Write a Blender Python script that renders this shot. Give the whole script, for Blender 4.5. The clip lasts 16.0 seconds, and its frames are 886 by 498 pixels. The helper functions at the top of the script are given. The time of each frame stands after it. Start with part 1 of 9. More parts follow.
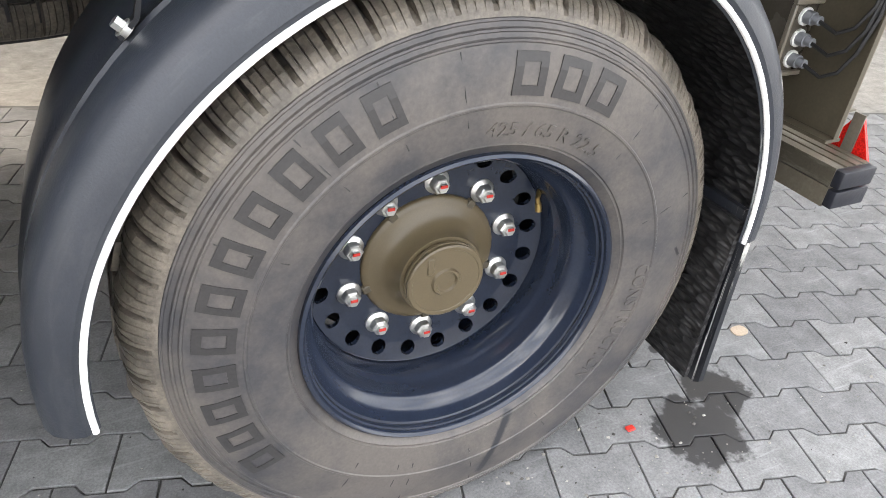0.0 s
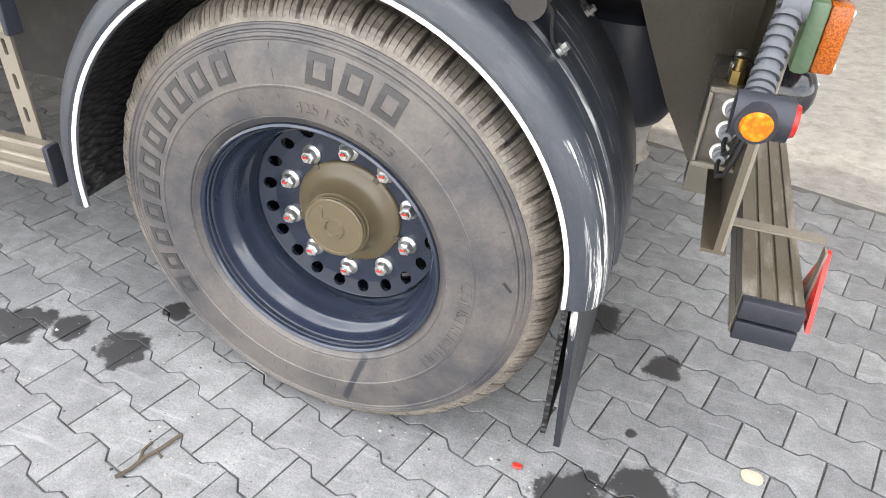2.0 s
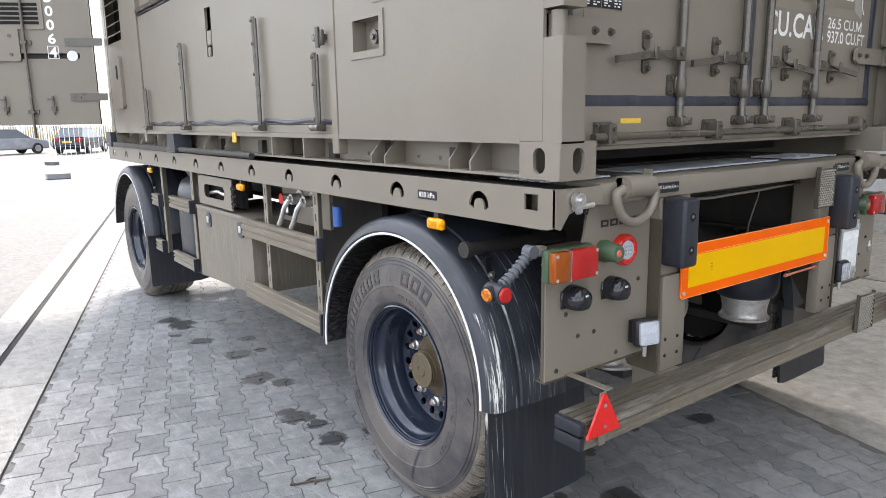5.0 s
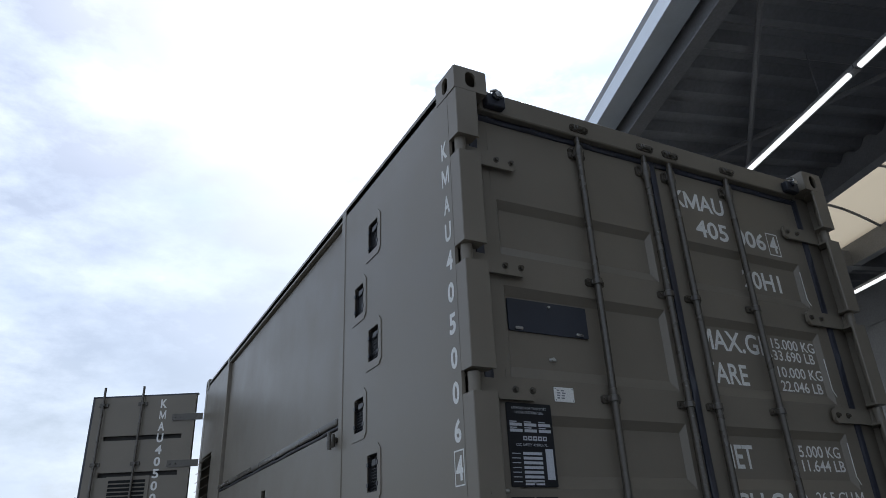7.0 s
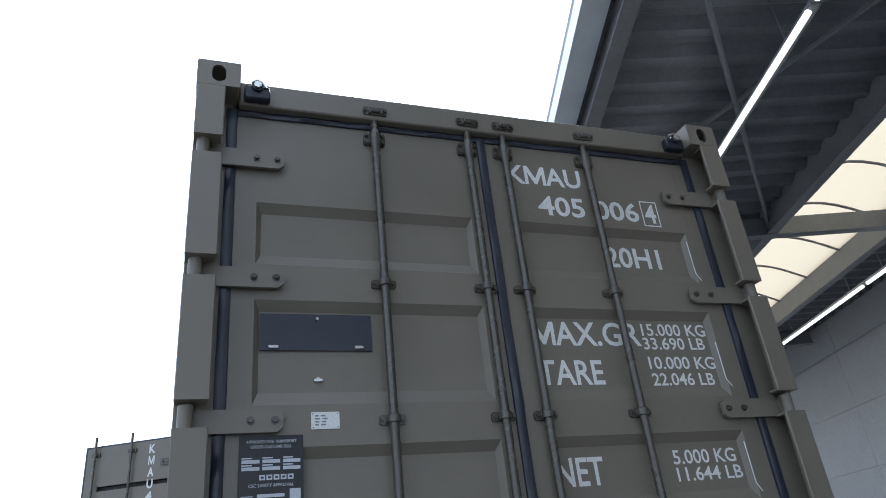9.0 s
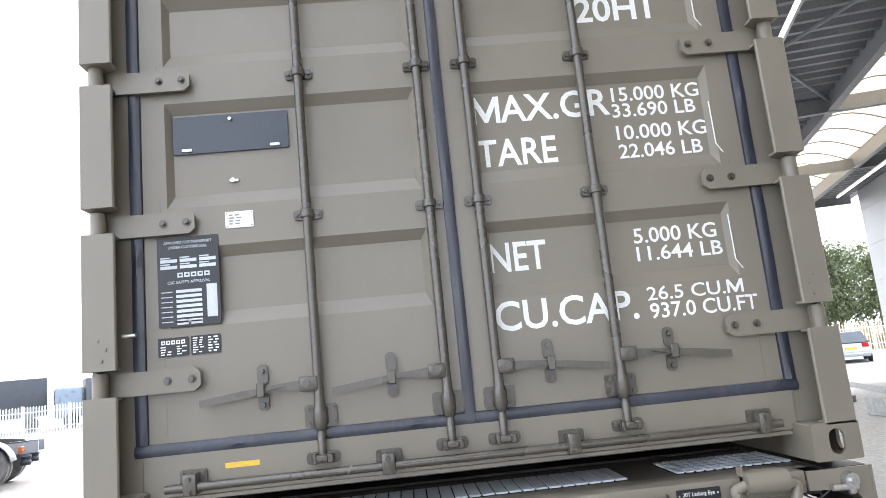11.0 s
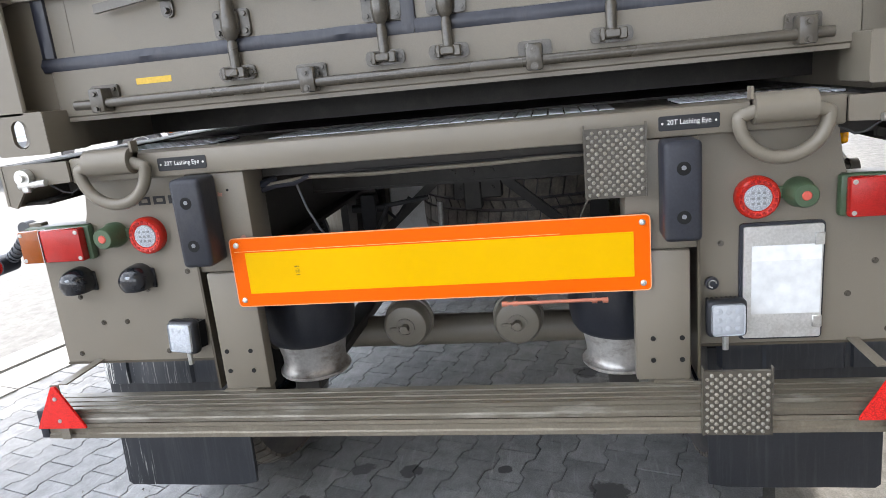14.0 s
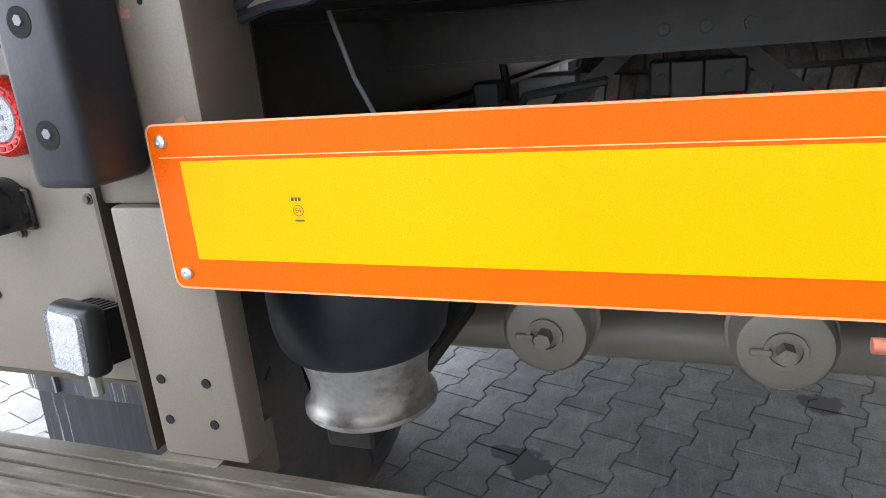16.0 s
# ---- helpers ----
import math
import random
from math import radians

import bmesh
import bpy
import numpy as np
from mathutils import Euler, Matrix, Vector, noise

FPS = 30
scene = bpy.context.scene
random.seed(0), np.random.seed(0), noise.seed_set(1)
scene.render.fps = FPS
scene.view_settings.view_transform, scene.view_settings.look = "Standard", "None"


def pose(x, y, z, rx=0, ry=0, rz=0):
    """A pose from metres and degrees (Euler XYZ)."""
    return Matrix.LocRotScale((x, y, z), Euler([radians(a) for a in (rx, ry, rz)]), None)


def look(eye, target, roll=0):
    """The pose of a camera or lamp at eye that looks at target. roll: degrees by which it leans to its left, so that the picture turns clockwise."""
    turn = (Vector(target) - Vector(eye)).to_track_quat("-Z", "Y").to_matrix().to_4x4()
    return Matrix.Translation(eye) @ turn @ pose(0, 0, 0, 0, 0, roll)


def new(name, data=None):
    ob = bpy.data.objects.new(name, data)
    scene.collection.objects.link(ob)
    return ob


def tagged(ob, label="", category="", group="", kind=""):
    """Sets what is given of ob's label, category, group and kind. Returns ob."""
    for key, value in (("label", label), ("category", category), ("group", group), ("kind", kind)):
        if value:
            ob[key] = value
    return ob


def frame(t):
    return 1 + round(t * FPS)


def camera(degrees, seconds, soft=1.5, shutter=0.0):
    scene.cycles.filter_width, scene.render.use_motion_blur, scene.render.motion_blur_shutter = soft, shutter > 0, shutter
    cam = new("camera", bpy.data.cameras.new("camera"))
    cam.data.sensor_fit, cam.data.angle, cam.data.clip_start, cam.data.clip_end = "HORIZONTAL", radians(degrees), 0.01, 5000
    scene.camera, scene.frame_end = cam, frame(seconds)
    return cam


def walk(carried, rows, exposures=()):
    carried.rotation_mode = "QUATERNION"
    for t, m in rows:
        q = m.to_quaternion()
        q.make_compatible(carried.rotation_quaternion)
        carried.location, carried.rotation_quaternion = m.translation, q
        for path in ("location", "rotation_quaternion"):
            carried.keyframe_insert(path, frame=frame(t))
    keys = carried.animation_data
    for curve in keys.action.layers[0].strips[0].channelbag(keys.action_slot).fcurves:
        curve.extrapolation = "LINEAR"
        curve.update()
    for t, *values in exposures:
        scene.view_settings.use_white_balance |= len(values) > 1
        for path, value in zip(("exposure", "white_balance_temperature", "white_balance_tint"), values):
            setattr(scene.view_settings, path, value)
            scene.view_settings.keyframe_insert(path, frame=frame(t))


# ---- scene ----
cam = camera(65.9, 16.0, soft=0.5)
PATH = [
    (0, (-1.38, -0.807, 1.299), (-0.604, 0.67, 0.196), 5.0),
    (0.5, (-1.1, -0.879, 1.324), (-0.643, 0.718, 0.21), 4.6),
    (1, (-0.827, -1.025, 1.363), (-0.731, 0.623, 0.234), 4.1),
    (1.5, (-0.537, -1.168, 1.432), (-0.735, 0.466, 0.297), 3.4),
    (2, (-0.212, -1.108, 1.447), (-0.734, 0.451, 0.308), 3.0),
    (2.5, (0.038, -1.03, 1.448), (-0.775, 0.399, 0.31), 2.2),
    (3, (0.311, -1.019, 1.459), (-0.717, 0.263, 0.32), 1.7),
    (3.2, (0.418, -1.057, 1.451), (-0.645, 0.203, 0.319), 1.6),
    (5.3, (1.567, -1.595, 1.669), (-0.045, -0.43, 1.457), -0.0),
    (5.5, (1.65, -1.639, 1.705), (0.032, -0.467, 1.614), 0.1),
    (6, (1.879, -1.548, 1.785), (0.202, -0.525, 2.16), -1.1),
    (6.5, (2.059, -1.416, 1.805), (0.381, -0.51, 2.409), -1.7),
    (7, (2.059, -1.193, 1.833), (0.453, -0.334, 2.661), -2.6),
    (7.5, (2.081, -0.899, 1.835), (0.476, -0.085, 2.708), -3.4),
    (8, (2.19, -0.541, 1.852), (0.563, 0.223, 2.729), -3.8),
    (8.2, (2.211, -0.417, 1.855), (0.579, 0.334, 2.733), -4.3),
    (10.3, (2.147, 0.787, 1.903), (0.306, 1.088, 2.624), -6.0),
    (10.5, (2.149, 0.863, 1.905), (0.267, 1.119, 2.53), -5.9),
    (11, (2.2, 1.008, 1.854), (0.232, 1.14, 2.184), -5.7),
    (11.5, (2.234, 1.064, 1.807), (0.236, 1.137, 1.869), -5.5),
    (12, (2.229, 1.097, 1.736), (0.238, 1.151, 1.56), -5.5),
    (12.5, (2.211, 1.133, 1.671), (0.256, 1.17, 1.254), -5.5),
    (13, (2.088, 1.232, 1.633), (0.146, 1.139, 1.165), -5.5),
    (13.5, (1.891, 1.36, 1.575), (-0.04, 1.1, 1.122), -5.5),
    (14, (1.741, 1.559, 1.536), (-0.169, 1.221, 1.047), -5.6),
    (14.5, (1.523, 1.603, 1.465), (-0.347, 1.219, 0.872), -5.3),
    (15, (1.243, 1.485, 1.433), (-0.618, 1.084, 0.821), -5.4),
    (15.5, (0.976, 1.397, 1.381), (-0.847, 0.84, 0.775), -5.0),
    (16, (0.638, 1.243, 1.221), (-1.149, 0.569, 0.628), -5.1),
]
EXPOSURES = [
    (0, 2.75, 7520, 12), (1.0, 3.05, 7520, 12), (1.5, 3.1, 7530, 12), (2.0, 3.15, 7550, 12), (2.5, 3.05, 7570, 13), (3.2, 2.75, 7590, 13), (5.3, 2.24, 6870, 13), (5.6, 2.16, 6770, 13), (6.0, 1.2, 6370, 11),
    (6.5, -0.13, 6300, 10), (7.2, 0.2, 6000, 9), (8.2, 0.59, 5730, 8), (10.3, 1.97, 6250, 9), (10.6, 2.13, 6350, 10), (11.0, 2.77, 6670, 11), (11.5, 2.77, 6690, 12), (12.5, 2.3, 6890, 14), (13.5, 2.43, 6930, 13), (14.5, 2.89, 6870, 11), (16, 2.97, 6830, 12)]
walk(cam, [(t, look(eye, target, roll)) for t, eye, target, roll in PATH], EXPOSURES)
# ---------------------------------------------------------------- light
world = bpy.data.worlds.new("world")
scene.world = world
world.use_nodes = True
wn, wl = world.node_tree.nodes, world.node_tree.links
wn.clear()
w_out = wn.new("ShaderNodeOutputWorld")
w_bg = wn.new("ShaderNodeBackground")
w_sky = wn.new("ShaderNodeTexSky")
w_sky.sky_type = "NISHITA"
w_sky.sun_disc = False
w_sky.sun_elevation = radians(50)
w_sky.sun_rotation = radians(298)
w_sky.dust_density = 2.5
w_co = wn.new("ShaderNodeTexCoord")
w_map = wn.new("ShaderNodeMapping")
w_map.inputs["Scale"].default_value = (1.0, 1.0, 2.2)
w_noise = wn.new("ShaderNodeTexNoise")
w_noise.inputs["Scale"].default_value = 3.0
w_noise.inputs["Detail"].default_value = 9.0
w_noise.inputs["Roughness"].default_value = 0.62
w_ramp = wn.new("ShaderNodeValToRGB")
w_ramp.color_ramp.elements[0].position = 0.40
w_ramp.color_ramp.elements[0].color = (0.30, 0.30, 0.30, 1)
w_ramp.color_ramp.elements[1].position = 0.60
w_ramp.color_ramp.elements[1].color = (1, 1, 1, 1)
w_noise2 = wn.new("ShaderNodeTexNoise")
w_noise2.inputs["Scale"].default_value = 2.0
w_noise2.inputs["Detail"].default_value = 6.0
w_tone = wn.new("ShaderNodeValToRGB")
w_tone.color_ramp.elements[0].position = 0.40
w_tone.color_ramp.elements[0].color = (7.6, 8.6, 10.2, 1)
w_tone.color_ramp.elements[1].position = 0.84
w_tone.color_ramp.elements[1].color = (15.2, 15.8, 16.8, 1)
w_mix = wn.new("ShaderNodeMixRGB")
wl.new(w_co.outputs["Generated"], w_map.inputs["Vector"])
wl.new(w_map.outputs["Vector"], w_noise.inputs["Vector"])
wl.new(w_map.outputs["Vector"], w_noise2.inputs["Vector"])
wl.new(w_noise.outputs["Fac"], w_ramp.inputs["Fac"])
wl.new(w_noise2.outputs["Fac"], w_tone.inputs["Fac"])
wl.new(w_ramp.outputs["Color"], w_mix.inputs["Fac"])
wl.new(w_sky.outputs["Color"], w_mix.inputs["Color1"])
wl.new(w_tone.outputs["Color"], w_mix.inputs["Color2"])
# the cloud is brightest round the veiled sun
SUN_DIR = Vector((-0.56, 0.30, 0.77)).normalized()
w_dot = wn.new("ShaderNodeVectorMath")
w_dot.operation = "DOT_PRODUCT"
wl.new(w_co.outputs["Generated"], w_dot.inputs[0])
w_dot.inputs[1].default_value = SUN_DIR
w_up = wn.new("ShaderNodeMath")
w_up.operation = "MAXIMUM"
wl.new(w_dot.outputs["Value"], w_up.inputs[0])
w_pow = wn.new("ShaderNodeMath")
w_pow.operation = "POWER"
wl.new(w_up.outputs["Value"], w_pow.inputs[0])
w_pow.inputs[1].default_value = 3.0
w_veil = wn.new("ShaderNodeMath")
w_veil.operation = "MULTIPLY_ADD"
wl.new(w_pow.outputs["Value"], w_veil.inputs[0])
w_veil.inputs[1].default_value, w_veil.inputs[2].default_value = 0.46, 0.72
w_mul = wn.new("ShaderNodeMixRGB")
w_mul.blend_type = "MULTIPLY"
w_mul.inputs["Fac"].default_value = 1.0
wl.new(w_mix.outputs["Color"], w_mul.inputs["Color1"])
wl.new(w_veil.outputs["Value"], w_mul.inputs["Color2"])
wl.new(w_mul.outputs["Color"], w_bg.inputs["Color"])
w_bg.inputs["Strength"].default_value = 0.10
wl.new(w_bg.outputs["Background"], w_out.inputs["Surface"])

sun_data = bpy.data.lights.new("sun", "SUN")
sun_data.energy, sun_data.angle, sun_data.color = 1.8, radians(20), (1.0, 0.97, 0.93)
sun_ob = new("sun", sun_data)
sun_ob.matrix_world = look(tuple(SUN_DIR * 40), (0, 0, 0))

# ---------------------------------------------------------------- materials


def base_mat(name):
    m = bpy.data.materials.new(name)
    m.use_nodes = True
    nt = m.node_tree
    return m, nt, nt.nodes["Principled BSDF"]


def noise_node(nt, vec, scale, detail=4.0, rough=0.55):
    n = nt.nodes.new("ShaderNodeTexNoise")
    n.inputs["Scale"].default_value = scale
    n.inputs["Detail"].default_value = detail
    n.inputs["Roughness"].default_value = rough
    if vec is not None:
        nt.links.new(vec, n.inputs["Vector"])
    return n


def ramp_node(nt, fac, p0, c0, p1, c1):
    r = nt.nodes.new("ShaderNodeValToRGB")
    r.color_ramp.elements[0].position, r.color_ramp.elements[0].color = p0, (*c0, 1)
    r.color_ramp.elements[1].position, r.color_ramp.elements[1].color = p1, (*c1, 1)
    nt.links.new(fac, r.inputs["Fac"])
    return r


def mix_node(nt, kind, fac, a, b):
    m = nt.nodes.new("ShaderNodeMixRGB")
    m.blend_type = kind
    for sock, val in (("Fac", fac), ("Color1", a), ("Color2", b)):
        if isinstance(val, (int, float)):
            m.inputs[sock].default_value = val
        elif isinstance(val, tuple):
            m.inputs[sock].default_value = (*val, 1)
        else:
            nt.links.new(val, m.inputs[sock])
    return m


def coords(nt, stretch=None, world_space=False):
    if world_space:
        g = nt.nodes.new("ShaderNodeNewGeometry")
        vec = g.outputs["Position"]
    else:
        g = nt.nodes.new("ShaderNodeTexCoord")
        vec = g.outputs["Object"]
    if stretch:
        mp = nt.nodes.new("ShaderNodeMapping")
        mp.inputs["Scale"].default_value = stretch
        nt.links.new(vec, mp.inputs["Vector"])
        vec = mp.outputs["Vector"]
    return vec


def add_bump(nt, bsdf, height, strength, dist):
    b = nt.nodes.new("ShaderNodeBump")
    b.inputs["Strength"].default_value = strength
    b.inputs["Distance"].default_value = dist
    nt.links.new(height, b.inputs["Height"])
    nt.links.new(b.outputs["Normal"], bsdf.inputs["Normal"])


def paint(name, c, rough=0.5, metal=0.0, vary=0.18, grain=180.0, bump=0.12, dirt=None, dirt_amount=0.0, stretch=None, spec=0.5):
    """Surface with broad and fine colour change, uneven gloss, fine relief and streaks of dirt."""
    m, nt, b = base_mat(name)
    vec = coords(nt)
    broad = noise_node(nt, vec, 2.3, 5.0, 0.6)
    fine = noise_node(nt, vec, grain, 3.0, 0.5)
    lo, hi = tuple(v * (1 - vary) for v in c), tuple(min(1, v * (1 + vary)) for v in c)
    col = ramp_node(nt, broad.outputs["Fac"], 0.32, lo, 0.68, hi).outputs["Color"]
    spk = ramp_node(nt, fine.outputs["Fac"], 0.3, (0.86, 0.86, 0.86), 0.7, (1.1, 1.1, 1.1))
    col = mix_node(nt, "MULTIPLY", 0.8, col, spk.outputs["Color"]).outputs["Color"]
    if dirt:
        dv = coords(nt, stretch or (9.0, 9.0, 1.1))
        dn = noise_node(nt, dv, 3.0, 8.0, 0.68)
        dm = ramp_node(nt, dn.outputs["Fac"], 0.50, (0, 0, 0), 0.74, (dirt_amount,) * 3)
        col = mix_node(nt, "MIX", dm.outputs["Color"], col, dirt).outputs["Color"]
    nt.links.new(col, b.inputs["Base Color"])
    rr = ramp_node(nt, broad.outputs["Fac"], 0.3, (max(0.02, rough - 0.07),) * 3, 0.7, (min(1, rough + 0.08),) * 3)
    nt.links.new(rr.outputs["Color"], b.inputs["Roughness"])
    b.inputs["Metallic"].default_value = metal
    b.inputs["Specular IOR Level"].default_value = spec
    if bump:
        add_bump(nt, b, fine.outputs["Fac"], bump, 0.002)
    return m


def glow(name, c, strength):
    m, nt, b = base_mat(name)
    b.inputs["Base Color"].default_value = (*c, 1)
    b.inputs["Emission Color"].default_value = (*c, 1)
    b.inputs["Emission Strength"].default_value = strength
    return m


def lens(name, c, rough=0.12, cells=220.0):
    """Moulded lamp lens with a prism pattern under a glossy face."""
    m, nt, b = base_mat(name)
    vec = coords(nt)
    v = nt.nodes.new("ShaderNodeTexVoronoi")
    v.inputs["Scale"].default_value = cells
    nt.links.new(vec, v.inputs["Vector"])
    r = ramp_node(nt, v.outputs["Distance"], 0.1, tuple(min(1, x * 1.25) for x in c), 0.75, tuple(x * 0.55 for x in c))
    nt.links.new(r.outputs["Color"], b.inputs["Base Color"])
    b.inputs["Roughness"].default_value = rough
    b.inputs["Coat Weight"].default_value = 0.25
    b.inputs["Specular IOR Level"].default_value = 0.3
    add_bump(nt, b, v.outputs["Distance"], 0.25, 0.002)
    return m


OLIVE = paint("olive_paint", (0.180, 0.158, 0.124), 0.38, vary=0.07, bump=0.05, grain=420, dirt=(0.19, 0.17, 0.145), dirt_amount=0.08, stretch=(7, 7, 2.5), spec=0.48)
OLIVE_HW = paint("olive_painted_hardware", (0.066, 0.057, 0.044), 0.27, vary=0.16, bump=0.04, spec=0.65, dirt=(0.20, 0.18, 0.15), dirt_amount=0.22, stretch=(25, 25, 25))
OLIVE_DIRTY = paint("olive_paint_scuffed", (0.170, 0.149, 0.117), 0.45, vary=0.12, bump=0.08, dirt=(0.24, 0.22, 0.19), dirt_amount=0.3, stretch=(16, 16, 1.6))
BOX_PAINT = paint("olive_paint_with_dried_drips", (0.150, 0.131, 0.102), 0.46, vary=0.15, bump=0.06, dirt=(0.30, 0.27, 0.22), dirt_amount=0.7, stretch=(34, 34, 1.8))
# darker copy of the olive, with shade under the deck mixed into its colour
OLIVE_SHADE = paint("olive_darkened_for_shade", (0.072, 0.060, 0.041), 0.36, vary=0.15, bump=0.05, dirt=(0.035, 0.028, 0.018), dirt_amount=0.5, stretch=(6, 6, 3))
OLIVE_HUB = paint("olive_hub_paint", (0.108, 0.083, 0.048), 0.34, vary=0.08, bump=0.03, grain=420, dirt=(0.06, 0.05, 0.035), dirt_amount=0.25, stretch=(5, 5, 5))
OLIVE_RAIL = paint("olive_anodised_rail", (0.172, 0.148, 0.112), 0.38, metal=0.25, vary=0.14, dirt=(0.3, 0.28, 0.22), dirt_amount=0.35, stretch=(1.5, 12, 12))
WORN_STUD = paint("worn_olive_studs", (0.26, 0.24, 0.20), 0.36, vary=0.2, bump=0.05)
SCRAPED = paint("scraped_step_metal", (0.130, 0.114, 0.086), 0.38, metal=0.3, vary=0.22, dirt=(0.5, 0.48, 0.43), dirt_amount=0.5, stretch=(8, 1.6, 8))
SEAL = paint("rubber_door_seal", (0.028, 0.031, 0.044), 0.36, vary=0.25, grain=60, bump=0.25, dirt=(0.09, 0.085, 0.09), dirt_amount=0.4)
RIM = paint("black_rim_paint", (0.014, 0.020, 0.035), 0.16, vary=0.15, bump=0.015, spec=0.6, dirt=(0.07, 0.07, 0.075), dirt_amount=0.10, stretch=(5, 5, 5))
PLASTIC = paint("black_fender_plastic", (0.022, 0.026, 0.034), 0.38, vary=0.25, grain=320, bump=0.2, dirt=(0.10, 0.10, 0.10), dirt_amount=0.3, stretch=(3, 30, 3))
FLAP = paint("mudflap_rubber", (0.013, 0.015, 0.020), 0.42, vary=0.3, grain=120, bump=0.25, dirt=(0.12, 0.12, 0.118), dirt_amount=0.2, stretch=(7, 16, 0.7))
RUBBER = paint("black_rubber", (0.022, 0.024, 0.032), 0.42, vary=0.3, grain=150, bump=0.2, dirt=(0.06, 0.056, 0.052), dirt_amount=0.3, stretch=(6, 6, 4), spec=0.35)
# chassis tone darker than its olive, shade included; also backs the recesses
DARK = paint("dark_paint_and_shade", (0.034, 0.031, 0.028), 0.5, vary=0.3, dirt=(0.09, 0.08, 0.065), dirt_amount=0.3, stretch=(4, 4, 4), spec=0.3)
# near-black stand-in for the shade in holes, slots and gaps
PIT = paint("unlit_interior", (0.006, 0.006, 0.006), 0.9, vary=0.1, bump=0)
STEEL = paint("zinc_plated_steel", (0.62, 0.62, 0.60), 0.33, metal=0.9, vary=0.18, grain=90, bump=0.15, dirt=(0.2, 0.19, 0.17), dirt_amount=0.4, stretch=(20, 20, 20))
ALU = paint("bare_aluminium", (0.63, 0.63, 0.62), 0.36, metal=0.75, vary=0.14, grain=140, bump=0.2, dirt=(0.3, 0.28, 0.24), dirt_amount=0.4, stretch=(5, 5, 5))
ALU_STAINED = paint("stained_cast_aluminium", (0.56, 0.54, 0.51), 0.38, metal=0.7, vary=0.2, grain=90, bump=0.15, dirt=(0.16, 0.10, 0.06), dirt_amount=0.8, stretch=(4, 4, 7))
WHITE = paint("white_lettering", (0.72, 0.72, 0.69), 0.55, vary=0.07, bump=0.05)
STRIPE = paint("white_edge_piping", (0.8, 0.8, 0.78), 0.4, vary=0.06, bump=0.05)
BLACKP = paint("black_plate", (0.012, 0.013, 0.016), 0.35, vary=0.2, bump=0.04, spec=0.4)
NAVY = paint("dark_blue_plate", (0.030, 0.036, 0.050), 0.36, vary=0.15, bump=0.05)
SILVERTXT = paint("silver_print", (0.52, 0.54, 0.58), 0.4, vary=0.08, bump=0)
YELLOW_STICK = paint("yellow_sticker", (0.62, 0.40, 0.05), 0.5, vary=0.1, bump=0.03)
ORANGE = paint("fluorescent_orange_sheeting", (0.84, 0.120, 0.0), 0.40, vary=0.06, grain=500, bump=0.02, spec=0.12)
YELLOW = paint("retroreflective_yellow_sheeting", (0.75, 0.425, 0.0), 0.36, vary=0.04, grain=500, bump=0.02, spec=0.10)
RED = lens("red_lens", (0.46, 0.014, 0.012), 0.12, 420)
AMBER = lens("amber_lens", (0.33, 0.072, 0.004), 0.12, 420)
AMBER_ARM = lens("bright_amber_lens", (0.62, 0.17, 0.004), 0.12, 130)
CLEAR = lens("clear_lens", (0.50, 0.53, 0.57), 0.15, 420)
MARKER = lens("amber_marker_lens", (1.0, 0.36, 0.0), 0.2, 60)
TRIANGLE = lens("red_prism_reflector", (0.80, 0.020, 0.016), 0.25, 300)
RED_RING = lens("bright_red_lens", (0.70, 0.030, 0.018), 0.12, 420)
GREEN = paint("green_lamp_housing", (0.055, 0.095, 0.05), 0.45, vary=0.12, bump=0.08)
BRASS = paint("brass", (0.33, 0.23, 0.09), 0.35, metal=0.9, vary=0.15)
REDPAINT = paint("red_paint", (0.55, 0.03, 0.02), 0.4, vary=0.12)
PRIMER = paint("pink_primer", (0.36, 0.17, 0.13), 0.6, vary=0.3)
COPPER = paint("copper_primer_handle", (0.42, 0.14, 0.085), 0.4, vary=0.15)
GRATING = paint("galvanised_grating", (0.80, 0.84, 0.90), 0.35, metal=0.0, vary=0.12)
CABLE = paint("black_cable", (0.015, 0.015, 0.016), 0.5, vary=0.1, bump=0)


def tyre_rubber(name, c, dust, amount, size=5.0, sharp=(0.36, 0.66), low=0.45, speck=0.2):
    m, nt, b = base_mat(name)
    vec = coords(nt)
    broad = noise_node(nt, vec, size, 9.0, 0.68)
    fine = noise_node(nt, vec, 150.0, 5.0, 0.7)
    mask = ramp_node(nt, broad.outputs["Fac"], sharp[0], (amount * low,) * 3, sharp[1], (amount,) * 3)
    col = mix_node(nt, "MIX", mask.outputs["Color"], c, dust).outputs["Color"]
    spk = ramp_node(nt, fine.outputs["Fac"], 0.3, (1 - speck,) * 3, 0.72, (1 + speck,) * 3)
    col = mix_node(nt, "MULTIPLY", 0.9, col, spk.outputs["Color"]).outputs["Color"]
    nt.links.new(col, b.inputs["Base Color"])
    b.inputs["Roughness"].default_value = 0.42
    b.inputs["Specular IOR Level"].default_value = 0.45
    add_bump(nt, b, fine.outputs["Fac"], 0.5 * speck, 0.002)
    return m


TYRE = tyre_rubber("tyre_sidewall_rubber", (0.026, 0.029, 0.037), (0.119, 0.105, 0.094), 0.90, 2.6, (0.42, 0.57), 0.26, 0.17)
TYRE_LETTER = tyre_rubber("tyre_raised_mark", (0.022, 0.022, 0.024), (0.050, 0.046, 0.044), 0.6)
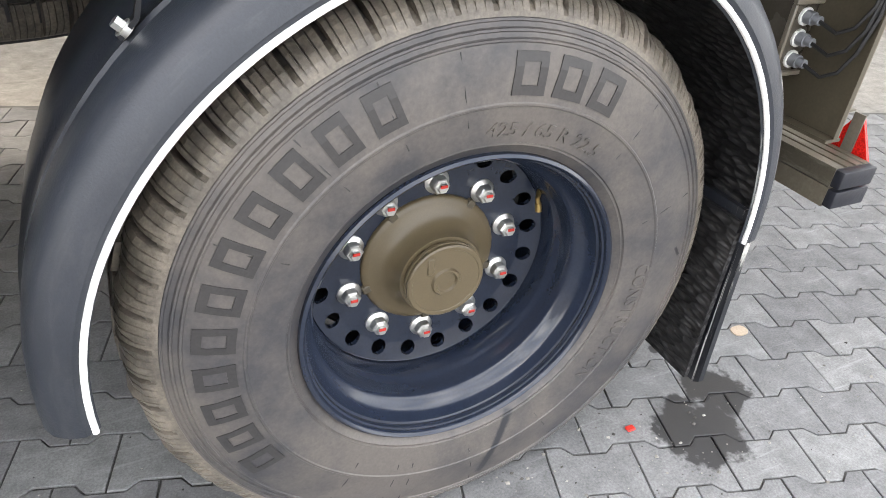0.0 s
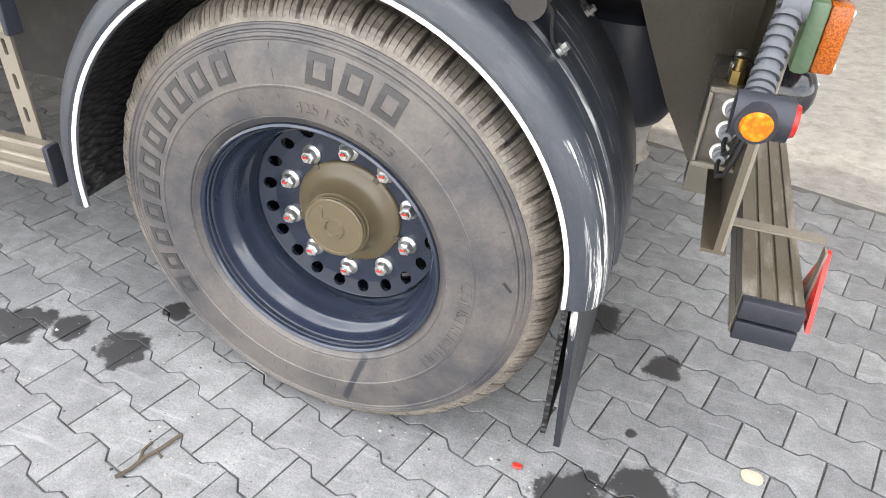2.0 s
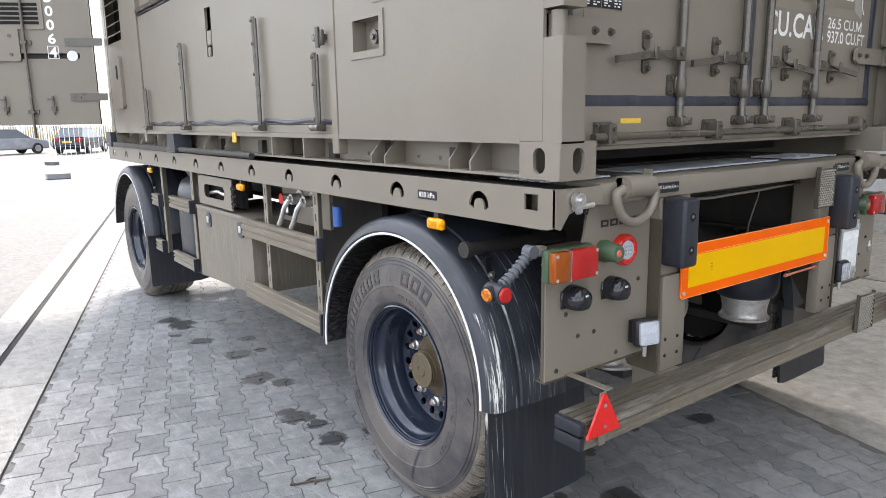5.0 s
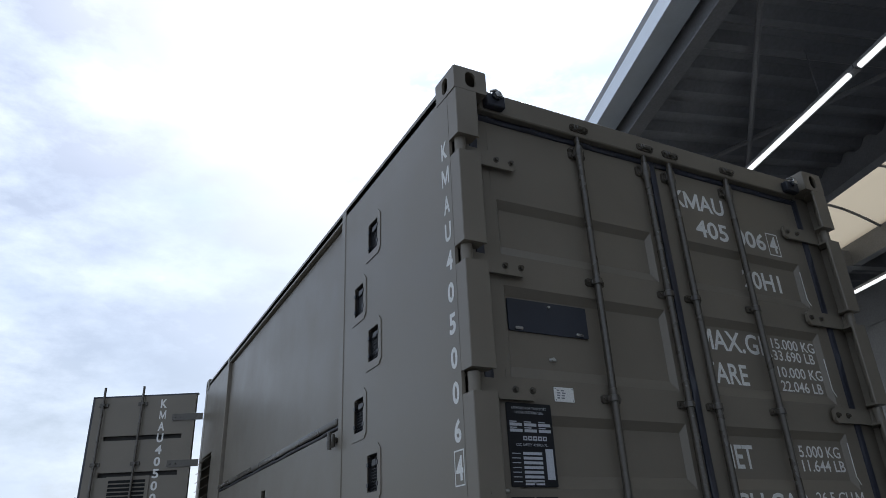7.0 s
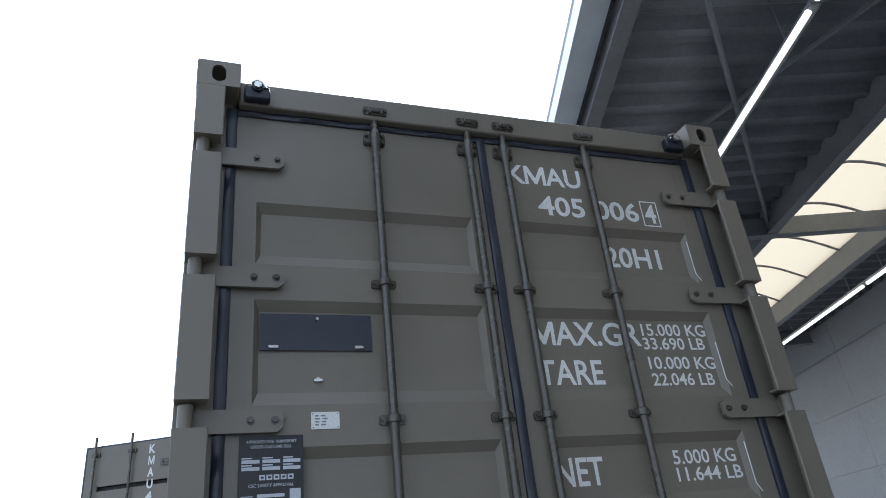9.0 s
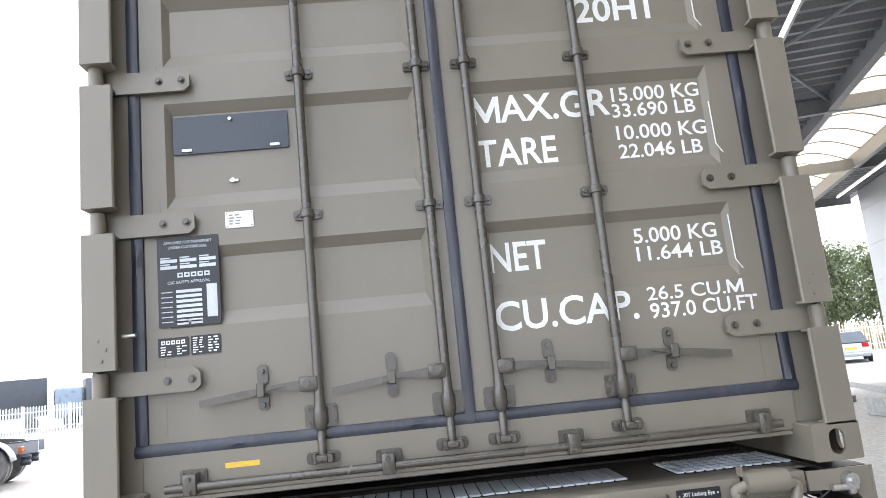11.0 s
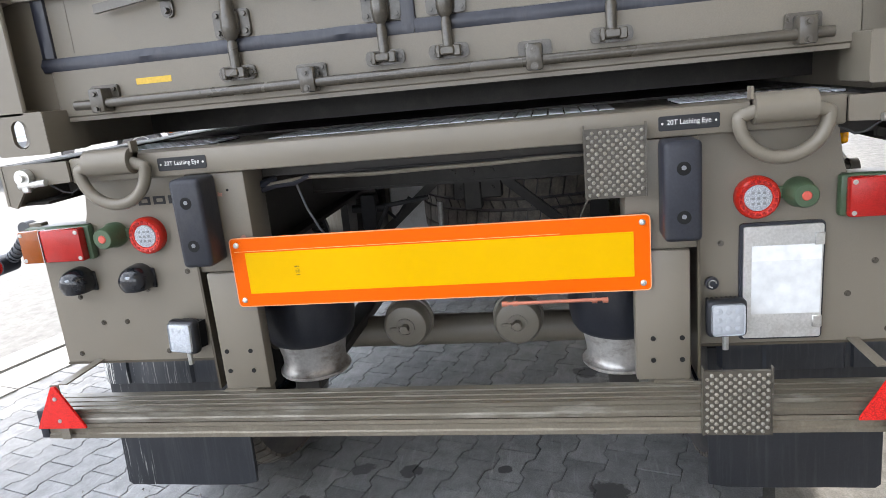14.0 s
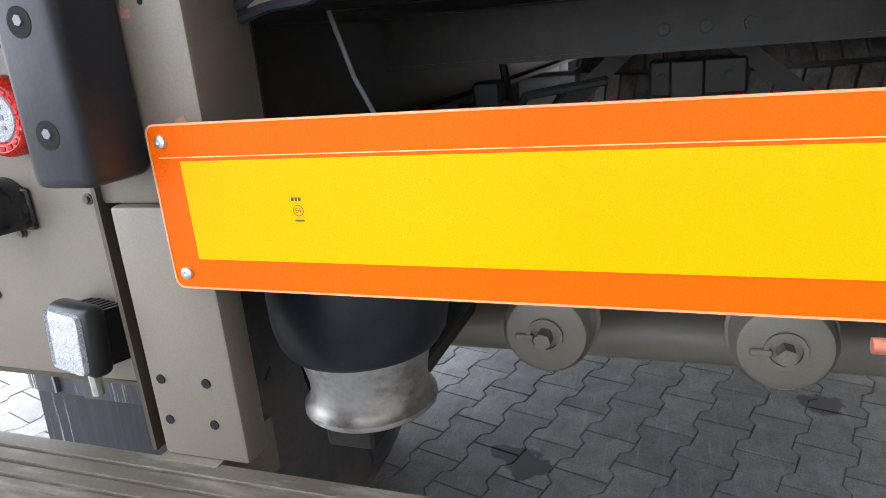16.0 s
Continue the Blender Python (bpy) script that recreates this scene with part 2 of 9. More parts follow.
TREAD = tyre_rubber("dusty_tread_rubber", (0.040, 0.037, 0.033), (0.215, 0.185, 0.150), 0.92, 17.0, (0.34, 0.60), 0.30, 0.35)


def rubbed(m, p0, p1, half, c, ragged=0.6):
    """One dark scuff across a side face, from p0 to p1 in x and z."""
    nt = m.node_tree
    b = nt.nodes["Principled BSDF"]
    old = b.inputs["Base Color"].links[0].from_socket
    dx, dz = p1[0] - p0[0], p1[1] - p0[1]
    size = math.hypot(dx, dz)
    ax = Vector((dx / size, 0, dz / size))
    nx = Vector((-dz / size, 0, dx / size))
    vec = coords(nt, None, True)
    rag = noise_node(nt, vec, 60.0, 4.0, 0.6)
    mask = None
    for d, mid, ext in ((ax, (p0[0] + dx / 2, p0[1] + dz / 2), size / 2), (nx, p0, half)):
        dot = nt.nodes.new("ShaderNodeVectorMath")
        dot.operation = "DOT_PRODUCT"
        nt.links.new(vec, dot.inputs[0])
        dot.inputs[1].default_value = d
        off = nt.nodes.new("ShaderNodeMath")
        off.operation = "SUBTRACT"
        nt.links.new(dot.outputs["Value"], off.inputs[0])
        off.inputs[1].default_value = d.x * mid[0] + d.z * mid[1]
        far = nt.nodes.new("ShaderNodeMath")
        far.operation = "ABSOLUTE"
        nt.links.new(off.outputs["Value"], far.inputs[0])
        jag = nt.nodes.new("ShaderNodeMath")
        jag.operation = "MULTIPLY_ADD"
        nt.links.new(rag.outputs["Fac"], jag.inputs[0])
        jag.inputs[1].default_value = half * ragged
        nt.links.new(far.outputs["Value"], jag.inputs[2])
        k = nt.nodes.new("ShaderNodeMapRange")
        k.inputs["From Min"].default_value = ext + half * ragged * 0.5
        k.inputs["From Max"].default_value = ext + half * (ragged * 0.5 - 0.5)
        nt.links.new(jag.outputs["Value"], k.inputs["Value"])
        mask = k.outputs["Result"] if mask is None else mix_node(nt, "MULTIPLY", 1.0, mask, k.outputs["Result"]).outputs["Color"]
    nt.links.new(mix_node(nt, "MIX", mask, old, c).outputs["Color"], b.inputs["Base Color"])


rubbed(TYRE, (-0.770, 0.262), (-0.830, 0.095), 0.011, (0.026, 0.027, 0.031))
rubbed(TYRE, (-0.447, 0.595), (-0.427, 0.570), 0.0045, (0.012, 0.012, 0.014))


def spray_rubber():
    """Ribbed anti-spray lining of the mudguards."""
    m, nt, b = base_mat("anti_spray_lining")
    vec = coords(nt, (1, 1, 1))
    w = nt.nodes.new("ShaderNodeTexVoronoi")
    w.inputs["Scale"].default_value = 70
    mp = nt.nodes.new("ShaderNodeMapping")
    mp.inputs["Scale"].default_value = (1.0, 0.45, 1.0)
    nt.links.new(vec, mp.inputs["Vector"])
    nt.links.new(mp.outputs["Vector"], w.inputs["Vector"])
    r = ramp_node(nt, w.outputs["Distance"], 0.15, (0.035, 0.034, 0.034), 0.6, (0.006, 0.006, 0.007))
    nt.links.new(r.outputs["Color"], b.inputs["Base Color"])
    b.inputs["Roughness"].default_value = 0.5
    add_bump(nt, b, w.outputs["Distance"], 1.0, 0.01)
    return m


SPRAY = spray_rubber()


def worn(m, c, stretch, lo, hi, box_lo, box_hi):
    """Adds scrapes of a lighter colour, limited to a stretch of the part that was rubbed."""
    nt = m.node_tree
    b = nt.nodes["Principled BSDF"]
    link = b.inputs["Base Color"].links[0]
    old = link.from_socket
    n = noise_node(nt, coords(nt, stretch, True), 1.0, 9.0, 0.7)
    mask = ramp_node(nt, n.outputs["Fac"], lo, (0, 0, 0), hi, (1, 1, 1)).outputs["Color"]
    sep = nt.nodes.new("ShaderNodeSeparateXYZ")
    nt.links.new(coords(nt, None, True), sep.inputs["Vector"])
    for ax, a, b_ in zip("XYZ", box_lo, box_hi):
        for e0, e1 in ((a, a + 0.015), (b_, b_ - 0.015)):
            k = nt.nodes.new("ShaderNodeMapRange")
            k.inputs["From Min"].default_value, k.inputs["From Max"].default_value = e0, e1
            nt.links.new(sep.outputs[ax], k.inputs["Value"])
            mask = mix_node(nt, "MULTIPLY", 1.0, mask, k.outputs["Result"]).outputs["Color"]
    nt.links.new(mix_node(nt, "MIX", mask, old, c).outputs["Color"], b.inputs["Base Color"])


worn(PLASTIC, (0.62, 0.62, 0.58), (5, 150, 5), 0.53, 0.58, (-0.42, -0.050, 0.55), (-0.15, 0.02, 0.95))
worn(PLASTIC, (0.30, 0.30, 0.29), (5, 130, 5), 0.56, 0.66, (-0.60, 0.02, 0.55), (-0.15, 0.30, 1.15))
worn(FLAP, (0.55, 0.54, 0.50), (8, 110, 2.0), 0.57, 0.63, (-0.60, -0.08, 0.15), (-0.15, 0.07, 0.70))

# oil spots on the paving: x, y, radius
MORE_STAINS = [(-4.365, -0.052, 0.10), (-4.08, -0.016, 0.07), (-3.64, -0.014, 0.09), (-3.48, 0.27, 0.07), (-4.0, 0.32, 0.06), (-3.9, -0.134, 0.05), (-4.2, 0.49, 0.08), (-3.16, 0.254, 0.05), (-4.9, 0.31, 0.09), (-4.77, 0.53, 0.07)]
STAINS = [(-1.57, 0.0, 0.085), (-1.78, 0.02, 0.06), (-1.93, -0.03, 0.10), (-2.46, 0.11, 0.08), (-2.64, 0.02, 0.11), (-3.16, 0.085, 0.10),
          (-0.20, -0.04, 0.13), (-0.05, 0.06, 0.10), (-0.04, 0.545, 0.06), (-0.105, 0.255, 0.022), (-0.28, 0.71, 0.10), (-0.66, 0.92, 0.05),
          (-0.67, 0.71, 0.05), (-0.53, 1.68, 0.07), (-0.67, 1.29, 0.03), (-4.2, 0.0, 0.12), (-4.0, 0.35, 0.13), (-1.05, 0.80, 0.08)] + MORE_STAINS + [(-0.46, 0.52, 0.04), (-1.54, 0.20, 0.05), (-1.08, 0.74, 0.05), (-1.55, 1.66, 0.07), (-2.03, -0.05, 0.06)]


def ground_mat(name, c, joints, stains, scale=1.0, spread=0.16):
    m, nt, b = base_mat(name)
    geo = nt.nodes.new("ShaderNodeNewGeometry")
    vec = geo.outputs["Position"]
    broad = noise_node(nt, vec, 0.55 * scale, 6.0, 0.6)
    mid = noise_node(nt, vec, 11.0, 9.0, 0.72)
    fine = noise_node(nt, vec, 170.0, 4.0, 0.7)
    col = ramp_node(nt, broad.outputs["Fac"], 0.3, tuple(v * 0.9 for v in c), 0.7, tuple(v * 1.1 for v in c)).outputs["Color"]
    mm = ramp_node(nt, mid.outputs["Fac"], 0.32, (0.62, 0.62, 0.62), 0.66, (1.22, 1.22, 1.21))
    col = mix_node(nt, "MULTIPLY", 0.85, col, mm.outputs["Color"]).outputs["Color"]
    ff = ramp_node(nt, fine.outputs["Fac"], 0.3, (0.68, 0.68, 0.68), 0.7, (1.26, 1.26, 1.26))
    col = mix_node(nt, "MULTIPLY", 0.9, col, ff.outputs["Color"]).outputs["Color"]
    scr = noise_node(nt, coords(nt, (2.2, 26.0, 1.0), True), 1.6, 8.0, 0.7)
    sm = ramp_node(nt, scr.outputs["Fac"], 0.56, (0, 0, 0), 0.72, (0.6, 0.6, 0.6))
    col = mix_node(nt, "MIX", sm.outputs["Color"], col, tuple(min(1, v * 1.7) for v in c)).outputs["Color"]
    if joints:
        oi = nt.nodes.new("ShaderNodeObjectInfo")
        add = nt.nodes.new("ShaderNodeMath")
        add.operation = "ADD"
        nt.links.new(oi.outputs["Random"], add.inputs[0])
        nt.links.new(geo.outputs["Random Per Island"], add.inputs[1])
        fr = nt.nodes.new("ShaderNodeMath")
        fr.operation = "FRACT"
        nt.links.new(add.outputs["Value"], fr.inputs[0])
        rr = ramp_node(nt, fr.outputs["Value"], 0.0, (1 - spread,) * 3, 1.0, (1 + spread, 1 + spread, 1 + spread * 0.9))
        col = mix_node(nt, "MULTIPLY", 1.0, col, rr.outputs["Color"]).outputs["Color"]
    gloss = None
    if stains:
        edge = noise_node(nt, vec, 14.0, 4.0, 0.6)
        total = None
        for x, y, r in stains:
            sub = nt.nodes.new("ShaderNodeVectorMath")
            sub.operation = "DISTANCE"
            nt.links.new(vec, sub.inputs[0])
            sub.inputs[1].default_value = (x, y, 0)
            e = nt.nodes.new("ShaderNodeMath")
            e.operation = "MULTIPLY_ADD"
            nt.links.new(edge.outputs["Fac"], e.inputs[0])
            e.inputs[1].default_value = r * 1.9
            nt.links.new(sub.outputs["Value"], e.inputs[2])
            k = nt.nodes.new("ShaderNodeMapRange")
            k.inputs["From Min"].default_value = r * 1.92
            k.inputs["From Max"].default_value = r * 1.74
            nt.links.new(e.outputs["Value"], k.inputs["Value"])
            if total is None:
                total = k.outputs["Result"]
            else:
                mx = nt.nodes.new("ShaderNodeMath")
                mx.operation = "MAXIMUM"
                nt.links.new(total, mx.inputs[0])
                nt.links.new(k.outputs["Result"], mx.inputs[1])
                total = mx.outputs["Value"]
        col = mix_node(nt, "MIX", total, col, (0.030, 0.030, 0.031)).outputs["Color"]
        gloss = total
    nt.links.new(col, b.inputs["Base Color"])
    if gloss is not None:
        gr = ramp_node(nt, gloss, 0.0, (0.78,) * 3, 1.0, (0.5,) * 3)
        nt.links.new(gr.outputs["Color"], b.inputs["Roughness"])
    else:
        b.inputs["Roughness"].default_value = 0.82
    add_bump(nt, b, fine.outputs["Fac"], 0.35, 0.002)
    return m


PAVER = ground_mat("concrete_paver", (0.198, 0.200, 0.203), True, STAINS)
JOINT = ground_mat("sandy_joint", (0.100, 0.098, 0.094), False, STAINS)
YARD = ground_mat("yard_concrete", (0.122, 0.119, 0.114), False, [], 0.6)
APRON = ground_mat("beige_apron_concrete", (0.275, 0.262, 0.242), False, [], 0.6)
KERB = ground_mat("kerb_concrete", (0.265, 0.258, 0.245), True, [], 1.0, 0.14)
LEAF = paint("tree_leaf", (0.105, 0.13, 0.058), 0.6, vary=0.5, grain=3.0, bump=0)
BARK = paint("tree_bark", (0.07, 0.055, 0.04), 0.85, vary=0.3, grain=20)
FENCE = paint("white_fence_paint", (0.75, 0.76, 0.75), 0.5, vary=0.05)
WALL = paint("white_wall_panel", (0.335, 0.34, 0.345), 0.5, vary=0.05, grain=30, bump=0.04)
GREYSTEEL = paint("grey_painted_steel", (0.20, 0.207, 0.22), 0.5, vary=0.1, grain=40)
DECKING = paint("corrugated_decking", (0.165, 0.172, 0.19), 0.40, metal=0.3, vary=0.12, grain=25)

# ---------------------------------------------------------------- mesh helpers
HOME = {}


def B():
    return bmesh.new()


def mesh_of(bm, name, material, smooth=38):
    me = bpy.data.meshes.new(name)
    bmesh.ops.recalc_face_normals(bm, faces=bm.faces[:])
    bm.to_mesh(me)
    bm.free()
    me.materials.append(material)
    if smooth:
        me.shade_smooth()
        me.set_sharp_from_angle(angle=radians(smooth))
    return me


def thing(name, label, category, at=(0, 0, 0), group="", kind=""):
    ob = new(name)
    ob.empty_display_size = 0.1
    ob.location = at
    HOME[ob.name] = Vector(at)
    return tagged(ob, label, category, group, kind)


SINGLY = {"bolt", "panel_bolt", "bolt_hole", "bolt_recess", "lens_screw", "rivet", "hinge_bolt", "weld_seam", "arm_bolt", "led", "catch", "hinge", "bolt_row", "rail_bolt", "support", "scuffed_edge"}


def split_clumps(bm):
    """One bmesh for each group of touching pieces."""
    left, groups = set(bm.verts), []
    while left:
        stack, isle = [left.pop()], []
        while stack:
            v = stack.pop()
            isle.append(v)
            for e in v.link_edges:
                w = e.other_vert(v)
                if w in left:
                    left.discard(w)
                    stack.append(w)
        lo = [min(v.co[i] for v in isle) - 0.0008 for i in range(3)]
        hi = [max(v.co[i] for v in isle) + 0.0008 for i in range(3)]
        isle = set(isle)
        keep = []
        for g in groups:
            if all(g[0][i] <= hi[i] and g[1][i] >= lo[i] for i in range(3)):
                lo, hi, isle = [min(a, b) for a, b in zip(lo, g[0])], [max(a, b) for a, b in zip(hi, g[1])], isle | g[2]
            else:
                keep.append(g)
        groups = keep + [(lo, hi, isle)]
    if len(groups) == 1:
        return [bm]
    out = []
    for lo, hi, isle in groups:
        nb = B()
        table = {v: nb.verts.new(v.co) for v in isle}
        for f in {f for v in isle for f in v.link_faces}:
            nb.faces.new([table[v] for v in f.verts])
        out.append(nb)
    bm.free()
    return out


def part(name, bm, material, parent, label="", smooth=38):
    if name in SINGLY and isinstance(bm, bmesh.types.BMesh):
        clumps = split_clumps(bm)
        if len(clumps) > 1:
            return [part(name, c, material, parent, label, smooth) for c in clumps][0]
        bm = clumps[0]
    ob = new(name, mesh_of(bm, name, material, smooth) if isinstance(bm, bmesh.types.BMesh) else bm)
    ob.parent = parent
    if parent.name in HOME:
        ob.matrix_parent_inverse = Matrix.Translation(-HOME[parent.name])
    return tagged(ob, label)


def setting(name, bm, material, label, category, smooth=38):
    return tagged(new(name, mesh_of(bm, name, material, smooth)), label, category, kind="structure")


def single(name, bm, material, label, category, group="", kind="", smooth=38):
    return tagged(new(name, mesh_of(bm, name, material, smooth)), label, category, group, kind)


def box(bm, x0, x1, y0, y1, z0, z1, bev=0.0, seg=1):
    vs = [bm.verts.new((x, y, z)) for x in (x0, x1) for y in (y0, y1) for z in (z0, z1)]
    fs = [bm.faces.new([vs[i] for i in q]) for q in ((0, 1, 3, 2), (4, 6, 7, 5), (0, 4, 5, 1), (2, 3, 7, 6), (0, 2, 6, 4), (1, 5, 7, 3))]
    if bev:
        es = list({e for f in fs for e in f.edges})
        bmesh.ops.bevel(bm, geom=es, offset=bev, segments=seg, affect="EDGES", profile=0.5)
    return bm


def ring_axes(d):
    d = Vector(d).normalized()
    a = d.orthogonal().normalized()
    return a, d.cross(a)


def cyl(bm, p0, p1, r0, r1=None, n=16, cap=True):
    p0, p1 = Vector(p0), Vector(p1)
    r1 = r0 if r1 is None else r1
    a, b = ring_axes(p1 - p0)
    rings = []
    for p, r in ((p0, r0), (p1, r1)):
        rings.append([bm.verts.new(p + r * (math.cos(2 * math.pi * k / n) * a + math.sin(2 * math.pi * k / n) * b)) for k in range(n)])
    for k in range(n):
        bm.faces.new((rings[0][k], rings[0][(k + 1) % n], rings[1][(k + 1) % n], rings[1][k]))
    if cap:
        bm.faces.new(rings[0][::-1])
        bm.faces.new(rings[1])
    return bm


def lathe(bm, profile, centre=(0, 0, 0), axis="y", n=48, close=False):
    """Turn (radius, along) pairs round an axis through the centre."""
    c = Vector(centre)
    rings = []
    for r, h in profile:
        ring = []
        if r < 1e-6:
            v = {"x": (h, 0, 0), "y": (0, h, 0), "z": (0, 0, h)}[axis]
            ring = [bm.verts.new(c + Vector(v))] * n
        else:
            for k in range(n):
                s, t = r * math.cos(2 * math.pi * k / n), r * math.sin(2 * math.pi * k / n)
                ring.append(bm.verts.new(c + Vector({"x": (h, s, t), "y": (s, h, t), "z": (s, t, h)}[axis])))
        rings.append(ring)
    pairs = list(zip(rings, rings[1:]))
    if close:
        pairs.append((rings[-1], rings[0]))
    for r0, r1 in pairs:
        for k in range(n):
            q = []
            for v in (r0[k], r0[(k + 1) % n], r1[(k + 1) % n], r1[k]):
                if v not in q:
                    q.append(v)
            if len(q) > 2:
                bm.faces.new(q)
    return bm


def tube(bm, pts, r, n=10):
    pts = [Vector(p) for p in pts]
    rings, a = [], None
    for i, p in enumerate(pts):
        d = (pts[min(i + 1, len(pts) - 1)] - pts[max(i - 1, 0)]).normalized()
        a = d.orthogonal().normalized() if a is None else (a - a.dot(d) * d).normalized()
        b = d.cross(a)
        rings.append([bm.verts.new(p + r * (math.cos(2 * math.pi * k / n) * a + math.sin(2 * math.pi * k / n) * b)) for k in range(n)])
    for r0, r1 in zip(rings, rings[1:]):
        for k in range(n):
            bm.faces.new((r0[k], r0[(k + 1) % n], r1[(k + 1) % n], r1[k]))
    bm.faces.new(rings[0][::-1])
    bm.faces.new(rings[-1])
    return bm


def on_plane(plane, a, b, d):
    """A point of a plane: 'x' has a as y and b as z; 'y' has a as x and b as z; 'z' has a as x and b as y."""
    return {"x": (d, a, b), "y": (a, d, b), "z": (a, b, d)}[plane]


def prism(bm, pts, plane, d0, d1):
    v0 = [bm.verts.new(on_plane(plane, a, b, d0)) for a, b in pts]
    v1 = [bm.verts.new(on_plane(plane, a, b, d1)) for a, b in pts]
    bm.faces.new(v0[::-1])
    bm.faces.new(v1)
    for k in range(len(pts)):
        j = (k + 1) % len(pts)
        bm.faces.new((v0[k], v0[j], v1[j], v1[k]))
    return bm


def plate(bm, outer, holes, plane, d0, d1):
    """A flat plate with holes right through it."""
    for d in (d0, d1):
        edges = []
        for loop in (outer, *holes):
            vs = [bm.verts.new(on_plane(plane, a, b, d)) for a, b in loop]
            edges += [bm.edges.new((vs[k], vs[(k + 1) % len(vs)])) for k in range(len(vs))]
        bmesh.ops.triangle_fill(bm, use_beauty=True, use_dissolve=False, edges=edges)
    for loop in (outer, *holes):
        v0 = [bm.verts.new(on_plane(plane, a, b, d0)) for a, b in loop]
        v1 = [bm.verts.new(on_plane(plane, a, b, d1)) for a, b in loop]
        for k in range(len(loop)):
            j = (k + 1) % len(loop)
            bm.faces.new((v0[k], v0[j], v1[j], v1[k]))
    bmesh.ops.remove_doubles(bm, verts=bm.verts[:], dist=1e-5)
    return bm


def rect(a0, a1, b0, b1):
    return [(a0, b0), (a1, b0), (a1, b1), (a0, b1)]


def rounded(a0, a1, b0, b1, r, n=5):
    out = []
    for ca, cb, s in ((a1 - r, b0 + r, -90), (a1 - r, b1 - r, 0), (a0 + r, b1 - r, 90), (a0 + r, b0 + r, 180)):
        for k in range(n + 1):
            t = radians(s + 90 * k / n)
            out.append((ca + r * math.cos(t), cb + r * math.sin(t)))
    return out


def circle(a, b, r, n=16):
    return [(a + r * math.cos(2 * math.pi * k / n), b + r * math.sin(2 * math.pi * k / n)) for k in range(n)]


def bolt(bm, p, axis, r=0.009, h=0.007):
    d = Vector({"x": (1, 0, 0), "-x": (-1, 0, 0), "y": (0, 1, 0), "-y": (0, -1, 0), "z": (0, 0, 1)}[axis])
    p = Vector(p)
    cyl(bm, p - d * 0.002, p + d * 0.002, r * 1.5, n=12)
    cyl(bm, p, p + d * h, r, r * 0.92, n=6)
    return bm


def square_m(me, chars):
    """Puts a clean outline in place of each letter M."""
    bm = bmesh.new()
    bm.from_mesh(me)
    bmesh.ops.remove_doubles(bm, verts=bm.verts[:], dist=1e-5)
    left, isles = set(bm.verts), []
    while left:
        stack, isle = [left.pop()], []
        while stack:
            v = stack.pop()
            isle.append(v)
            for e in v.link_edges:
                w = e.other_vert(v)
                if w in left:
                    left.discard(w)
                    stack.append(w)
        isles.append(isle)
    isles.sort(key=lambda g: min(v.co.x for v in g))
    bottom, height = min(v.co.y for v in isles[0]), max(v.co.y for v in isles[0]) - min(v.co.y for v in isles[0])
    if chars[0] == "M":
        bottom, height = bottom + 0.012, height - 0.024
    s, t = 0.155, 0.060
    shape = ((0, 0), (s, 0), (s, 0.64), (0.5 - t, 0.03), (0.5 + t, 0.03), (1 - s, 0.64), (1 - s, 0), (1, 0), (1, 1), (1 - 1.2 * s, 1), (0.5, 0.36), (1.2 * s, 1), (0, 1))
    for ch, g in zip(chars, isles):
        if ch != "M":
            continue
        x0, x1 = min(v.co.x for v in g), max(v.co.x for v in g)
        y0, y1 = bottom, bottom + height
        bmesh.ops.delete(bm, geom=g, context="VERTS")
        f = bm.faces.new([bm.verts.new((x0 + a * (x1 - x0), y0 + b * (y1 - y0), 0)) for a, b in shape])
        f.normal_update()
        bmesh.ops.triangulate(bm, faces=[f])
    bm.to_mesh(me)
    bm.free()
    return me


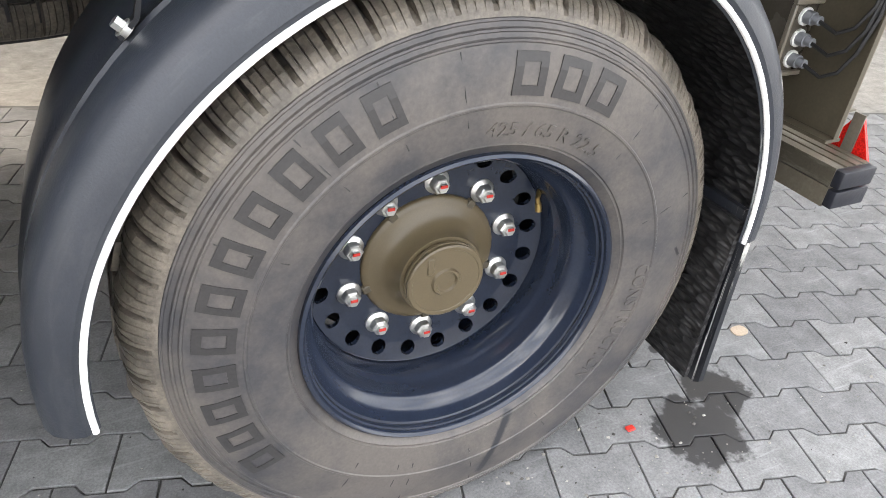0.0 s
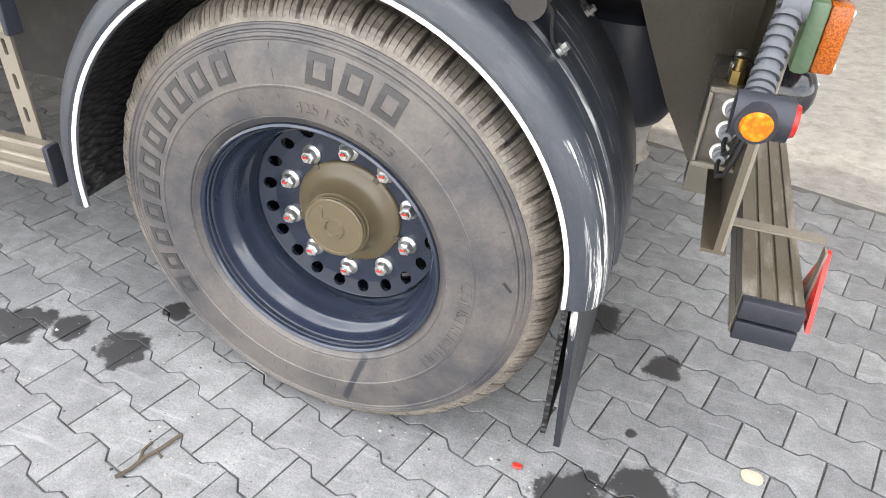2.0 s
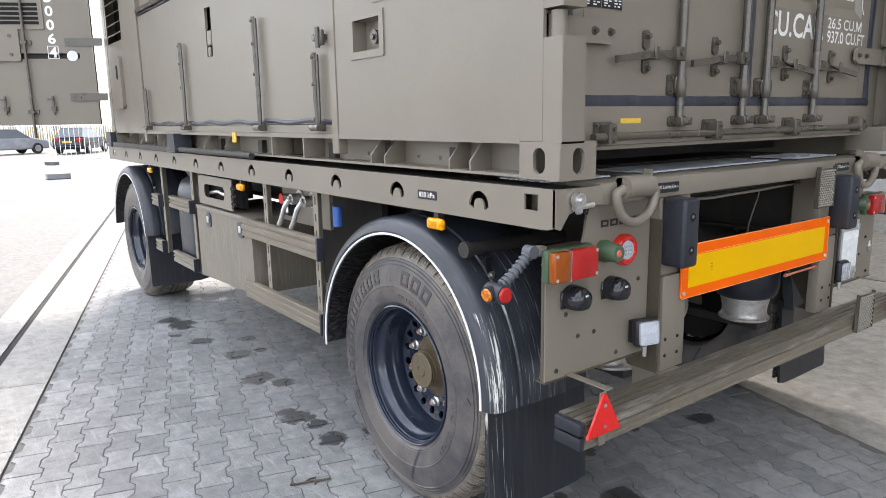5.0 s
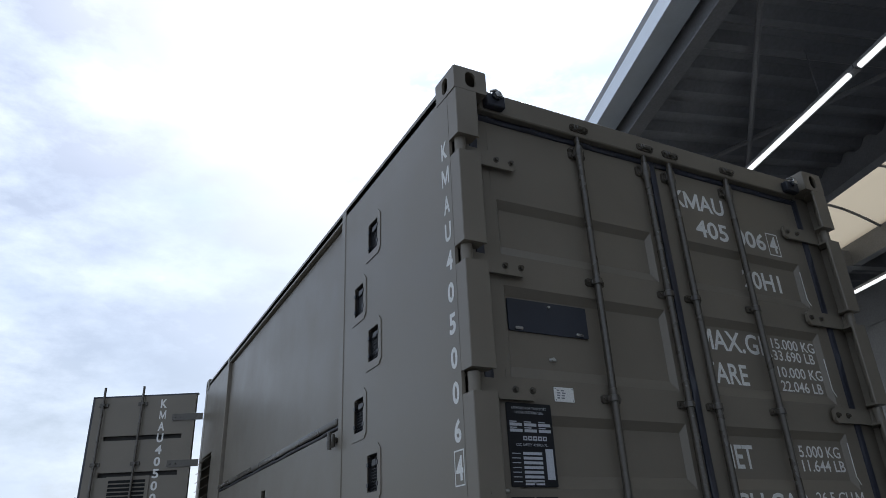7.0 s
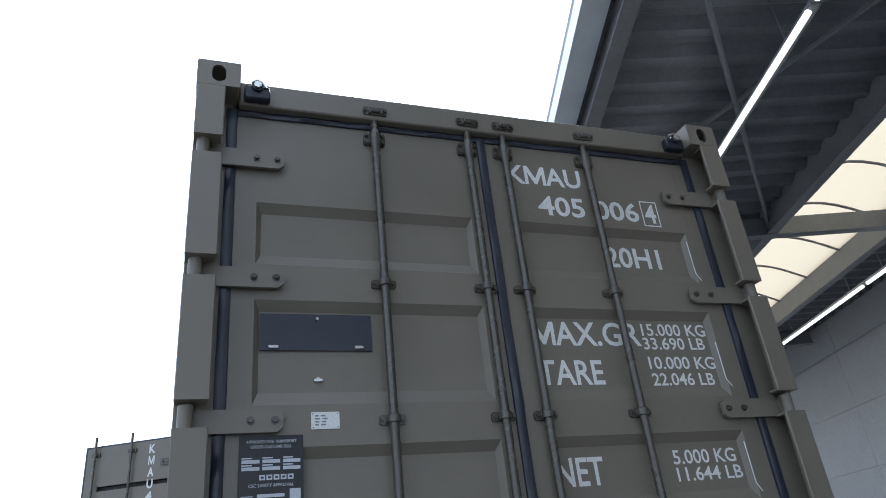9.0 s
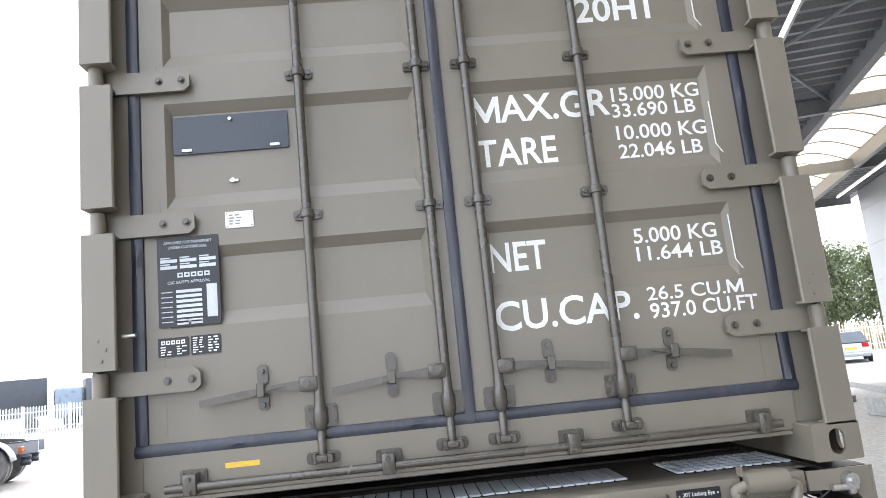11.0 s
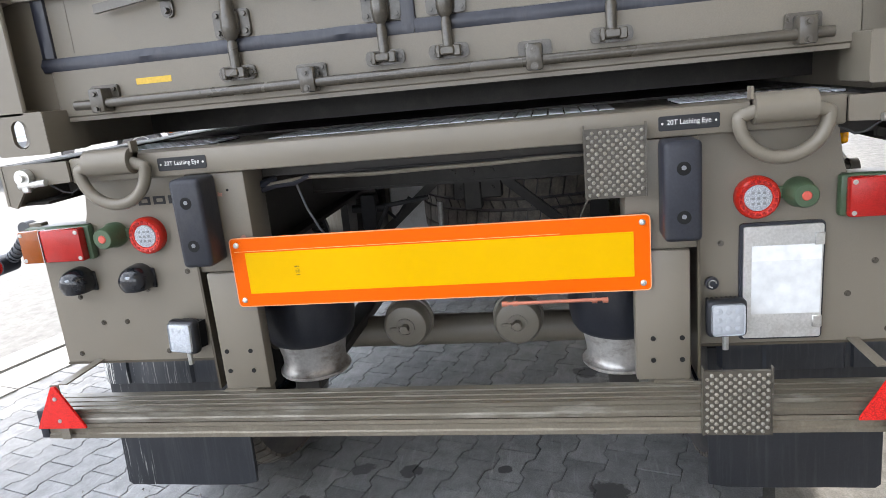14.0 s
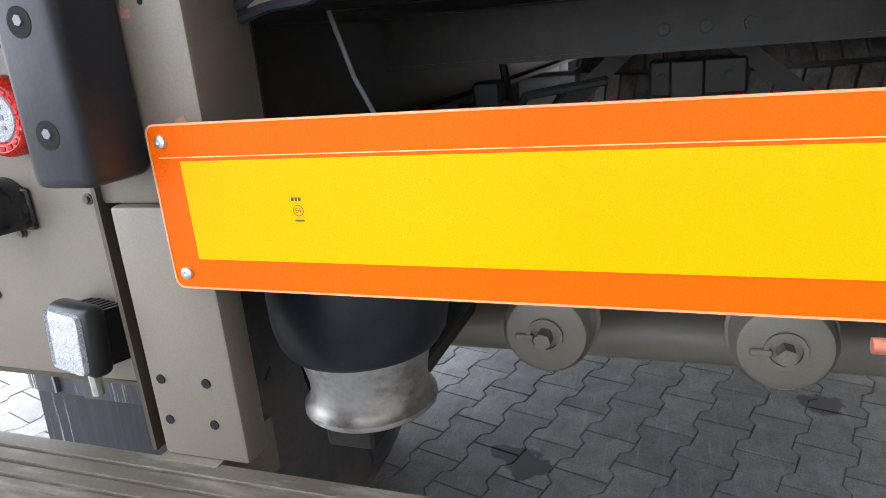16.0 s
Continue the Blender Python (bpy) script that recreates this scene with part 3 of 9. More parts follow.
def words(body, plane, a0, a1, b0, b1, d, material, parent, name="lettering", weight=0.012):
    """Flat letters that fill the rectangle a0..a1, b0..b1 of a plane."""
    cu = bpy.data.curves.new("words", "FONT")
    cu.body = body.replace("M", "O")
    cu.offset = weight
    cu.fill_mode = "FRONT"
    cu.resolution_u = 3
    tmp = new("words", cu)
    me = bpy.data.meshes.new_from_object(tmp)
    bpy.data.objects.remove(tmp)
    bpy.data.curves.remove(cu)
    co = np.array([v.co[:] for v in me.vertices])
    lo, hi = co.min(0), co.max(0)
    if "M" in body:
        me = square_m(me, body.replace(" ", ""))
        co = np.array([v.co[:] for v in me.vertices])
    fb = bmesh.new()
    fb.from_mesh(me)
    single_letters = []
    if b1 - b0 > 0.04:
        bmesh.ops.remove_doubles(fb, verts=fb.verts[:], dist=1e-5)
        single_letters = split_clumps(fb)
    if len(single_letters) > 1:
        for lb in single_letters:
            bmesh.ops.split_edges(lb, edges=lb.edges[:])
            for k, fc in enumerate(lb.faces):
                for v in fc.verts:
                    dz = 0.00003 * (k % 11)
                    a = a0 + (v.co.x - lo[0]) / (hi[0] - lo[0]) * (a1 - a0)
                    b = b0 + (v.co.y - lo[1]) / (hi[1] - lo[1]) * (b1 - b0)
                    v.co = on_plane(plane, a, b, d + (dz if plane == "x" else -dz))
            letter_me = bpy.data.meshes.new("letter")
            lb.to_mesh(letter_me)
            lb.free()
            letter_me.materials.append(material)
            part("letter", letter_me, material, parent)
        return None
    if single_letters:
        fb = single_letters[0]
    # every face a hair off the next, so that overlapping strokes do not lie in one plane
    bmesh.ops.split_edges(fb, edges=fb.edges[:])
    for k, fc in enumerate(fb.faces):
        for v in fc.verts:
            v.co.z = 0.00003 * (k % 11)
    fb.to_mesh(me)
    fb.free()
    for v in me.vertices:
        a = a0 + (v.co.x - lo[0]) / (hi[0] - lo[0]) * (a1 - a0)
        b = b0 + (v.co.y - lo[1]) / (hi[1] - lo[1]) * (b1 - b0)
        v.co = on_plane(plane, a, b, d + (v.co.z if plane == "x" else -v.co.z))
    me.materials.append(material)
    return part(name, me, material, parent)


def bars(bm, plane, a0, a1, b0, b1, d, rows, lean=1):
    """Rows of short bars in place of small print."""
    h = (b1 - b0) / (rows * 2 - 1)
    for k in range(rows):
        a = a0
        while a < a1 - 0.01:
            w = random.uniform(0.25, 0.5) * (a1 - a0)
            e = min(a1, a + w)
            prism(bm, rect(a, e, b0 + 2 * k * h, b0 + (2 * k + 1) * h), plane, d, d + 0.0006 * lean)
            a = e + 0.008
    return bm


# ---------------------------------------------------------------- ground
DU, DV = Vector((-0.962, 0.275, 0)).normalized(), Vector((0.275, 0.962, 0)).normalized()


def uv(u, v, z=0.0):
    p = DU * u + DV * v
    return (p.x, p.y, z)


bm = B()
bm.faces.new([bm.verts.new(p) for p in ((-1500, -1500, -0.016), (1500, -1500, -0.016), (1500, 1500, -0.016), (-1500, 1500, -0.016))])
setting("ground", bm, YARD, "pale worn concrete yard around the parked trailer", "ground", 0)

PAVE_V0, PAVE_V1, PAVE_U0, PAVE_U1 = -1.96, 2.03, -3.2, 13.0
bm = B()
bm.faces.new([bm.verts.new(uv(u, v, -0.0075)) for u, v in ((PAVE_U0, PAVE_V0), (PAVE_U1, PAVE_V0), (PAVE_U1, PAVE_V1), (PAVE_U0, PAVE_V1))])
paving = setting("pavement", bm, JOINT, "grey interlocking concrete block paving with oil stains", "paving", 0)

# drain slot between two rows of kerb slabs; near-black sheet paints its shade
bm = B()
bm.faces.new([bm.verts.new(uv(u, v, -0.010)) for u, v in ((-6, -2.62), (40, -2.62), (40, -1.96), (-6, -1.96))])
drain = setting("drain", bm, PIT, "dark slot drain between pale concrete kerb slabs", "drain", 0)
for k in range(46):
    for v0, v1 in ((-2.61, -2.375), (-2.325, -1.97)):
        u0 = -6 + k + 0.004
        b2 = B()
        vs = [b2.verts.new(uv(u, v, z)) for z in (-0.0095, 0.0) for u, v in ((u0, v0), (u0 + 0.992, v0), (u0 + 0.992, v1), (u0, v1))]
        for q in ((4, 5, 6, 7), (0, 1, 5, 4), (1, 2, 6, 5), (2, 3, 7, 6), (3, 0, 4, 7)):
            b2.faces.new([vs[i] for i in q])
        part("kerb_slab", b2, KERB, drain, smooth=0)

# ---------------------------------------------------------------- canopy building
def cuv(u, v, z=0.0):
    """The hall stands slightly askew to the paving."""
    return uv(u, v + 0.045 * (u - 5.0), z)


bm = B()
for a, b_, zz in ((2.69, 6.28, 6.38), (8.50, 10.1, 6.38)):
    n = int((26 - -12) / 0.1)
    prev = None
    for k in range(n * 2 + 1):
        u = -12 + k * 0.095
        if u > 26:
            break
        z = zz + (0.0, 0.085, 0.085, 0.0)[k % 4]
        cur = [bm.verts.new(cuv(u, a, z)), bm.verts.new(cuv(u, b_, z))]
        if prev:
            bm.faces.new((prev[0], cur[0], cur[1], prev[1]))
        prev = cur
setting("ceiling", bm, DECKING, "dark grey corrugated metal underside of a loading canopy", "canopy roof", 0)


def uvbox(bm, u0, u1, v0, v1, z0, z1):
    vs = [bm.verts.new(cuv(u, v, z)) for u in (u0, u1) for v in (v0, v1) for z in (z0, z1)]
    for q in ((0, 1, 3, 2), (4, 6, 7, 5), (0, 4, 5, 1), (2, 3, 7, 6), (0, 2, 6, 4), (1, 5, 7, 3)):
        bm.faces.new([vs[i] for i in q])
    return bm


roof_top = B()
uvbox(roof_top, -12.3, 26.3, 2.64, 6.30, 6.47, 6.57)
uvbox(roof_top, -12.3, 26.3, 8.42, 10.5, 6.47, 6.57)
setting("canopy_roof", roof_top, GREYSTEEL, "flat grey steel canopy roof sheets", "canopy roof", 0)
fas = B()
uvbox(fas, -12.3, 26.3, 2.63, 2.89, 6.28, 6.465)
setting("fascia", fas, paint("pale_blue_grey_fascia", (0.66, 0.72, 0.78), 0.35, metal=0.3, vary=0.08), "pale grey metal canopy edge gutter", "fascia", 0)
fr = thing("canopy_frame", "grey steel beams and bracing under the canopy", "steel frame", cuv(8, 5, 5.6), kind="structure")
for v, zt in ((2.99, 6.37), (6.31, 6.50), (8.43, 6.50)):
    part("edge_beam", uvbox(uvbox(B(), -12, 26, v - 0.02, v + 0.02, 6.085, zt), -12, 26, v - 0.08, v + 0.08, 6.07, 6.085), GREYSTEEL, fr, smooth=0)
for u in (-11.2, -5.2, 0.8, 6.8, 12.8, 18.8, 24.8):
    part("cross_beam", uvbox(uvbox(B(), u - 0.015, u + 0.015, 2.89, 10.0, 6.072, 6.368), u - 0.075, u + 0.075, 2.89, 10.0, 6.054, 6.069), GREYSTEEL, fr, smooth=0)
for u in (-11.2, -5.2, 0.8, 6.8, 12.8):
    part("brace", tube(B(), [cuv(u, 2.94, 6.27), cuv(u + 5.9, 6.29, 6.27)], 0.03, 6), GREYSTEEL, fr)
    part("brace", tube(B(), [cuv(u + 5.9, 2.94, 6.27), cuv(u, 6.29, 6.27)], 0.03, 6), GREYSTEEL, fr)
for u, v in ((-10, 2.8), (25.5, 3.0)):
    part("column", uvbox(B(), u - 0.1, u + 0.1, v - 0.1, v + 0.1, -0.016, 6.02), GREYSTEEL, fr, smooth=0)

sky_m, sky_nt, sky_b = base_mat("translucent_skylight")
sky_b.inputs["Base Color"].default_value = (0.85, 0.74, 0.55, 1)
sky_b.inputs["Roughness"].default_value = 0.5
sky_b.inputs["Transmission Weight"].default_value = 0.0
tr = sky_nt.nodes.new("ShaderNodeBsdfTranslucent")
tr.inputs["Color"].default_value = (0.50, 0.42, 0.30, 1)
mxs = sky_nt.nodes.new("ShaderNodeMixShader")
mxs.inputs["Fac"].default_value = 0.8
sky_nt.links.new(sky_b.outputs["BSDF"], mxs.inputs[1])
sky_nt.links.new(tr.outputs["BSDF"], mxs.inputs[2])
sky_nt.links.new(mxs.outputs["Shader"], sky_nt.nodes["Material Output"].inputs["Surface"])
skl = B()
prev = None
for k in range(13):
    v = 6.33 + k * 2.08 / 12
    z = 6.47 + 0.34 * math.sin(math.pi * k / 12)
    cur = [skl.verts.new(cuv(-12, v, z)), skl.verts.new(cuv(26, v, z))]
    if prev:
        skl.faces.new((prev[0], cur[0], cur[1], prev[1]))
    prev = cur
light_band = setting("skylight", skl, sky_m, "cream translucent curved skylight sheets between beams", "skylight")
for k in range(32):
    u = -12 + k * 1.2
    rib = B()
    tube(rib, [cuv(u, 6.33 + j * 2.08 / 10, 6.45 + 0.34 * math.sin(math.pi * j / 10)) for j in range(11)], 0.022, 6)
    part("rib", rib, GREYSTEEL, light_band)

TUBE = glow("fluorescent_tube", (1, 0.98, 0.94), 1.0)
for lv in (4.36, 8.52):
    for k in range(10):
        u = -11 + k * 3.2
        lamp = thing("fluorescent_light", "long white fluorescent batten under the canopy roof", "ceiling light", cuv(u, lv, 5.765), group="canopy lights")
        part("batten", uvbox(B(), u, u + 3.19, lv - 0.045, lv + 0.045, 5.72, 5.765), GREYSTEEL, lamp, smooth=0)
        for e in (0.5, 2.7):
            part("hanger", tube(B(), [cuv(u + e, lv, 5.76), cuv(u + e, lv, 6.38)], 0.006, 6), GREYSTEEL, lamp)
        part("tube", tube(B(), [cuv(u + 0.06, lv - 0.05, 5.690), cuv(u + 3.12, lv - 0.05, 5.690)], 0.028, 10), TUBE, lamp)

setting("apron", uvbox(B(), -12, 25, 2.10, 7.88, -0.030, -0.010), APRON, "pale beige worn concrete apron under the canopy", "apron", 0)
setting("kerb", uvbox(B(), -12, 24.3, 7.90, 10.09, -0.016, 0.14), KERB, "raised pale concrete kerb along the hall wall", "kerb", 0)
wal = setting("wall_north", uvbox(B(), -12, 24.3, 10.13, 10.43, -0.016, 6.46), paint("wall_core", (0.2, 0.2, 0.2), 0.8), "pale grey panelled wall of the hall behind the trailer", "wall", 0)
for k in range(6):
    for z0, z1 in ((0.142, 0.732), (0.740, 1.962), (1.970, 3.192), (3.200, 4.422), (4.430, 5.652), (5.660, 6.375)):
        u0 = -12 + k * 6.05
        part("panel", uvbox(B(), u0 + 0.003, u0 + 6.047, 10.10, 10.13, z0, z1), WALL, wal, smooth=0)

# ---------------------------------------------------------------- trailer
HALF = 1.219
trailer = thing("trailer", "olive green military drawbar trailer carrying a shipping container", "trailer", (-3.0, HALF, 0.0))


def wheel(name, x, y, z, side, parent, angle=0.0):
    """A single wheel with its face towards -y (side 1) or +y (side -1)."""
    def P(r, h):
        return (r, h * side)
    c = (x, y, z)
    hub = B()
    lathe(hub, [P(r, h) for r, h in ((0.0, 0.30), (0.139, 0.30), (0.139, 0.177), (0.136, 0.173), (0.126, 0.170), (0.106, 0.164), (0.096, 0.155), (0.0875, 0.141), (0.0845, 0.131), (0.083, 0.120),
                                     (0.0735, 0.119), (0.0735, 0.114), (0.0790, 0.1125), (0.0790, 0.107), (0.0760, 0.106), (0.0760, 0.103), (0.0785, 0.102), (0.0785, 0.098), (0.0755, 0.0955), (0.069, 0.0958), (0.068, 0.0972), (0.030, 0.0965), (0.027, 0.092), (0.022, 0.092), (0.019, 0.097), (0.0, 0.097))], c, n=40)
    root = part(name, hub, OLIVE_HUB, parent, "olive wheel hub with domed cap")
    for k in range(5):
        t = radians(36 + 72 * k)
        lug = B()
        box(lug, -0.0085, 0.0085, -0.008, 0.012, 0.126, 0.143, 0.002)
        bmesh.ops.transform(lug, matrix=Matrix.Translation((x, y + 0.178 * side, z)) @ Matrix.Rotation(t, 4, "Y"), verts=lug.verts)
        part("hub_lug", lug, OLIVE_SHADE, root)
    cast = B()
    box(cast, x - 0.040, x - 0.026, y + 0.0945 * side, y + 0.099 * side, z + 0.022, z + 0.058, 0.002)
    part("cast_mark", cast, OLIVE_HUB, root)
    # tyre carcass
    tb = B()
    prof = [(0.292, 0.035), (0.300, 0.012), (0.318, 0.001), (0.3185, 0.000), (0.3225, 0.0005), (0.324, -0.003), (0.36, -0.010), (0.385, -0.0125), (0.387, -0.0145), (0.390, -0.0145), (0.392, -0.0125),
            (0.44, -0.0085), (0.474, 0.000), (0.476, -0.002), (0.479, -0.0015), (0.481, 0.003), (0.487, 0.005), (0.489, 0.003), (0.492, 0.004), (0.494, 0.008), (0.500, 0.0105), (0.502, 0.009),
            (0.505, 0.010), (0.507, 0.0145), (0.512, 0.030), (0.528, 0.050), (0.540, 0.080), (0.543, 0.21), (0.540, 0.365), (0.534, 0.384), (0.505, 0.41), (0.44, 0.428), (0.36, 0.43), (0.30, 0.40), (0.285, 0.36)]
    lathe(tb, [P(r, h) for r, h in prof], c, n=96)
    part("tyre", tb, TYRE, root, "dusty black wide truck tyre")
    # tread: shoulder lugs and three inner rows
    tr_b = B()
    n = 62
    for k in range(n):
        for row, (h0, h1, rr, off) in enumerate(((0.112, 0.185, 0.561, 0.5), (0.198, 0.232, 0.561, 0.1), (0.245, 0.318, 0.561, 0.6), (0.332, 0.398, 0.558, 0.2)), 1):
            t0 = 2 * math.pi * (k + off) / n
            dt = 2 * math.pi / n * (0.84 if row in (0, 4) else 0.88)
            jit = random.uniform(-0.002, 0.002)
            sk = 0.012 if row % 2 else -0.012
            vs = []
            for r in (0.535, rr + jit):
                for h in (h0, h1):
                    drop = (0.024 if r > 0.54 else 0.012) if (row == 4 and h == h1) else 0.0
                    for t in (t0, t0 + dt):
                        tt = t + (sk if h == h0 else -sk)
                        vs.append(tr_b.verts.new((x + (r - drop) * math.cos(tt), y + h * side, z + (r - drop) * math.sin(tt))))
            for q in ((0, 1, 3, 2), (4, 6, 7, 5), (0, 4, 5, 1), (2, 3, 7, 6), (0, 2, 6, 4), (1, 5, 7, 3)):
                tr_b.faces.new([vs[i] for i in q])
    # shoulder: one dusty band cut by a broad groove and two narrow slits in each pitch
    rings = ((0.505, 0.0120), (0.513, 0.0150), (0.524, 0.0205), (0.535, 0.0290), (0.545, 0.0400), (0.5525, 0.0530), (0.5575, 0.0750), (0.558, 0.100), (0.535, 0.101))
    stations = ((0.0, 0), (0.02, 2), (0.15, 2), (0.18, 0), (0.35, 0), (0.362, 1), (0.388, 1), (0.40, 0), (0.60, 0), (0.612, 1), (0.638, 1), (0.65, 0), (0.84, 0), (0.852, 1), (0.878, 1), (0.89, 0))
    band = []
    for k in range(56):
        wear = [random.uniform(-0.0045, 0.002) for _ in range(3)]
        for q, kind in stations:
            t = 2 * math.pi * (k + q) / 56
            col = []
            for i, (r, h) in enumerate(rings):
                cut = 0.0
                if kind == 2 and i >= 2:
                    cut = (0.0, 0.0, 0.004, 0.010, 0.016, 0.021, 0.022, 0.022, 0.0)[i]
                elif kind == 1 and i >= 2:
                    cut = (0.0, 0.0, 0.0015, 0.0028, 0.0036, 0.0040, 0.0040, 0.0040, 0.0)[i]
                rr = r - cut + (wear[min(2, int(q * 3))] if 4 <= i <= 7 else 0.0)
                col.append(tr_b.verts.new((x + rr * math.cos(t), y + (h + cut * 0.55) * side, z + rr * math.sin(t))))
            band.append(col)
    for a, b_ in zip(band, band[1:] + band[:1]):
        for i in range(len(rings) - 1):
            tr_b.faces.new((a[i], a[i + 1], b_[i + 1], b_[i]))
    tagged(part("tread", tr_b, TREAD, root, "muddy worn tread blocks", 0), kind="stuff")
    # rim: barrel and pierced disc
    rb = B()
    lathe(rb, [P(r, h) for r, h in ((0.301, 0.030), (0.3035, 0.012), (0.3015, 0.003), (0.2965, 0.000), (0.2925, 0.003), (0.2905, 0.010), (0.2910, 0.0135), (0.2875, 0.0150), (0.2865, 0.022), (0.2880, 0.0255), (0.2840, 0.0275), (0.2815, 0.036),
                                     (0.2795, 0.046), (0.2745, 0.056), (0.2665, 0.064), (0.2605, 0.070), (0.2580, 0.079), (0.2572, 0.092), (0.2568, 0.104), (0.2545, 0.113), (0.2505, 0.119), (0.2490, 0.126),
                                     (0.2487, 0.140), (0.2484, 0.156), (0.2500, 0.163), (0.2500, 0.169), (0.2465, 0.1715), (0.2445, 0.1775), (0.2432, 0.1805), (0.245, 0.192), (0.262, 0.21), (0.275, 0.38))], c, n=96)
    part("rim", rb, RIM, root, "deep black painted steel rim")
    db = B()
    holes = [circle(x + 0.2200 * math.cos(a), z + 0.2200 * math.sin(a), 0.0165, 14) for a in (2 * math.pi * (k + 0.5) / 20 for k in range(20))]
    plate(db, circle(x, z, 0.2460, 72), [circle(x, z, 0.130, 40)] + holes, "y", y + 0.1815 * side, y + 0.191 * side)
    for v in db.verts:
        v.co.y -= max(0.0, math.hypot(v.co.x - x, v.co.z - z) - 0.200) * 0.32 * side
    part("wheel_disc", db, RIM, root)
    # near-black disc that paints the shade seen through the wheel holes
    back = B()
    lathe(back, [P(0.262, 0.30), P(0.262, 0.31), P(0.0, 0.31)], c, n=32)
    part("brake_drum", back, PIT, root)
    for k in range(10):
        t = radians(88 + 36 * k)
        nx, nz = x + 0.1675 * math.cos(t), z + 0.1675 * math.sin(t)
        nb = B()
        lathe(nb, [P(r, h) for r, h in ((0.0245, 0.183), (0.0245, 0.177), (0.0185, 0.173), (0.0165, 0.172))], (nx, y, nz), n=20)
        lathe(nb, [P(r, h) for r, h in ((0.0178, 0.180), (0.0178, 0.158), (0.0150, 0.155), (0.0110, 0.155), (0.0110, 0.149), (0.0095, 0.147), (0.0, 0.147))], (nx, y, nz), n=6)
        nut = part("wheel_nut", nb, STEEL, root, smooth=25)
        mb = B()
        box(mb, nx - 0.007, nx + 0.007, min(y + 0.1455 * side, y + 0.149 * side), max(y + 0.1455 * side, y + 0.149 * side), nz + 0.001, nz + 0.0075, 0.001)
        part("paint_mark", mb, REDPAINT, nut, "red paint check mark")
    vb = B()
    tt = radians(31)
    vx, vz = x + 0.262 * math.cos(tt), z + 0.262 * math.sin(tt)
    tube(vb, [(vx, y + 0.16 * side, vz), (vx - 0.014, y + 0.145 * side, vz - 0.006), (vx - 0.020, y + 0.138 * side, vz - 0.016), (vx - 0.017, y + 0.134 * side, vz - 0.034)], 0.0050, 8)
    cyl(vb, (vx - 0.018, y + 0.136 * side, vz - 0.026), (vx - 0.0165, y + 0.133 * side, vz - 0.042), 0.0068, n=10)
    part("valve", vb, BRASS, root)
    return root


def tyre_marks(root, x, y, z):
    """Raised marks on the outer sidewall: plain blocks for maker's names, real size lettering."""
    def on_ring(r, t, h, r_up=0.0):
        return Vector((x + r * math.cos(t), y + h, z + r * math.sin(t)))

    def surf(r):
        pts = ((0.33, -0.004), (0.36, -0.010), (0.40, -0.0120), (0.44, -0.0085), (0.474, 0.0))
        for (r0, h0), (r1, h1) in zip(pts, pts[1:]):
            if r <= r1:
                return h0 + (h1 - h0) * (r - r0) / (r1 - r0)
        return 0.0
    angles = [radians(209 - 9.55 * k) for k in range(11)] + [radians(a) for a in (83.5, 73.5, 63.5)]
    for i, t in enumerate(angles):
        half = radians(3.1 if i < 11 else 3.7)
        bm = B()
        for s0, s1, r0, r1 in ((-1, -0.5, 0.402, 0.464), (0.5, 1, 0.402, 0.464), (-0.5, 0.5, 0.402, 0.416), (-0.5, 0.5, 0.450, 0.464)):
            vs = []
            for lift in (0.001, -0.0018):
                for r in (r0, r0 + (r1 - r0) / 3, r0 + (r1 - r0) * 2 / 3, r1):
                    for sx in (s0, s1):
                        vs.append(bm.verts.new(on_ring(r, t + sx * half * 0.43 / r, surf(r) + lift)))
            for q in ((8, 9, 11, 10), (10, 11, 13, 12), (12, 13, 15, 14), (0, 1, 9, 8), (6, 14, 15, 7), (0, 8, 10, 2), (2, 10, 12, 4), (4, 12, 14, 6), (1, 3, 11, 9), (3, 5, 13, 11), (5, 7, 15, 13)):
                bm.faces.new([vs[k] for k in q])
        part("maker_mark", bm, TYRE_LETTER, root, smooth=0)

    def arc_text(body, r, t0, t1, height, mat):
        cu = bpy.data.curves.new("words", "FONT")
        cu.body, cu.extrude, cu.resolution_u = body, 0.02, 2
        tmp = new("words", cu)
        me = bpy.data.meshes.new_from_object(tmp)
        bpy.data.objects.remove(tmp)
        bpy.data.curves.remove(cu)
        co = np.array([v.co[:] for v in me.vertices])
        lo, hi = co.min(0), co.max(0)
        for v in me.vertices:
            t = t0 + (v.co.x - lo[0]) / (hi[0] - lo[0]) * (t1 - t0)
            rr = r + (v.co.y - lo[1]) / (hi[1] - lo[1]) * height
            v.co = on_ring(rr, t, surf(rr) - (0.0026 if v.co.z > 0 else -0.001))
        me.materials.append(mat)
        part("lettering", me, mat, root)
    arc_text("425 / 65 R 22.5", 0.336, radians(92), radians(55), 0.024, TYRE)
    arc_text("CONSTRUCTION", 0.355, radians(4), radians(-41), 0.030, TYRE)
    for t in (97, 112, 128, 48, 20, -60, -85, -110, 150, 235, 255):
        bm = B()
        a = radians(t)
        tube(bm, [on_ring(0.36, a, surf(0.36)), on_ring(0.41, a + 0.01, surf(0.41)), on_ring(0.47, a + 0.012, surf(0.47))], 0.0012, 5)
        part("mould_line", bm, TYRE_LETTER, root)


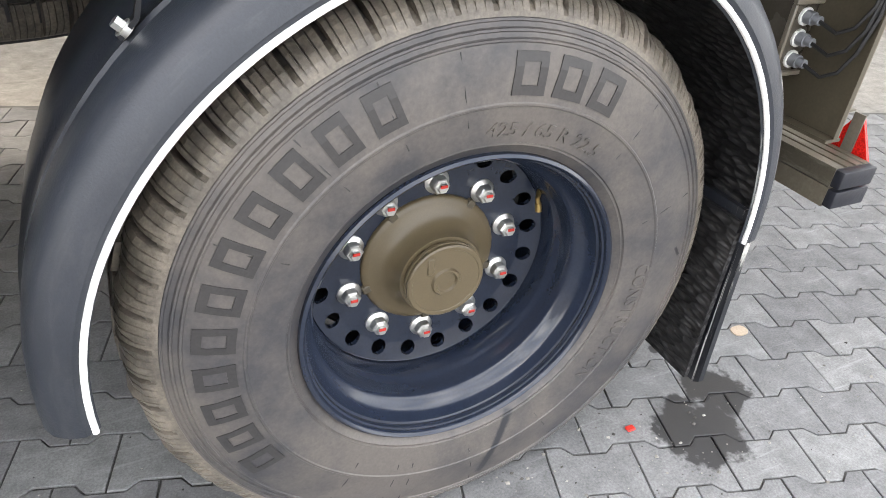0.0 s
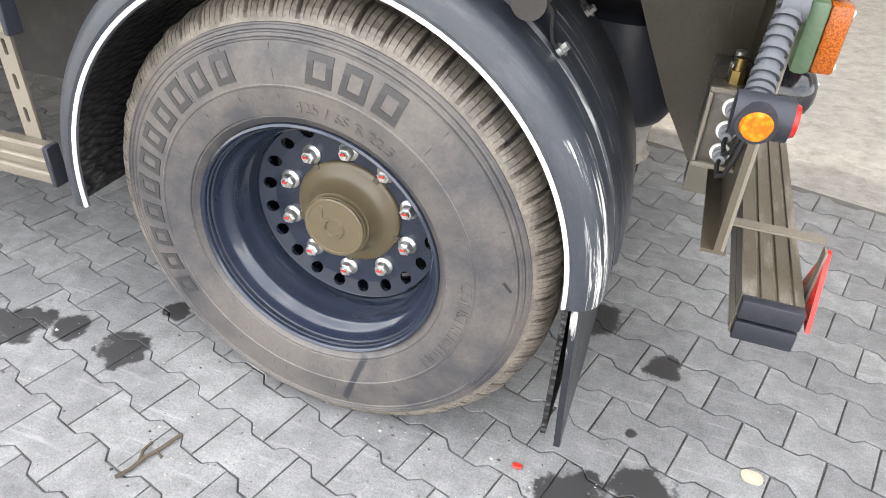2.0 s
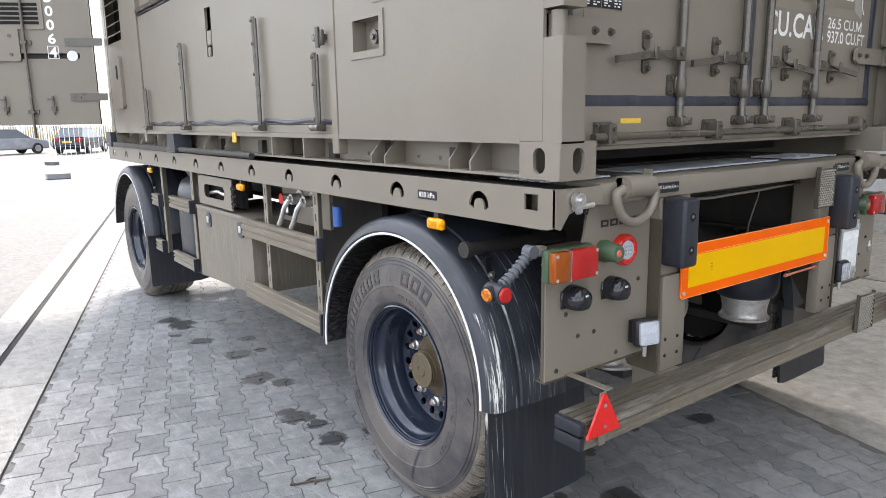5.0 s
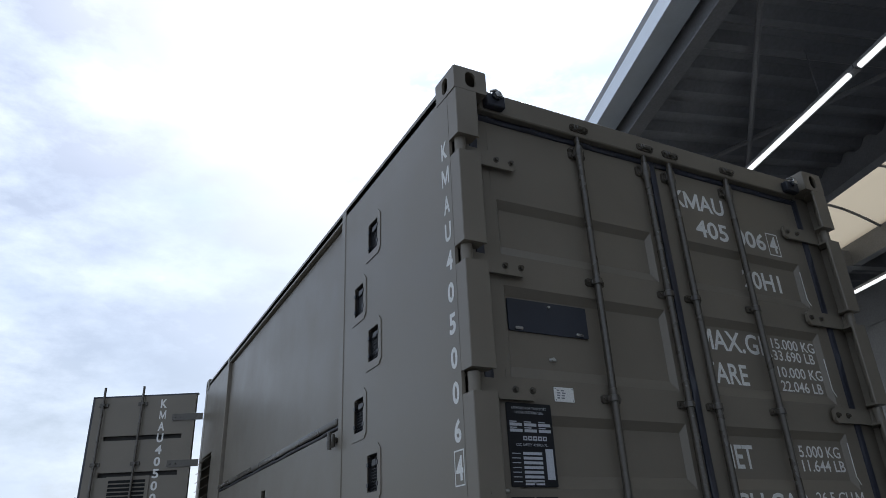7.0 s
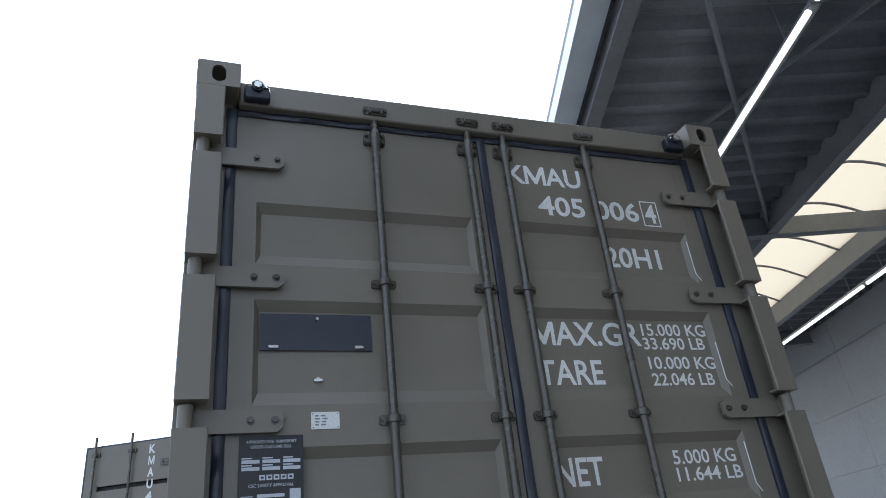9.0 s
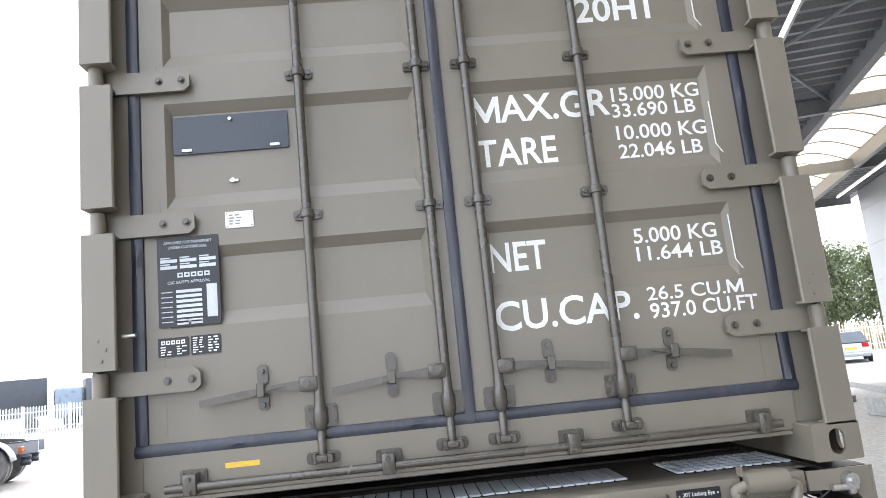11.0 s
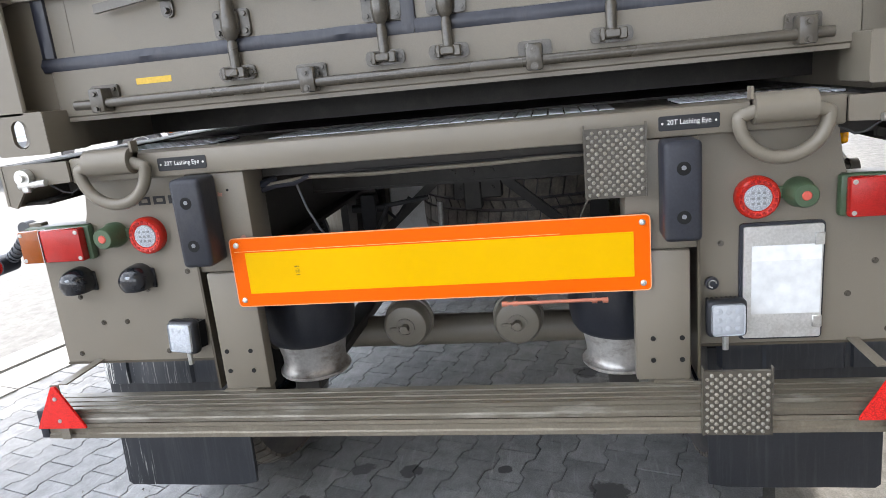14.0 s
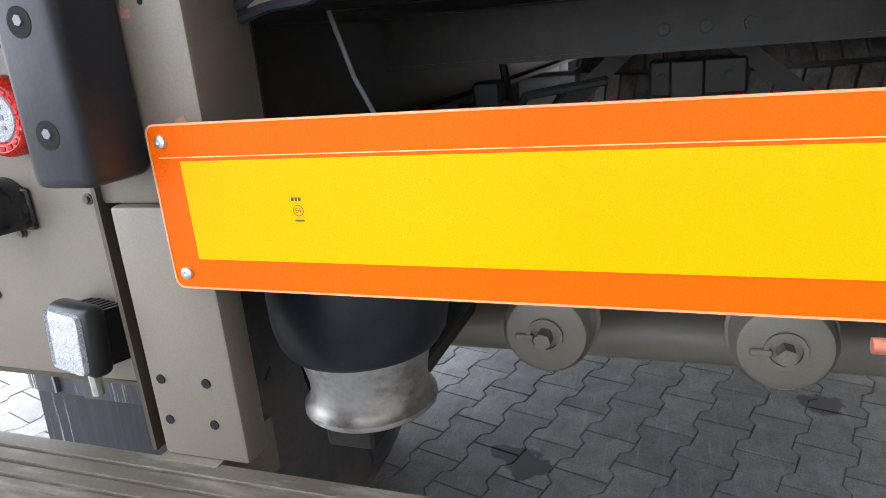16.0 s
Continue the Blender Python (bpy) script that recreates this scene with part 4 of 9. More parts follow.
REAR_X, FRONT_X, AXLE_Z, FACE_Y = -0.893, -5.46, 0.549, 0.0
w_rear = wheel("wheel", REAR_X, FACE_Y, AXLE_Z, 1, trailer)
tyre_marks(w_rear, REAR_X, FACE_Y, AXLE_Z)
wheel("wheel", REAR_X, 2 * HALF, AXLE_Z, -1, trailer)
wheel("wheel", FRONT_X, FACE_Y, AXLE_Z, 1, trailer)
wheel("wheel", FRONT_X, 2 * HALF, AXLE_Z, -1, trailer)


def mudguard(cx, cz, side, rear_flap=True, a_from=2, a_to=184):
    """Half-round black mudguard with white edge piping; side 1 is the near side."""
    def Y(h):
        return h if side > 0 else 2 * HALF - h
    def rad(t):
        return 0.5876 + 0.013 * math.cos(2.5 * (t - radians(47)))
    prof = [(0.000, -0.050), (0.010, -0.055), (0.030, -0.050), (0.050, -0.036), (0.062, -0.016), (0.067, 0.012), (0.068, 0.060), (0.060, 0.066), (0.060, 0.080), (0.068, 0.086), (0.068, 0.13), (0.074, 0.14), (0.074, 0.30), (0.066, 0.31), (0.066, 0.42), (0.020, 0.43)]
    bm = B()
    n = 56
    rows = []
    for k in range(n + 1):
        t = radians(a_from + (a_to - a_from) * k / n)
        ring = []
        for dr, h in prof:
            ring.append(bm.verts.new((cx + (rad(t) + dr) * math.cos(t), Y(h), cz + (rad(t) + dr) * math.sin(t))))
        for dr, h in prof[::-1]:
            ring.append(bm.verts.new((cx + (rad(t) + dr - 0.009) * math.cos(t), Y(h + (0.006 if h < 0.2 else -0.006)), cz + (rad(t) + dr - 0.009) * math.sin(t))))
        rows.append(ring)
    m = len(rows[0])
    for r0, r1 in zip(rows, rows[1:]):
        for k in range(m):
            bm.faces.new((r0[k], r0[(k + 1) % m], r1[(k + 1) % m], r1[k]))
    bm.faces.new(rows[0][::-1])
    bm.faces.new(rows[-1])
    guard = part("mudguard", bm, PLASTIC, trailer, "scuffed black plastic mudguard with white edge")
    pts = [(cx + (rad(t) - 0.002) * math.cos(t), Y(-0.051), cz + (rad(t) - 0.002) * math.sin(t)) for t in (radians(a_from + (a_to - a_from) * k / 60) for k in range(61))]
    part("edge_piping", tube(B(), pts, 0.0048, 8), STRIPE, guard, "white edge piping")
    lin = B()
    rows = []
    for k in range(n + 1):
        t = radians(a_from + (a_to - a_from) * k / n)
        rows.append([lin.verts.new((cx + (rad(t) + 0.030 + d) * math.cos(t), Y(h), cz + (rad(t) + 0.030 + d) * math.sin(t))) for d, h in ((0, -0.035), (0, 0.41), (0.006, 0.41), (0.006, -0.035))])
    for r0, r1 in zip(rows, rows[1:]):
        for k in range(4):
            lin.faces.new((r0[k], r0[(k + 1) % 4], r1[(k + 1) % 4], r1[k]))
    part("lining", lin, SPRAY, guard, "ribbed black anti-spray lining")
    if rear_flap:
        fb = B()
        ys = [Y(h) for h in (-0.045, -0.03, 0.10, 0.25, 0.40, 0.455)]
        rows = []
        zs = (0.66, 0.58, 0.45, 0.32, 0.195)
        for d in (0.0, 0.014):
            for i, zz in enumerate(zs):
                rows.append([fb.verts.new((cx + 0.592 + 0.022 * i / 4 + d + (0.012 * math.sin(3.1 * j) if 0 < j < 5 else 0.0), yy, zz + (0.012 if zz < 0.2 and j in (0, 5) else 0.0))) for j, yy in enumerate(ys)])
        a, b_ = rows[:5], rows[5:]
        for g in (a, b_):
            for r0, r1 in zip(g, g[1:]):
                for j in range(5):
                    fb.faces.new((r0[j], r0[j + 1], r1[j + 1], r1[j]))
        for r0, r1 in ((a[0], b_[0]), (a[-1], b_[-1])):
            for j in range(5):
                fb.faces.new((r0[j], r0[j + 1], r1[j + 1], r1[j]))
        for j in (0, 5):
            for i in range(4):
                fb.faces.new((a[i][j], a[i + 1][j], b_[i + 1][j], b_[i][j]))
        part("mudflap", fb, FLAP, guard, "scratched black rubber mudflap")
        ls = B()
        box(ls, cx + 0.578, cx + 0.590, min(Y(-0.03), Y(0.44)), max(Y(-0.03), Y(0.44)), 0.22, 0.64)
        part("flap_lining", ls, SPRAY, guard)
    for ang, h in ((44.5, 0.085), (44.5, 0.355), (135.5, 0.085), (135.5, 0.355)):
        t = radians(ang)
        up = 1 if ang < 90 else -1
        px, pz = cx + (rad(t) + 0.071) * math.cos(t), cz + (rad(t) + 0.071) * math.sin(t)
        d = Vector((math.cos(t), 0, math.sin(t)))
        e = Vector((-math.sin(t) * up, 0, math.cos(t) * up))
        p = Vector((px, Y(h), pz))
        hb = B()
        pts = [p - e * 0.012 + d * 0.004, p + e * 0.020 + d * 0.004, p + e * 0.040 + d * 0.016, p + e * 0.060 + d * 0.034, p + e * 0.095 + d * 0.040, p + e * 0.125 + d * 0.030]
        for a, b_ in zip(pts, pts[1:]):
            w = Vector((0, 0.011, 0))
            k = (b_ - a).normalized().cross(Vector((0, 1, 0))) * 0.003
            vs = [hb.verts.new(q) for q in (a - w - k, a + w - k, a + w + k, a - w + k, b_ - w - k, b_ + w - k, b_ + w + k, b_ - w + k)]
            for q in ((0, 1, 2, 3), (7, 6, 5, 4), (0, 4, 5, 1), (1, 5, 6, 2), (2, 6, 7, 3), (3, 7, 4, 0)):
                hb.faces.new([vs[i] for i in q])
        part("fixing_strap", hb, BLACKP, guard, "bent black steel fixing strap", 0)
        st = B()
        cyl(st, p, p + d * 0.009, 0.013, n=14)
        cyl(st, p + d * 0.009, p + d * 0.020, 0.0085, n=6)
        part("bolt", st, STEEL, guard)
    if abs(cx - REAR_X) < 0.2:
        pb = B()
        cyl(pb, (cx + 0.435, Y(0.0), 1.155), (cx + 0.435, Y(0.5), 1.155), 0.025, n=16)
        cyl(pb, (cx + 0.435, Y(-0.006), 1.155), (cx + 0.435, Y(0.02), 1.155), 0.03, n=16)
        part("support_tube", pb, DARK, guard)


GX = -0.894
mudguard(GX, 0.584, 1)
mudguard(GX, 0.584, -1)
mudguard(FRONT_X - 0.02, 0.585, 1, True, 6, 176)
mudguard(FRONT_X - 0.02, 0.585, -1, True, 6, 176)

# deck: two pierced side rails, cross members, rear beam
DECK_X0, DECK_X1, RAIL_Z0, RAIL_Z1 = -6.22, 0.0, 1.278, 1.405


def arch(x, z, r0=0.052, r1=0.028, n=9):
    out = [(x + r0 * math.cos(t), z + r0 * math.sin(t)) for t in (math.pi * k / n for k in range(n + 1))]
    out += [(x - r1, z - 0.012)] + [(x + r1 * math.cos(t) * 0.95, z + r1 * math.sin(t) * 0.95) for t in (math.pi - math.pi * k / n for k in range(n + 1))] + [(x + r1, z - 0.012)]
    return out


arch_x = [-0.36 - 0.512 * k for k in range(12)]
for side in (1, -1):
    def Y(h):
        return h if side > 0 else 2 * HALF - h
    rb = B()
    plate(rb, [(DECK_X0, RAIL_Z0), (-0.04, RAIL_Z0), (DECK_X1, RAIL_Z0 + 0.01), (DECK_X1, RAIL_Z1), (DECK_X0, RAIL_Z1)],
          [arch(x, 1.325) for x in arch_x] + [rect(-0.135, -0.075, 1.335, 1.385)], "y", Y(-0.016), Y(-0.008))
    rail = part("side_rail", rb, OLIVE, trailer, "olive side rail with arched lashing holes", 0)
    # dark channel behind the arched holes, their shade in its colour
    fl = B()
    box(fl, DECK_X0, DECK_X1 - 0.02, min(Y(-0.008), Y(0.12)), max(Y(-0.008), Y(0.12)), RAIL_Z1 - 0.010, RAIL_Z1 - 0.001)
    box(fl, DECK_X0, DECK_X1 - 0.06, min(Y(-0.008), Y(0.07)), max(Y(-0.008), Y(0.07)), RAIL_Z0, RAIL_Z0 + 0.008)
    box(fl, DECK_X0, DECK_X1 - 0.16, min(Y(0.07), Y(0.078)), max(Y(0.07), Y(0.078)), RAIL_Z0 + 0.008, RAIL_Z1 - 0.012)
    part("rail_flange", fl, DARK, rail, smooth=0)
    ec = B()
    prism(ec, [(Y(-0.016), 1.404), (Y(0.20), 1.404), (Y(0.20), 1.345), (Y(0.10), 1.340), (Y(0.045), 1.325), (Y(0.010), 1.279), (Y(-0.016), 1.288)], "x", -0.012, -0.002)
    box(ec, -0.16, -0.012, min(Y(0.04), Y(0.05)), max(Y(0.04), Y(0.05)), 1.325, 1.39)
    part("end_plate", ec, OLIVE, rail, smooth=0)
    # twist-lock handle under the corner
    tb = B()
    cyl(tb, (0.002, Y(0.07), 1.368), (0.024, Y(0.07), 1.368), 0.024, n=16)
    cyl(tb, (0.020, Y(0.07), 1.368), (0.034, Y(0.07), 1.368), 0.011, n=8)
    box(tb, 0.006, 0.022, min(Y(0.058), Y(0.085)), max(Y(0.058), Y(0.085)), 1.325, 1.37, 0.005)
    tube(tb, [(0.012, Y(0.05), 1.345), (0.014, Y(0.085), 1.348), (0.014, Y(0.135), 1.350)], 0.010, 10)
    part("twist_lock", tb, STEEL, rail, "zinc plated twist-lock lever")
    cb = B()
    tube(cb, [(-0.02, Y(0.12), 1.34), (-0.03, Y(0.15), 1.315), (-0.04, Y(0.17), 1.31), (-0.06, Y(0.2), 1.33)], 0.003, 6)
    part("cable", cb, CABLE, rail)
bm = B()
box(bm, -0.150, -0.012, 0.20, 2 * HALF - 0.20, 1.338, 1.408, 0.006, 2)
rear_beam = part("rear_beam", bm, OLIVE, trailer, "olive rear deck beam")
bm = B()
box(bm, -0.60, -0.151, 0.079, 2 * HALF - 0.079, 1.30, 1.330)
part("deck_tray", bm, DARK, trailer, smooth=0)
for x in (-0.62, -1.3, -1.9, -2.5, -3.1, -3.7, -4.3, -4.9, -5.5, -6.1):
    part("cross_member", box(B(), x - 0.035, x + 0.035, 0.08, 2 * HALF - 0.08, 1.285, 1.39), DARK, trailer, smooth=0)
part("deck_plate", box(B(), DECK_X0, -0.64, 0.12, 2 * HALF - 0.12, 1.392, 1.402), DARK, trailer, smooth=0)
# plate behind the rear beam with three pale gratings let into it
part("rear_deck_plate", box(B(), -0.60, -0.151, 0.079, 2 * HALF - 0.079, 1.388, 1.397, 0.002), OLIVE_DIRTY, trailer, "scuffed olive deck plate")
GX0, GX1 = -0.475, -0.222
for y0, y1, fine in ((0.17, 0.51, True), (0.71, 1.73, False), (1.90, 2.32, True)):
    # near-black sheet under the pads: shade of the gaps as colour
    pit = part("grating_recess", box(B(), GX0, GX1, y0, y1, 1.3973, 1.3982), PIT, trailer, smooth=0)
    gb = B()
    n = round((y1 - y0) / (0.034 if fine else 0.047))
    step = (y1 - y0) / n
    for k in range(n):
        a, b_ = y0 + (k + (0.12 if fine else 0.05)) * step, y0 + (k + (0.88 if fine else 0.95)) * step
        for q in range(5 if fine else 1):
            w = (GX1 - GX0) / (5 if fine else 1)
            box(gb, GX0 + q * w + 0.005, GX0 + (q + 1) * w - 0.005, a, b_, 1.3984, 1.4050, 0.002)
    tagged(part("deck_grating", gb, GRATING, trailer, "pale galvanised anti-slip grating", 0), kind="stuff")

# main chassis beams, axles, suspension
for y in (0.62, 2 * HALF - 0.62):
    half = [(0.05, 1.045), (0.05, 1.06), (0.006, 1.062), (0.006, 1.260), (0.05, 1.262), (0.05, 1.277)]
    bm = prism(B(), [(y + a, b_) for a, b_ in half] + [(y - a, b_) for a, b_ in half[::-1]], "x", -6.0, -0.12)
    part("chassis_beam", bm, DARK, trailer, "dark longitudinal chassis beam", 0)
bm = B()
box(bm, -0.72, -0.66, 0.67, 2 * HALF - 0.67, 1.170, 1.26)
box(bm, -0.76, -0.656, 0.67, 2 * HALF - 0.67, 1.161, 1.170)
xb = part("cross_beam", bm, DARK, trailer, smooth=0)
bb = B()
for k in range(3):
    bolt(bb, (-0.66, 1.196 + 0.069 * k, 1.199), "x", 0.012, 0.011)
part("bolt", bb, DARK, xb)
for s in (1, -1):
    sb = B()
    y0, y1 = HALF + 0.09 * s, HALF + 0.50 * s
    prism(sb, [(y0, 1.150), (y0 + 0.055 * s, 1.150), (y1, 0.845), (y1 - 0.055 * s, 0.845)], "x", -0.915, -0.885)
    part("v_strut", sb, DARK, trailer)
bm = B()
box(bm, -0.94, -0.88, HALF - 0.06, HALF + 0.13, 1.06, 1.135, 0.006)
box(bm, -0.93, -0.87, HALF - 0.02, HALF + 0.05, 1.02, 1.135, 0.006)
for k in range(3):
    bolt(bm, (-0.88, HALF - 0.035 + 0.065 * k, 1.10), "x", 0.009, 0.009)
part("strut_bracket", bm, DARK, trailer)
for x in (REAR_X, FRONT_X):
    bm = B()
    cyl(bm, (x, 0.32, AXLE_Z - 0.030), (x, 2 * HALF - 0.32, AXLE_Z - 0.030), 0.064, n=24)
    axle = part("axle", bm, OLIVE, trailer, "olive axle tube")
    for y in (0.706, 2 * HALF - 0.706):
        dx = 0.54 if x == REAR_X else 0.4
        bl = B()
        lathe(bl, [(0.0, 0.602), (0.117, 0.602), (0.121, 0.606), (0.121, 0.614), (0.114, 0.618), (0.108, 0.628), (0.106, 0.644), (0.107, 0.664), (0.111, 0.684), (0.116, 0.704), (0.119, 0.720), (0.116, 0.729), (0.05, 0.731)], (x + dx, y, 0), "z", 36)
        piston = part("air_spring_piston", bl, ALU_STAINED, trailer, "stained bare metal air spring piston")
        bl = B()
        lathe(bl, [(0.110, 0.727), (0.120, 0.718), (0.136, 0.725), (0.148, 0.744), (0.155, 0.780), (0.157, 0.83), (0.154, 0.92), (0.142, 0.985), (0.12, 1.0), (0.0, 1.0)], (x + dx, y, 0), "z", 36)
        part("air_spring", bl, RUBBER, trailer, "black rubber air spring bellows")
        bl = B()
        box(bl, x - 0.30, x + dx + 0.10, y - 0.045, y + 0.045, 0.560, 0.602, 0.006)
        prism(bl, [(x - 0.45, 1.04), (x - 0.30, 1.04), (x - 0.22, 0.60), (x - 0.32, 0.54), (x - 0.42, 0.6)], "y", y - 0.04, y + 0.04)
        part("trailing_arm", bl, DARK, trailer, smooth=0)
    for y in (0.999, 1.398):
        cb = B()
        q = 0.24
        lathe(cb, [(0.0, q + 0.155), (0.060, q + 0.155), (0.074, q + 0.150), (0.083, q + 0.135), (0.085, q + 0.10), (0.085, q + 0.085), (0.091, q + 0.083), (0.091, q + 0.068), (0.083, q + 0.062), (0.083, q + 0.04), (0.07, q), (0.0, q)], (x, y, 0.681), "x", 36)
        ch = part("brake_chamber", cb, OLIVE, trailer, "round olive brake chamber with release bolt")
        rb = B()
        lathe(rb, [(0.034, q + 0.155), (0.034, q + 0.162), (0.026, q + 0.162), (0.026, q + 0.155)], (x, y, 0.681), "x", 20)
        cyl(rb, (x + q + 0.15, y, 0.681), (x + q + 0.185, y, 0.681), 0.016, n=6)
        box(rb, x + q + 0.156, x + q + 0.164, y - 0.055, y - 0.02, 0.672, 0.684, 0.002)
        part("release_bolt", rb, OLIVE_DIRTY, ch)
        cl = B()
        box(cl, x + q + 0.06, x + q + 0.095, y - 0.008, y + 0.008, 0.77, 0.80, 0.003)
        part("clamp", cl, OLIVE, ch)
# air pipes and hoses in the rear bay
for pts, r, m in (([(-0.13, 0.62, 1.262), (-0.13, 0.70, 1.275), (-0.13, 0.80, 1.288), (-0.135, 1.0, 1.30), (-0.14, 1.35, 1.30), (-0.12, 1.78, 1.305)], 0.004, CABLE),
                  ([(-0.13, 0.63, 1.267), (-0.13, 0.685, 1.279), (-0.13, 0.753, 1.280), (-0.13, 0.858, 1.293), (-0.13, 1.036, 1.288), (-0.13, 1.195, 1.291), (-0.13, 1.384, 1.292), (-0.13, 1.551, 1.297), (-0.13, 1.70, 1.300)], 0.0062, OLIVE_DIRTY),
                  ([(-0.12, 0.61, 1.245), (-0.13, 0.639, 1.262), (-0.13, 0.665, 1.279), (-0.13, 0.688, 1.287), (-0.15, 0.705, 1.292)], 0.0125, RUBBER),
                  ([(-0.125, 0.62, 1.235), (-0.13, 0.66, 1.255), (-0.13, 0.70, 1.276), (-0.13, 0.732, 1.287), (-0.15, 0.748, 1.292)], 0.011, RUBBER),
                  ([(-0.125, 0.63, 1.232), (-0.13, 0.69, 1.258), (-0.13, 0.755, 1.274), (-0.13, 0.81, 1.277), (-0.13, 0.859, 1.296)], 0.0075, RUBBER),
                  ([(-0.3, 0.745, 1.27), (-0.3, 0.753, 1.242), (-0.3, 0.774, 1.173), (-0.3, 0.808, 1.102), (-0.32, 0.86, 1.02)], 0.004, GREYSTEEL),
                  ([(-0.3, 1.70, 1.25), (-0.3, 1.689, 1.218), (-0.3, 1.66, 1.167), (-0.3, 1.626, 1.095), (-0.3, 1.60, 1.0)], 0.0035, OLIVE_DIRTY),
                  ([(-0.55, 1.0, 0.9), (-0.6, 0.9, 1.0), (-0.65, 0.95, 1.1), (-0.65, 1.1, 1.12)], 0.009, CABLE),
                  ([(-0.9, 0.98, 1.08), (-0.88, 0.92, 1.00), (-0.9, 0.86, 1.05), (-0.92, 0.84, 1.15)], 0.010, CABLE)):
    part("hose", tube(B(), pts, r, 8), m, trailer)
# added dark plate: hides bright ground, stands for shadow in the bay
part("inner_panel", box(B(), -3.02, -3.00, 1.10, 2.30, 0.45, 1.27), DARK, trailer, smooth=0)
part("inner_box", box(B(), -2.62, -2.40, 0.52, 0.92, 0.55, 1.02, 0.008), ALU, trailer, "pale metal box behind the axle")
part("chrome_rod", cyl(B(), (-1.2, 1.041, 0.80), (-1.2, 1.045, 1.00), 0.012, n=12), STEEL, trailer)
vb = B()
box(vb, -0.86, -0.80, 0.80, 0.86, 0.98, 1.12, 0.006)
cyl(vb, (-0.83, 0.76, 1.06), (-0.83, 0.90, 1.06), 0.018, n=10)
cyl(vb, (-0.83, 0.83, 0.86), (-0.83, 0.83, 0.98), 0.006, n=8)
cyl(vb, (-0.78, 0.82, 0.95), (-0.78, 0.92, 0.95), 0.028, n=12)
part("levelling_valve", vb, CABLE, trailer)

# rear posts, tail panels
for side in (1, -1):
    def Y(h):
        return h if side > 0 else 2 * HALF - h

    def yb(bm, x0, x1, a, b_, z0, z1, bev=0.0, seg=1):
        return box(bm, x0, x1, min(Y(a), Y(b_)), max(Y(a), Y(b_)), z0, z1, bev, seg)
    pb = B()
    yb(pb, -0.150, -0.022, 0.530, 0.712, 1.052, 1.337, 0.006, 2)
    post = part("rear_post", pb, OLIVE, trailer, "olive rear post")
    pb = B()
    yb(pb, -0.060, -0.010, 0.554, 0.694, 0.692, 1.052, 0.006, 2)
    part("post_foot", pb, OLIVE, post)
    # forward post face and gusset: the darker olive is painted shade
    part("grimy_post_face", yb(B(), -0.153, -0.1505, 0.532, 0.710, 1.054, 1.335), OLIVE_SHADE, post, smooth=0)
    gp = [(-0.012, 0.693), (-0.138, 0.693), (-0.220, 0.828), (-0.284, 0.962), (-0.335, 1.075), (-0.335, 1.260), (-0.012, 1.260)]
    part("post_gusset", prism(B(), gp, "y", min(Y(0.5295), Y(0.5365)), max(Y(0.5295), Y(0.5365))), OLIVE_SHADE, post, "olive gusset plate, darker brown for shade", 0)
    # no holes are cut: flat near-black discs stand in for their shade
    hb = B()
    for a, z in ((0.576, 0.812), (0.650, 0.812), (0.576, 0.750), (0.650, 0.750)):
        cyl(hb, (-0.012, Y(a), z), (-0.008, Y(a), z), 0.0068, n=12)
    part("bolt_hole", hb, PIT, post)
    if side > 0:
        part("bolt_hole", cyl(B(), (-0.0225, 0.658, 1.287), (-0.0215, 0.658, 1.287), 0.004, n=10), PIT, post)
        part("primer_patch", prism(B(), [(0.627, 1.272), (0.640, 1.270), (0.642, 1.281), (0.634, 1.279), (0.629, 1.284)], "x", -0.0221, -0.0214), PRIMER, post, "faded pink primer patch", 0)
        part("primer_patch", prism(B(), [(0.668, 1.146), (0.690, 1.146), (0.688, 1.158), (0.676, 1.155)], "x", -0.0221, -0.0214), PRIMER, post, "faded pink primer patch", 0)
    # bumper buffer
    ub = B()
    yb(ub, -0.024, 0.074, 0.539, 0.629, 1.092, 1.337, 0.014, 3)
    buf = part("rubber_buffer", ub, RUBBER, post, "black rubber dock buffer")
    # proud near-black discs paint the shade inside the bolt recesses
    hb = B()
    for z in (1.272, 1.154):
        cyl(hb, (0.071, Y(0.583), z), (0.0746, Y(0.583), z), 0.0165, n=18)
    part("bolt_recess", hb, PIT, buf)
    sb = B()
    for z in (1.274, 1.156):
        cyl(sb, (0.062, Y(0.583), z), (0.0765, Y(0.583), z), 0.006, n=6)
    part("bolt", sb, GREYSTEEL, buf)
    # tail panel with cut corner
    tp = B()
    pts = [(Y(0.008), 0.772), (Y(0.526), 0.772), (Y(0.526), 1.342), (Y(0.20), 1.342), (Y(0.185), 1.245), (Y(0.175), 1.212), (Y(0.02), 1.206), (Y(0.008), 1.19)]
    prism(tp, pts, "x", -0.068, -0.060)
    tail = part("tail_panel", tp, OLIVE, trailer, "olive tail panel carrying lamps", 0)
    # flanges take the olive copy that has shade in its colour
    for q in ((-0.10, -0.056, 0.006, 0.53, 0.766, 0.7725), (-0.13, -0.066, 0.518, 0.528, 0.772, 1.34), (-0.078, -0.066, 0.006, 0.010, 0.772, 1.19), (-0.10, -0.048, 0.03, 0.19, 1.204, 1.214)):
        part("panel_flange", yb(B(), *q), OLIVE_SHADE, tail, smooth=0)
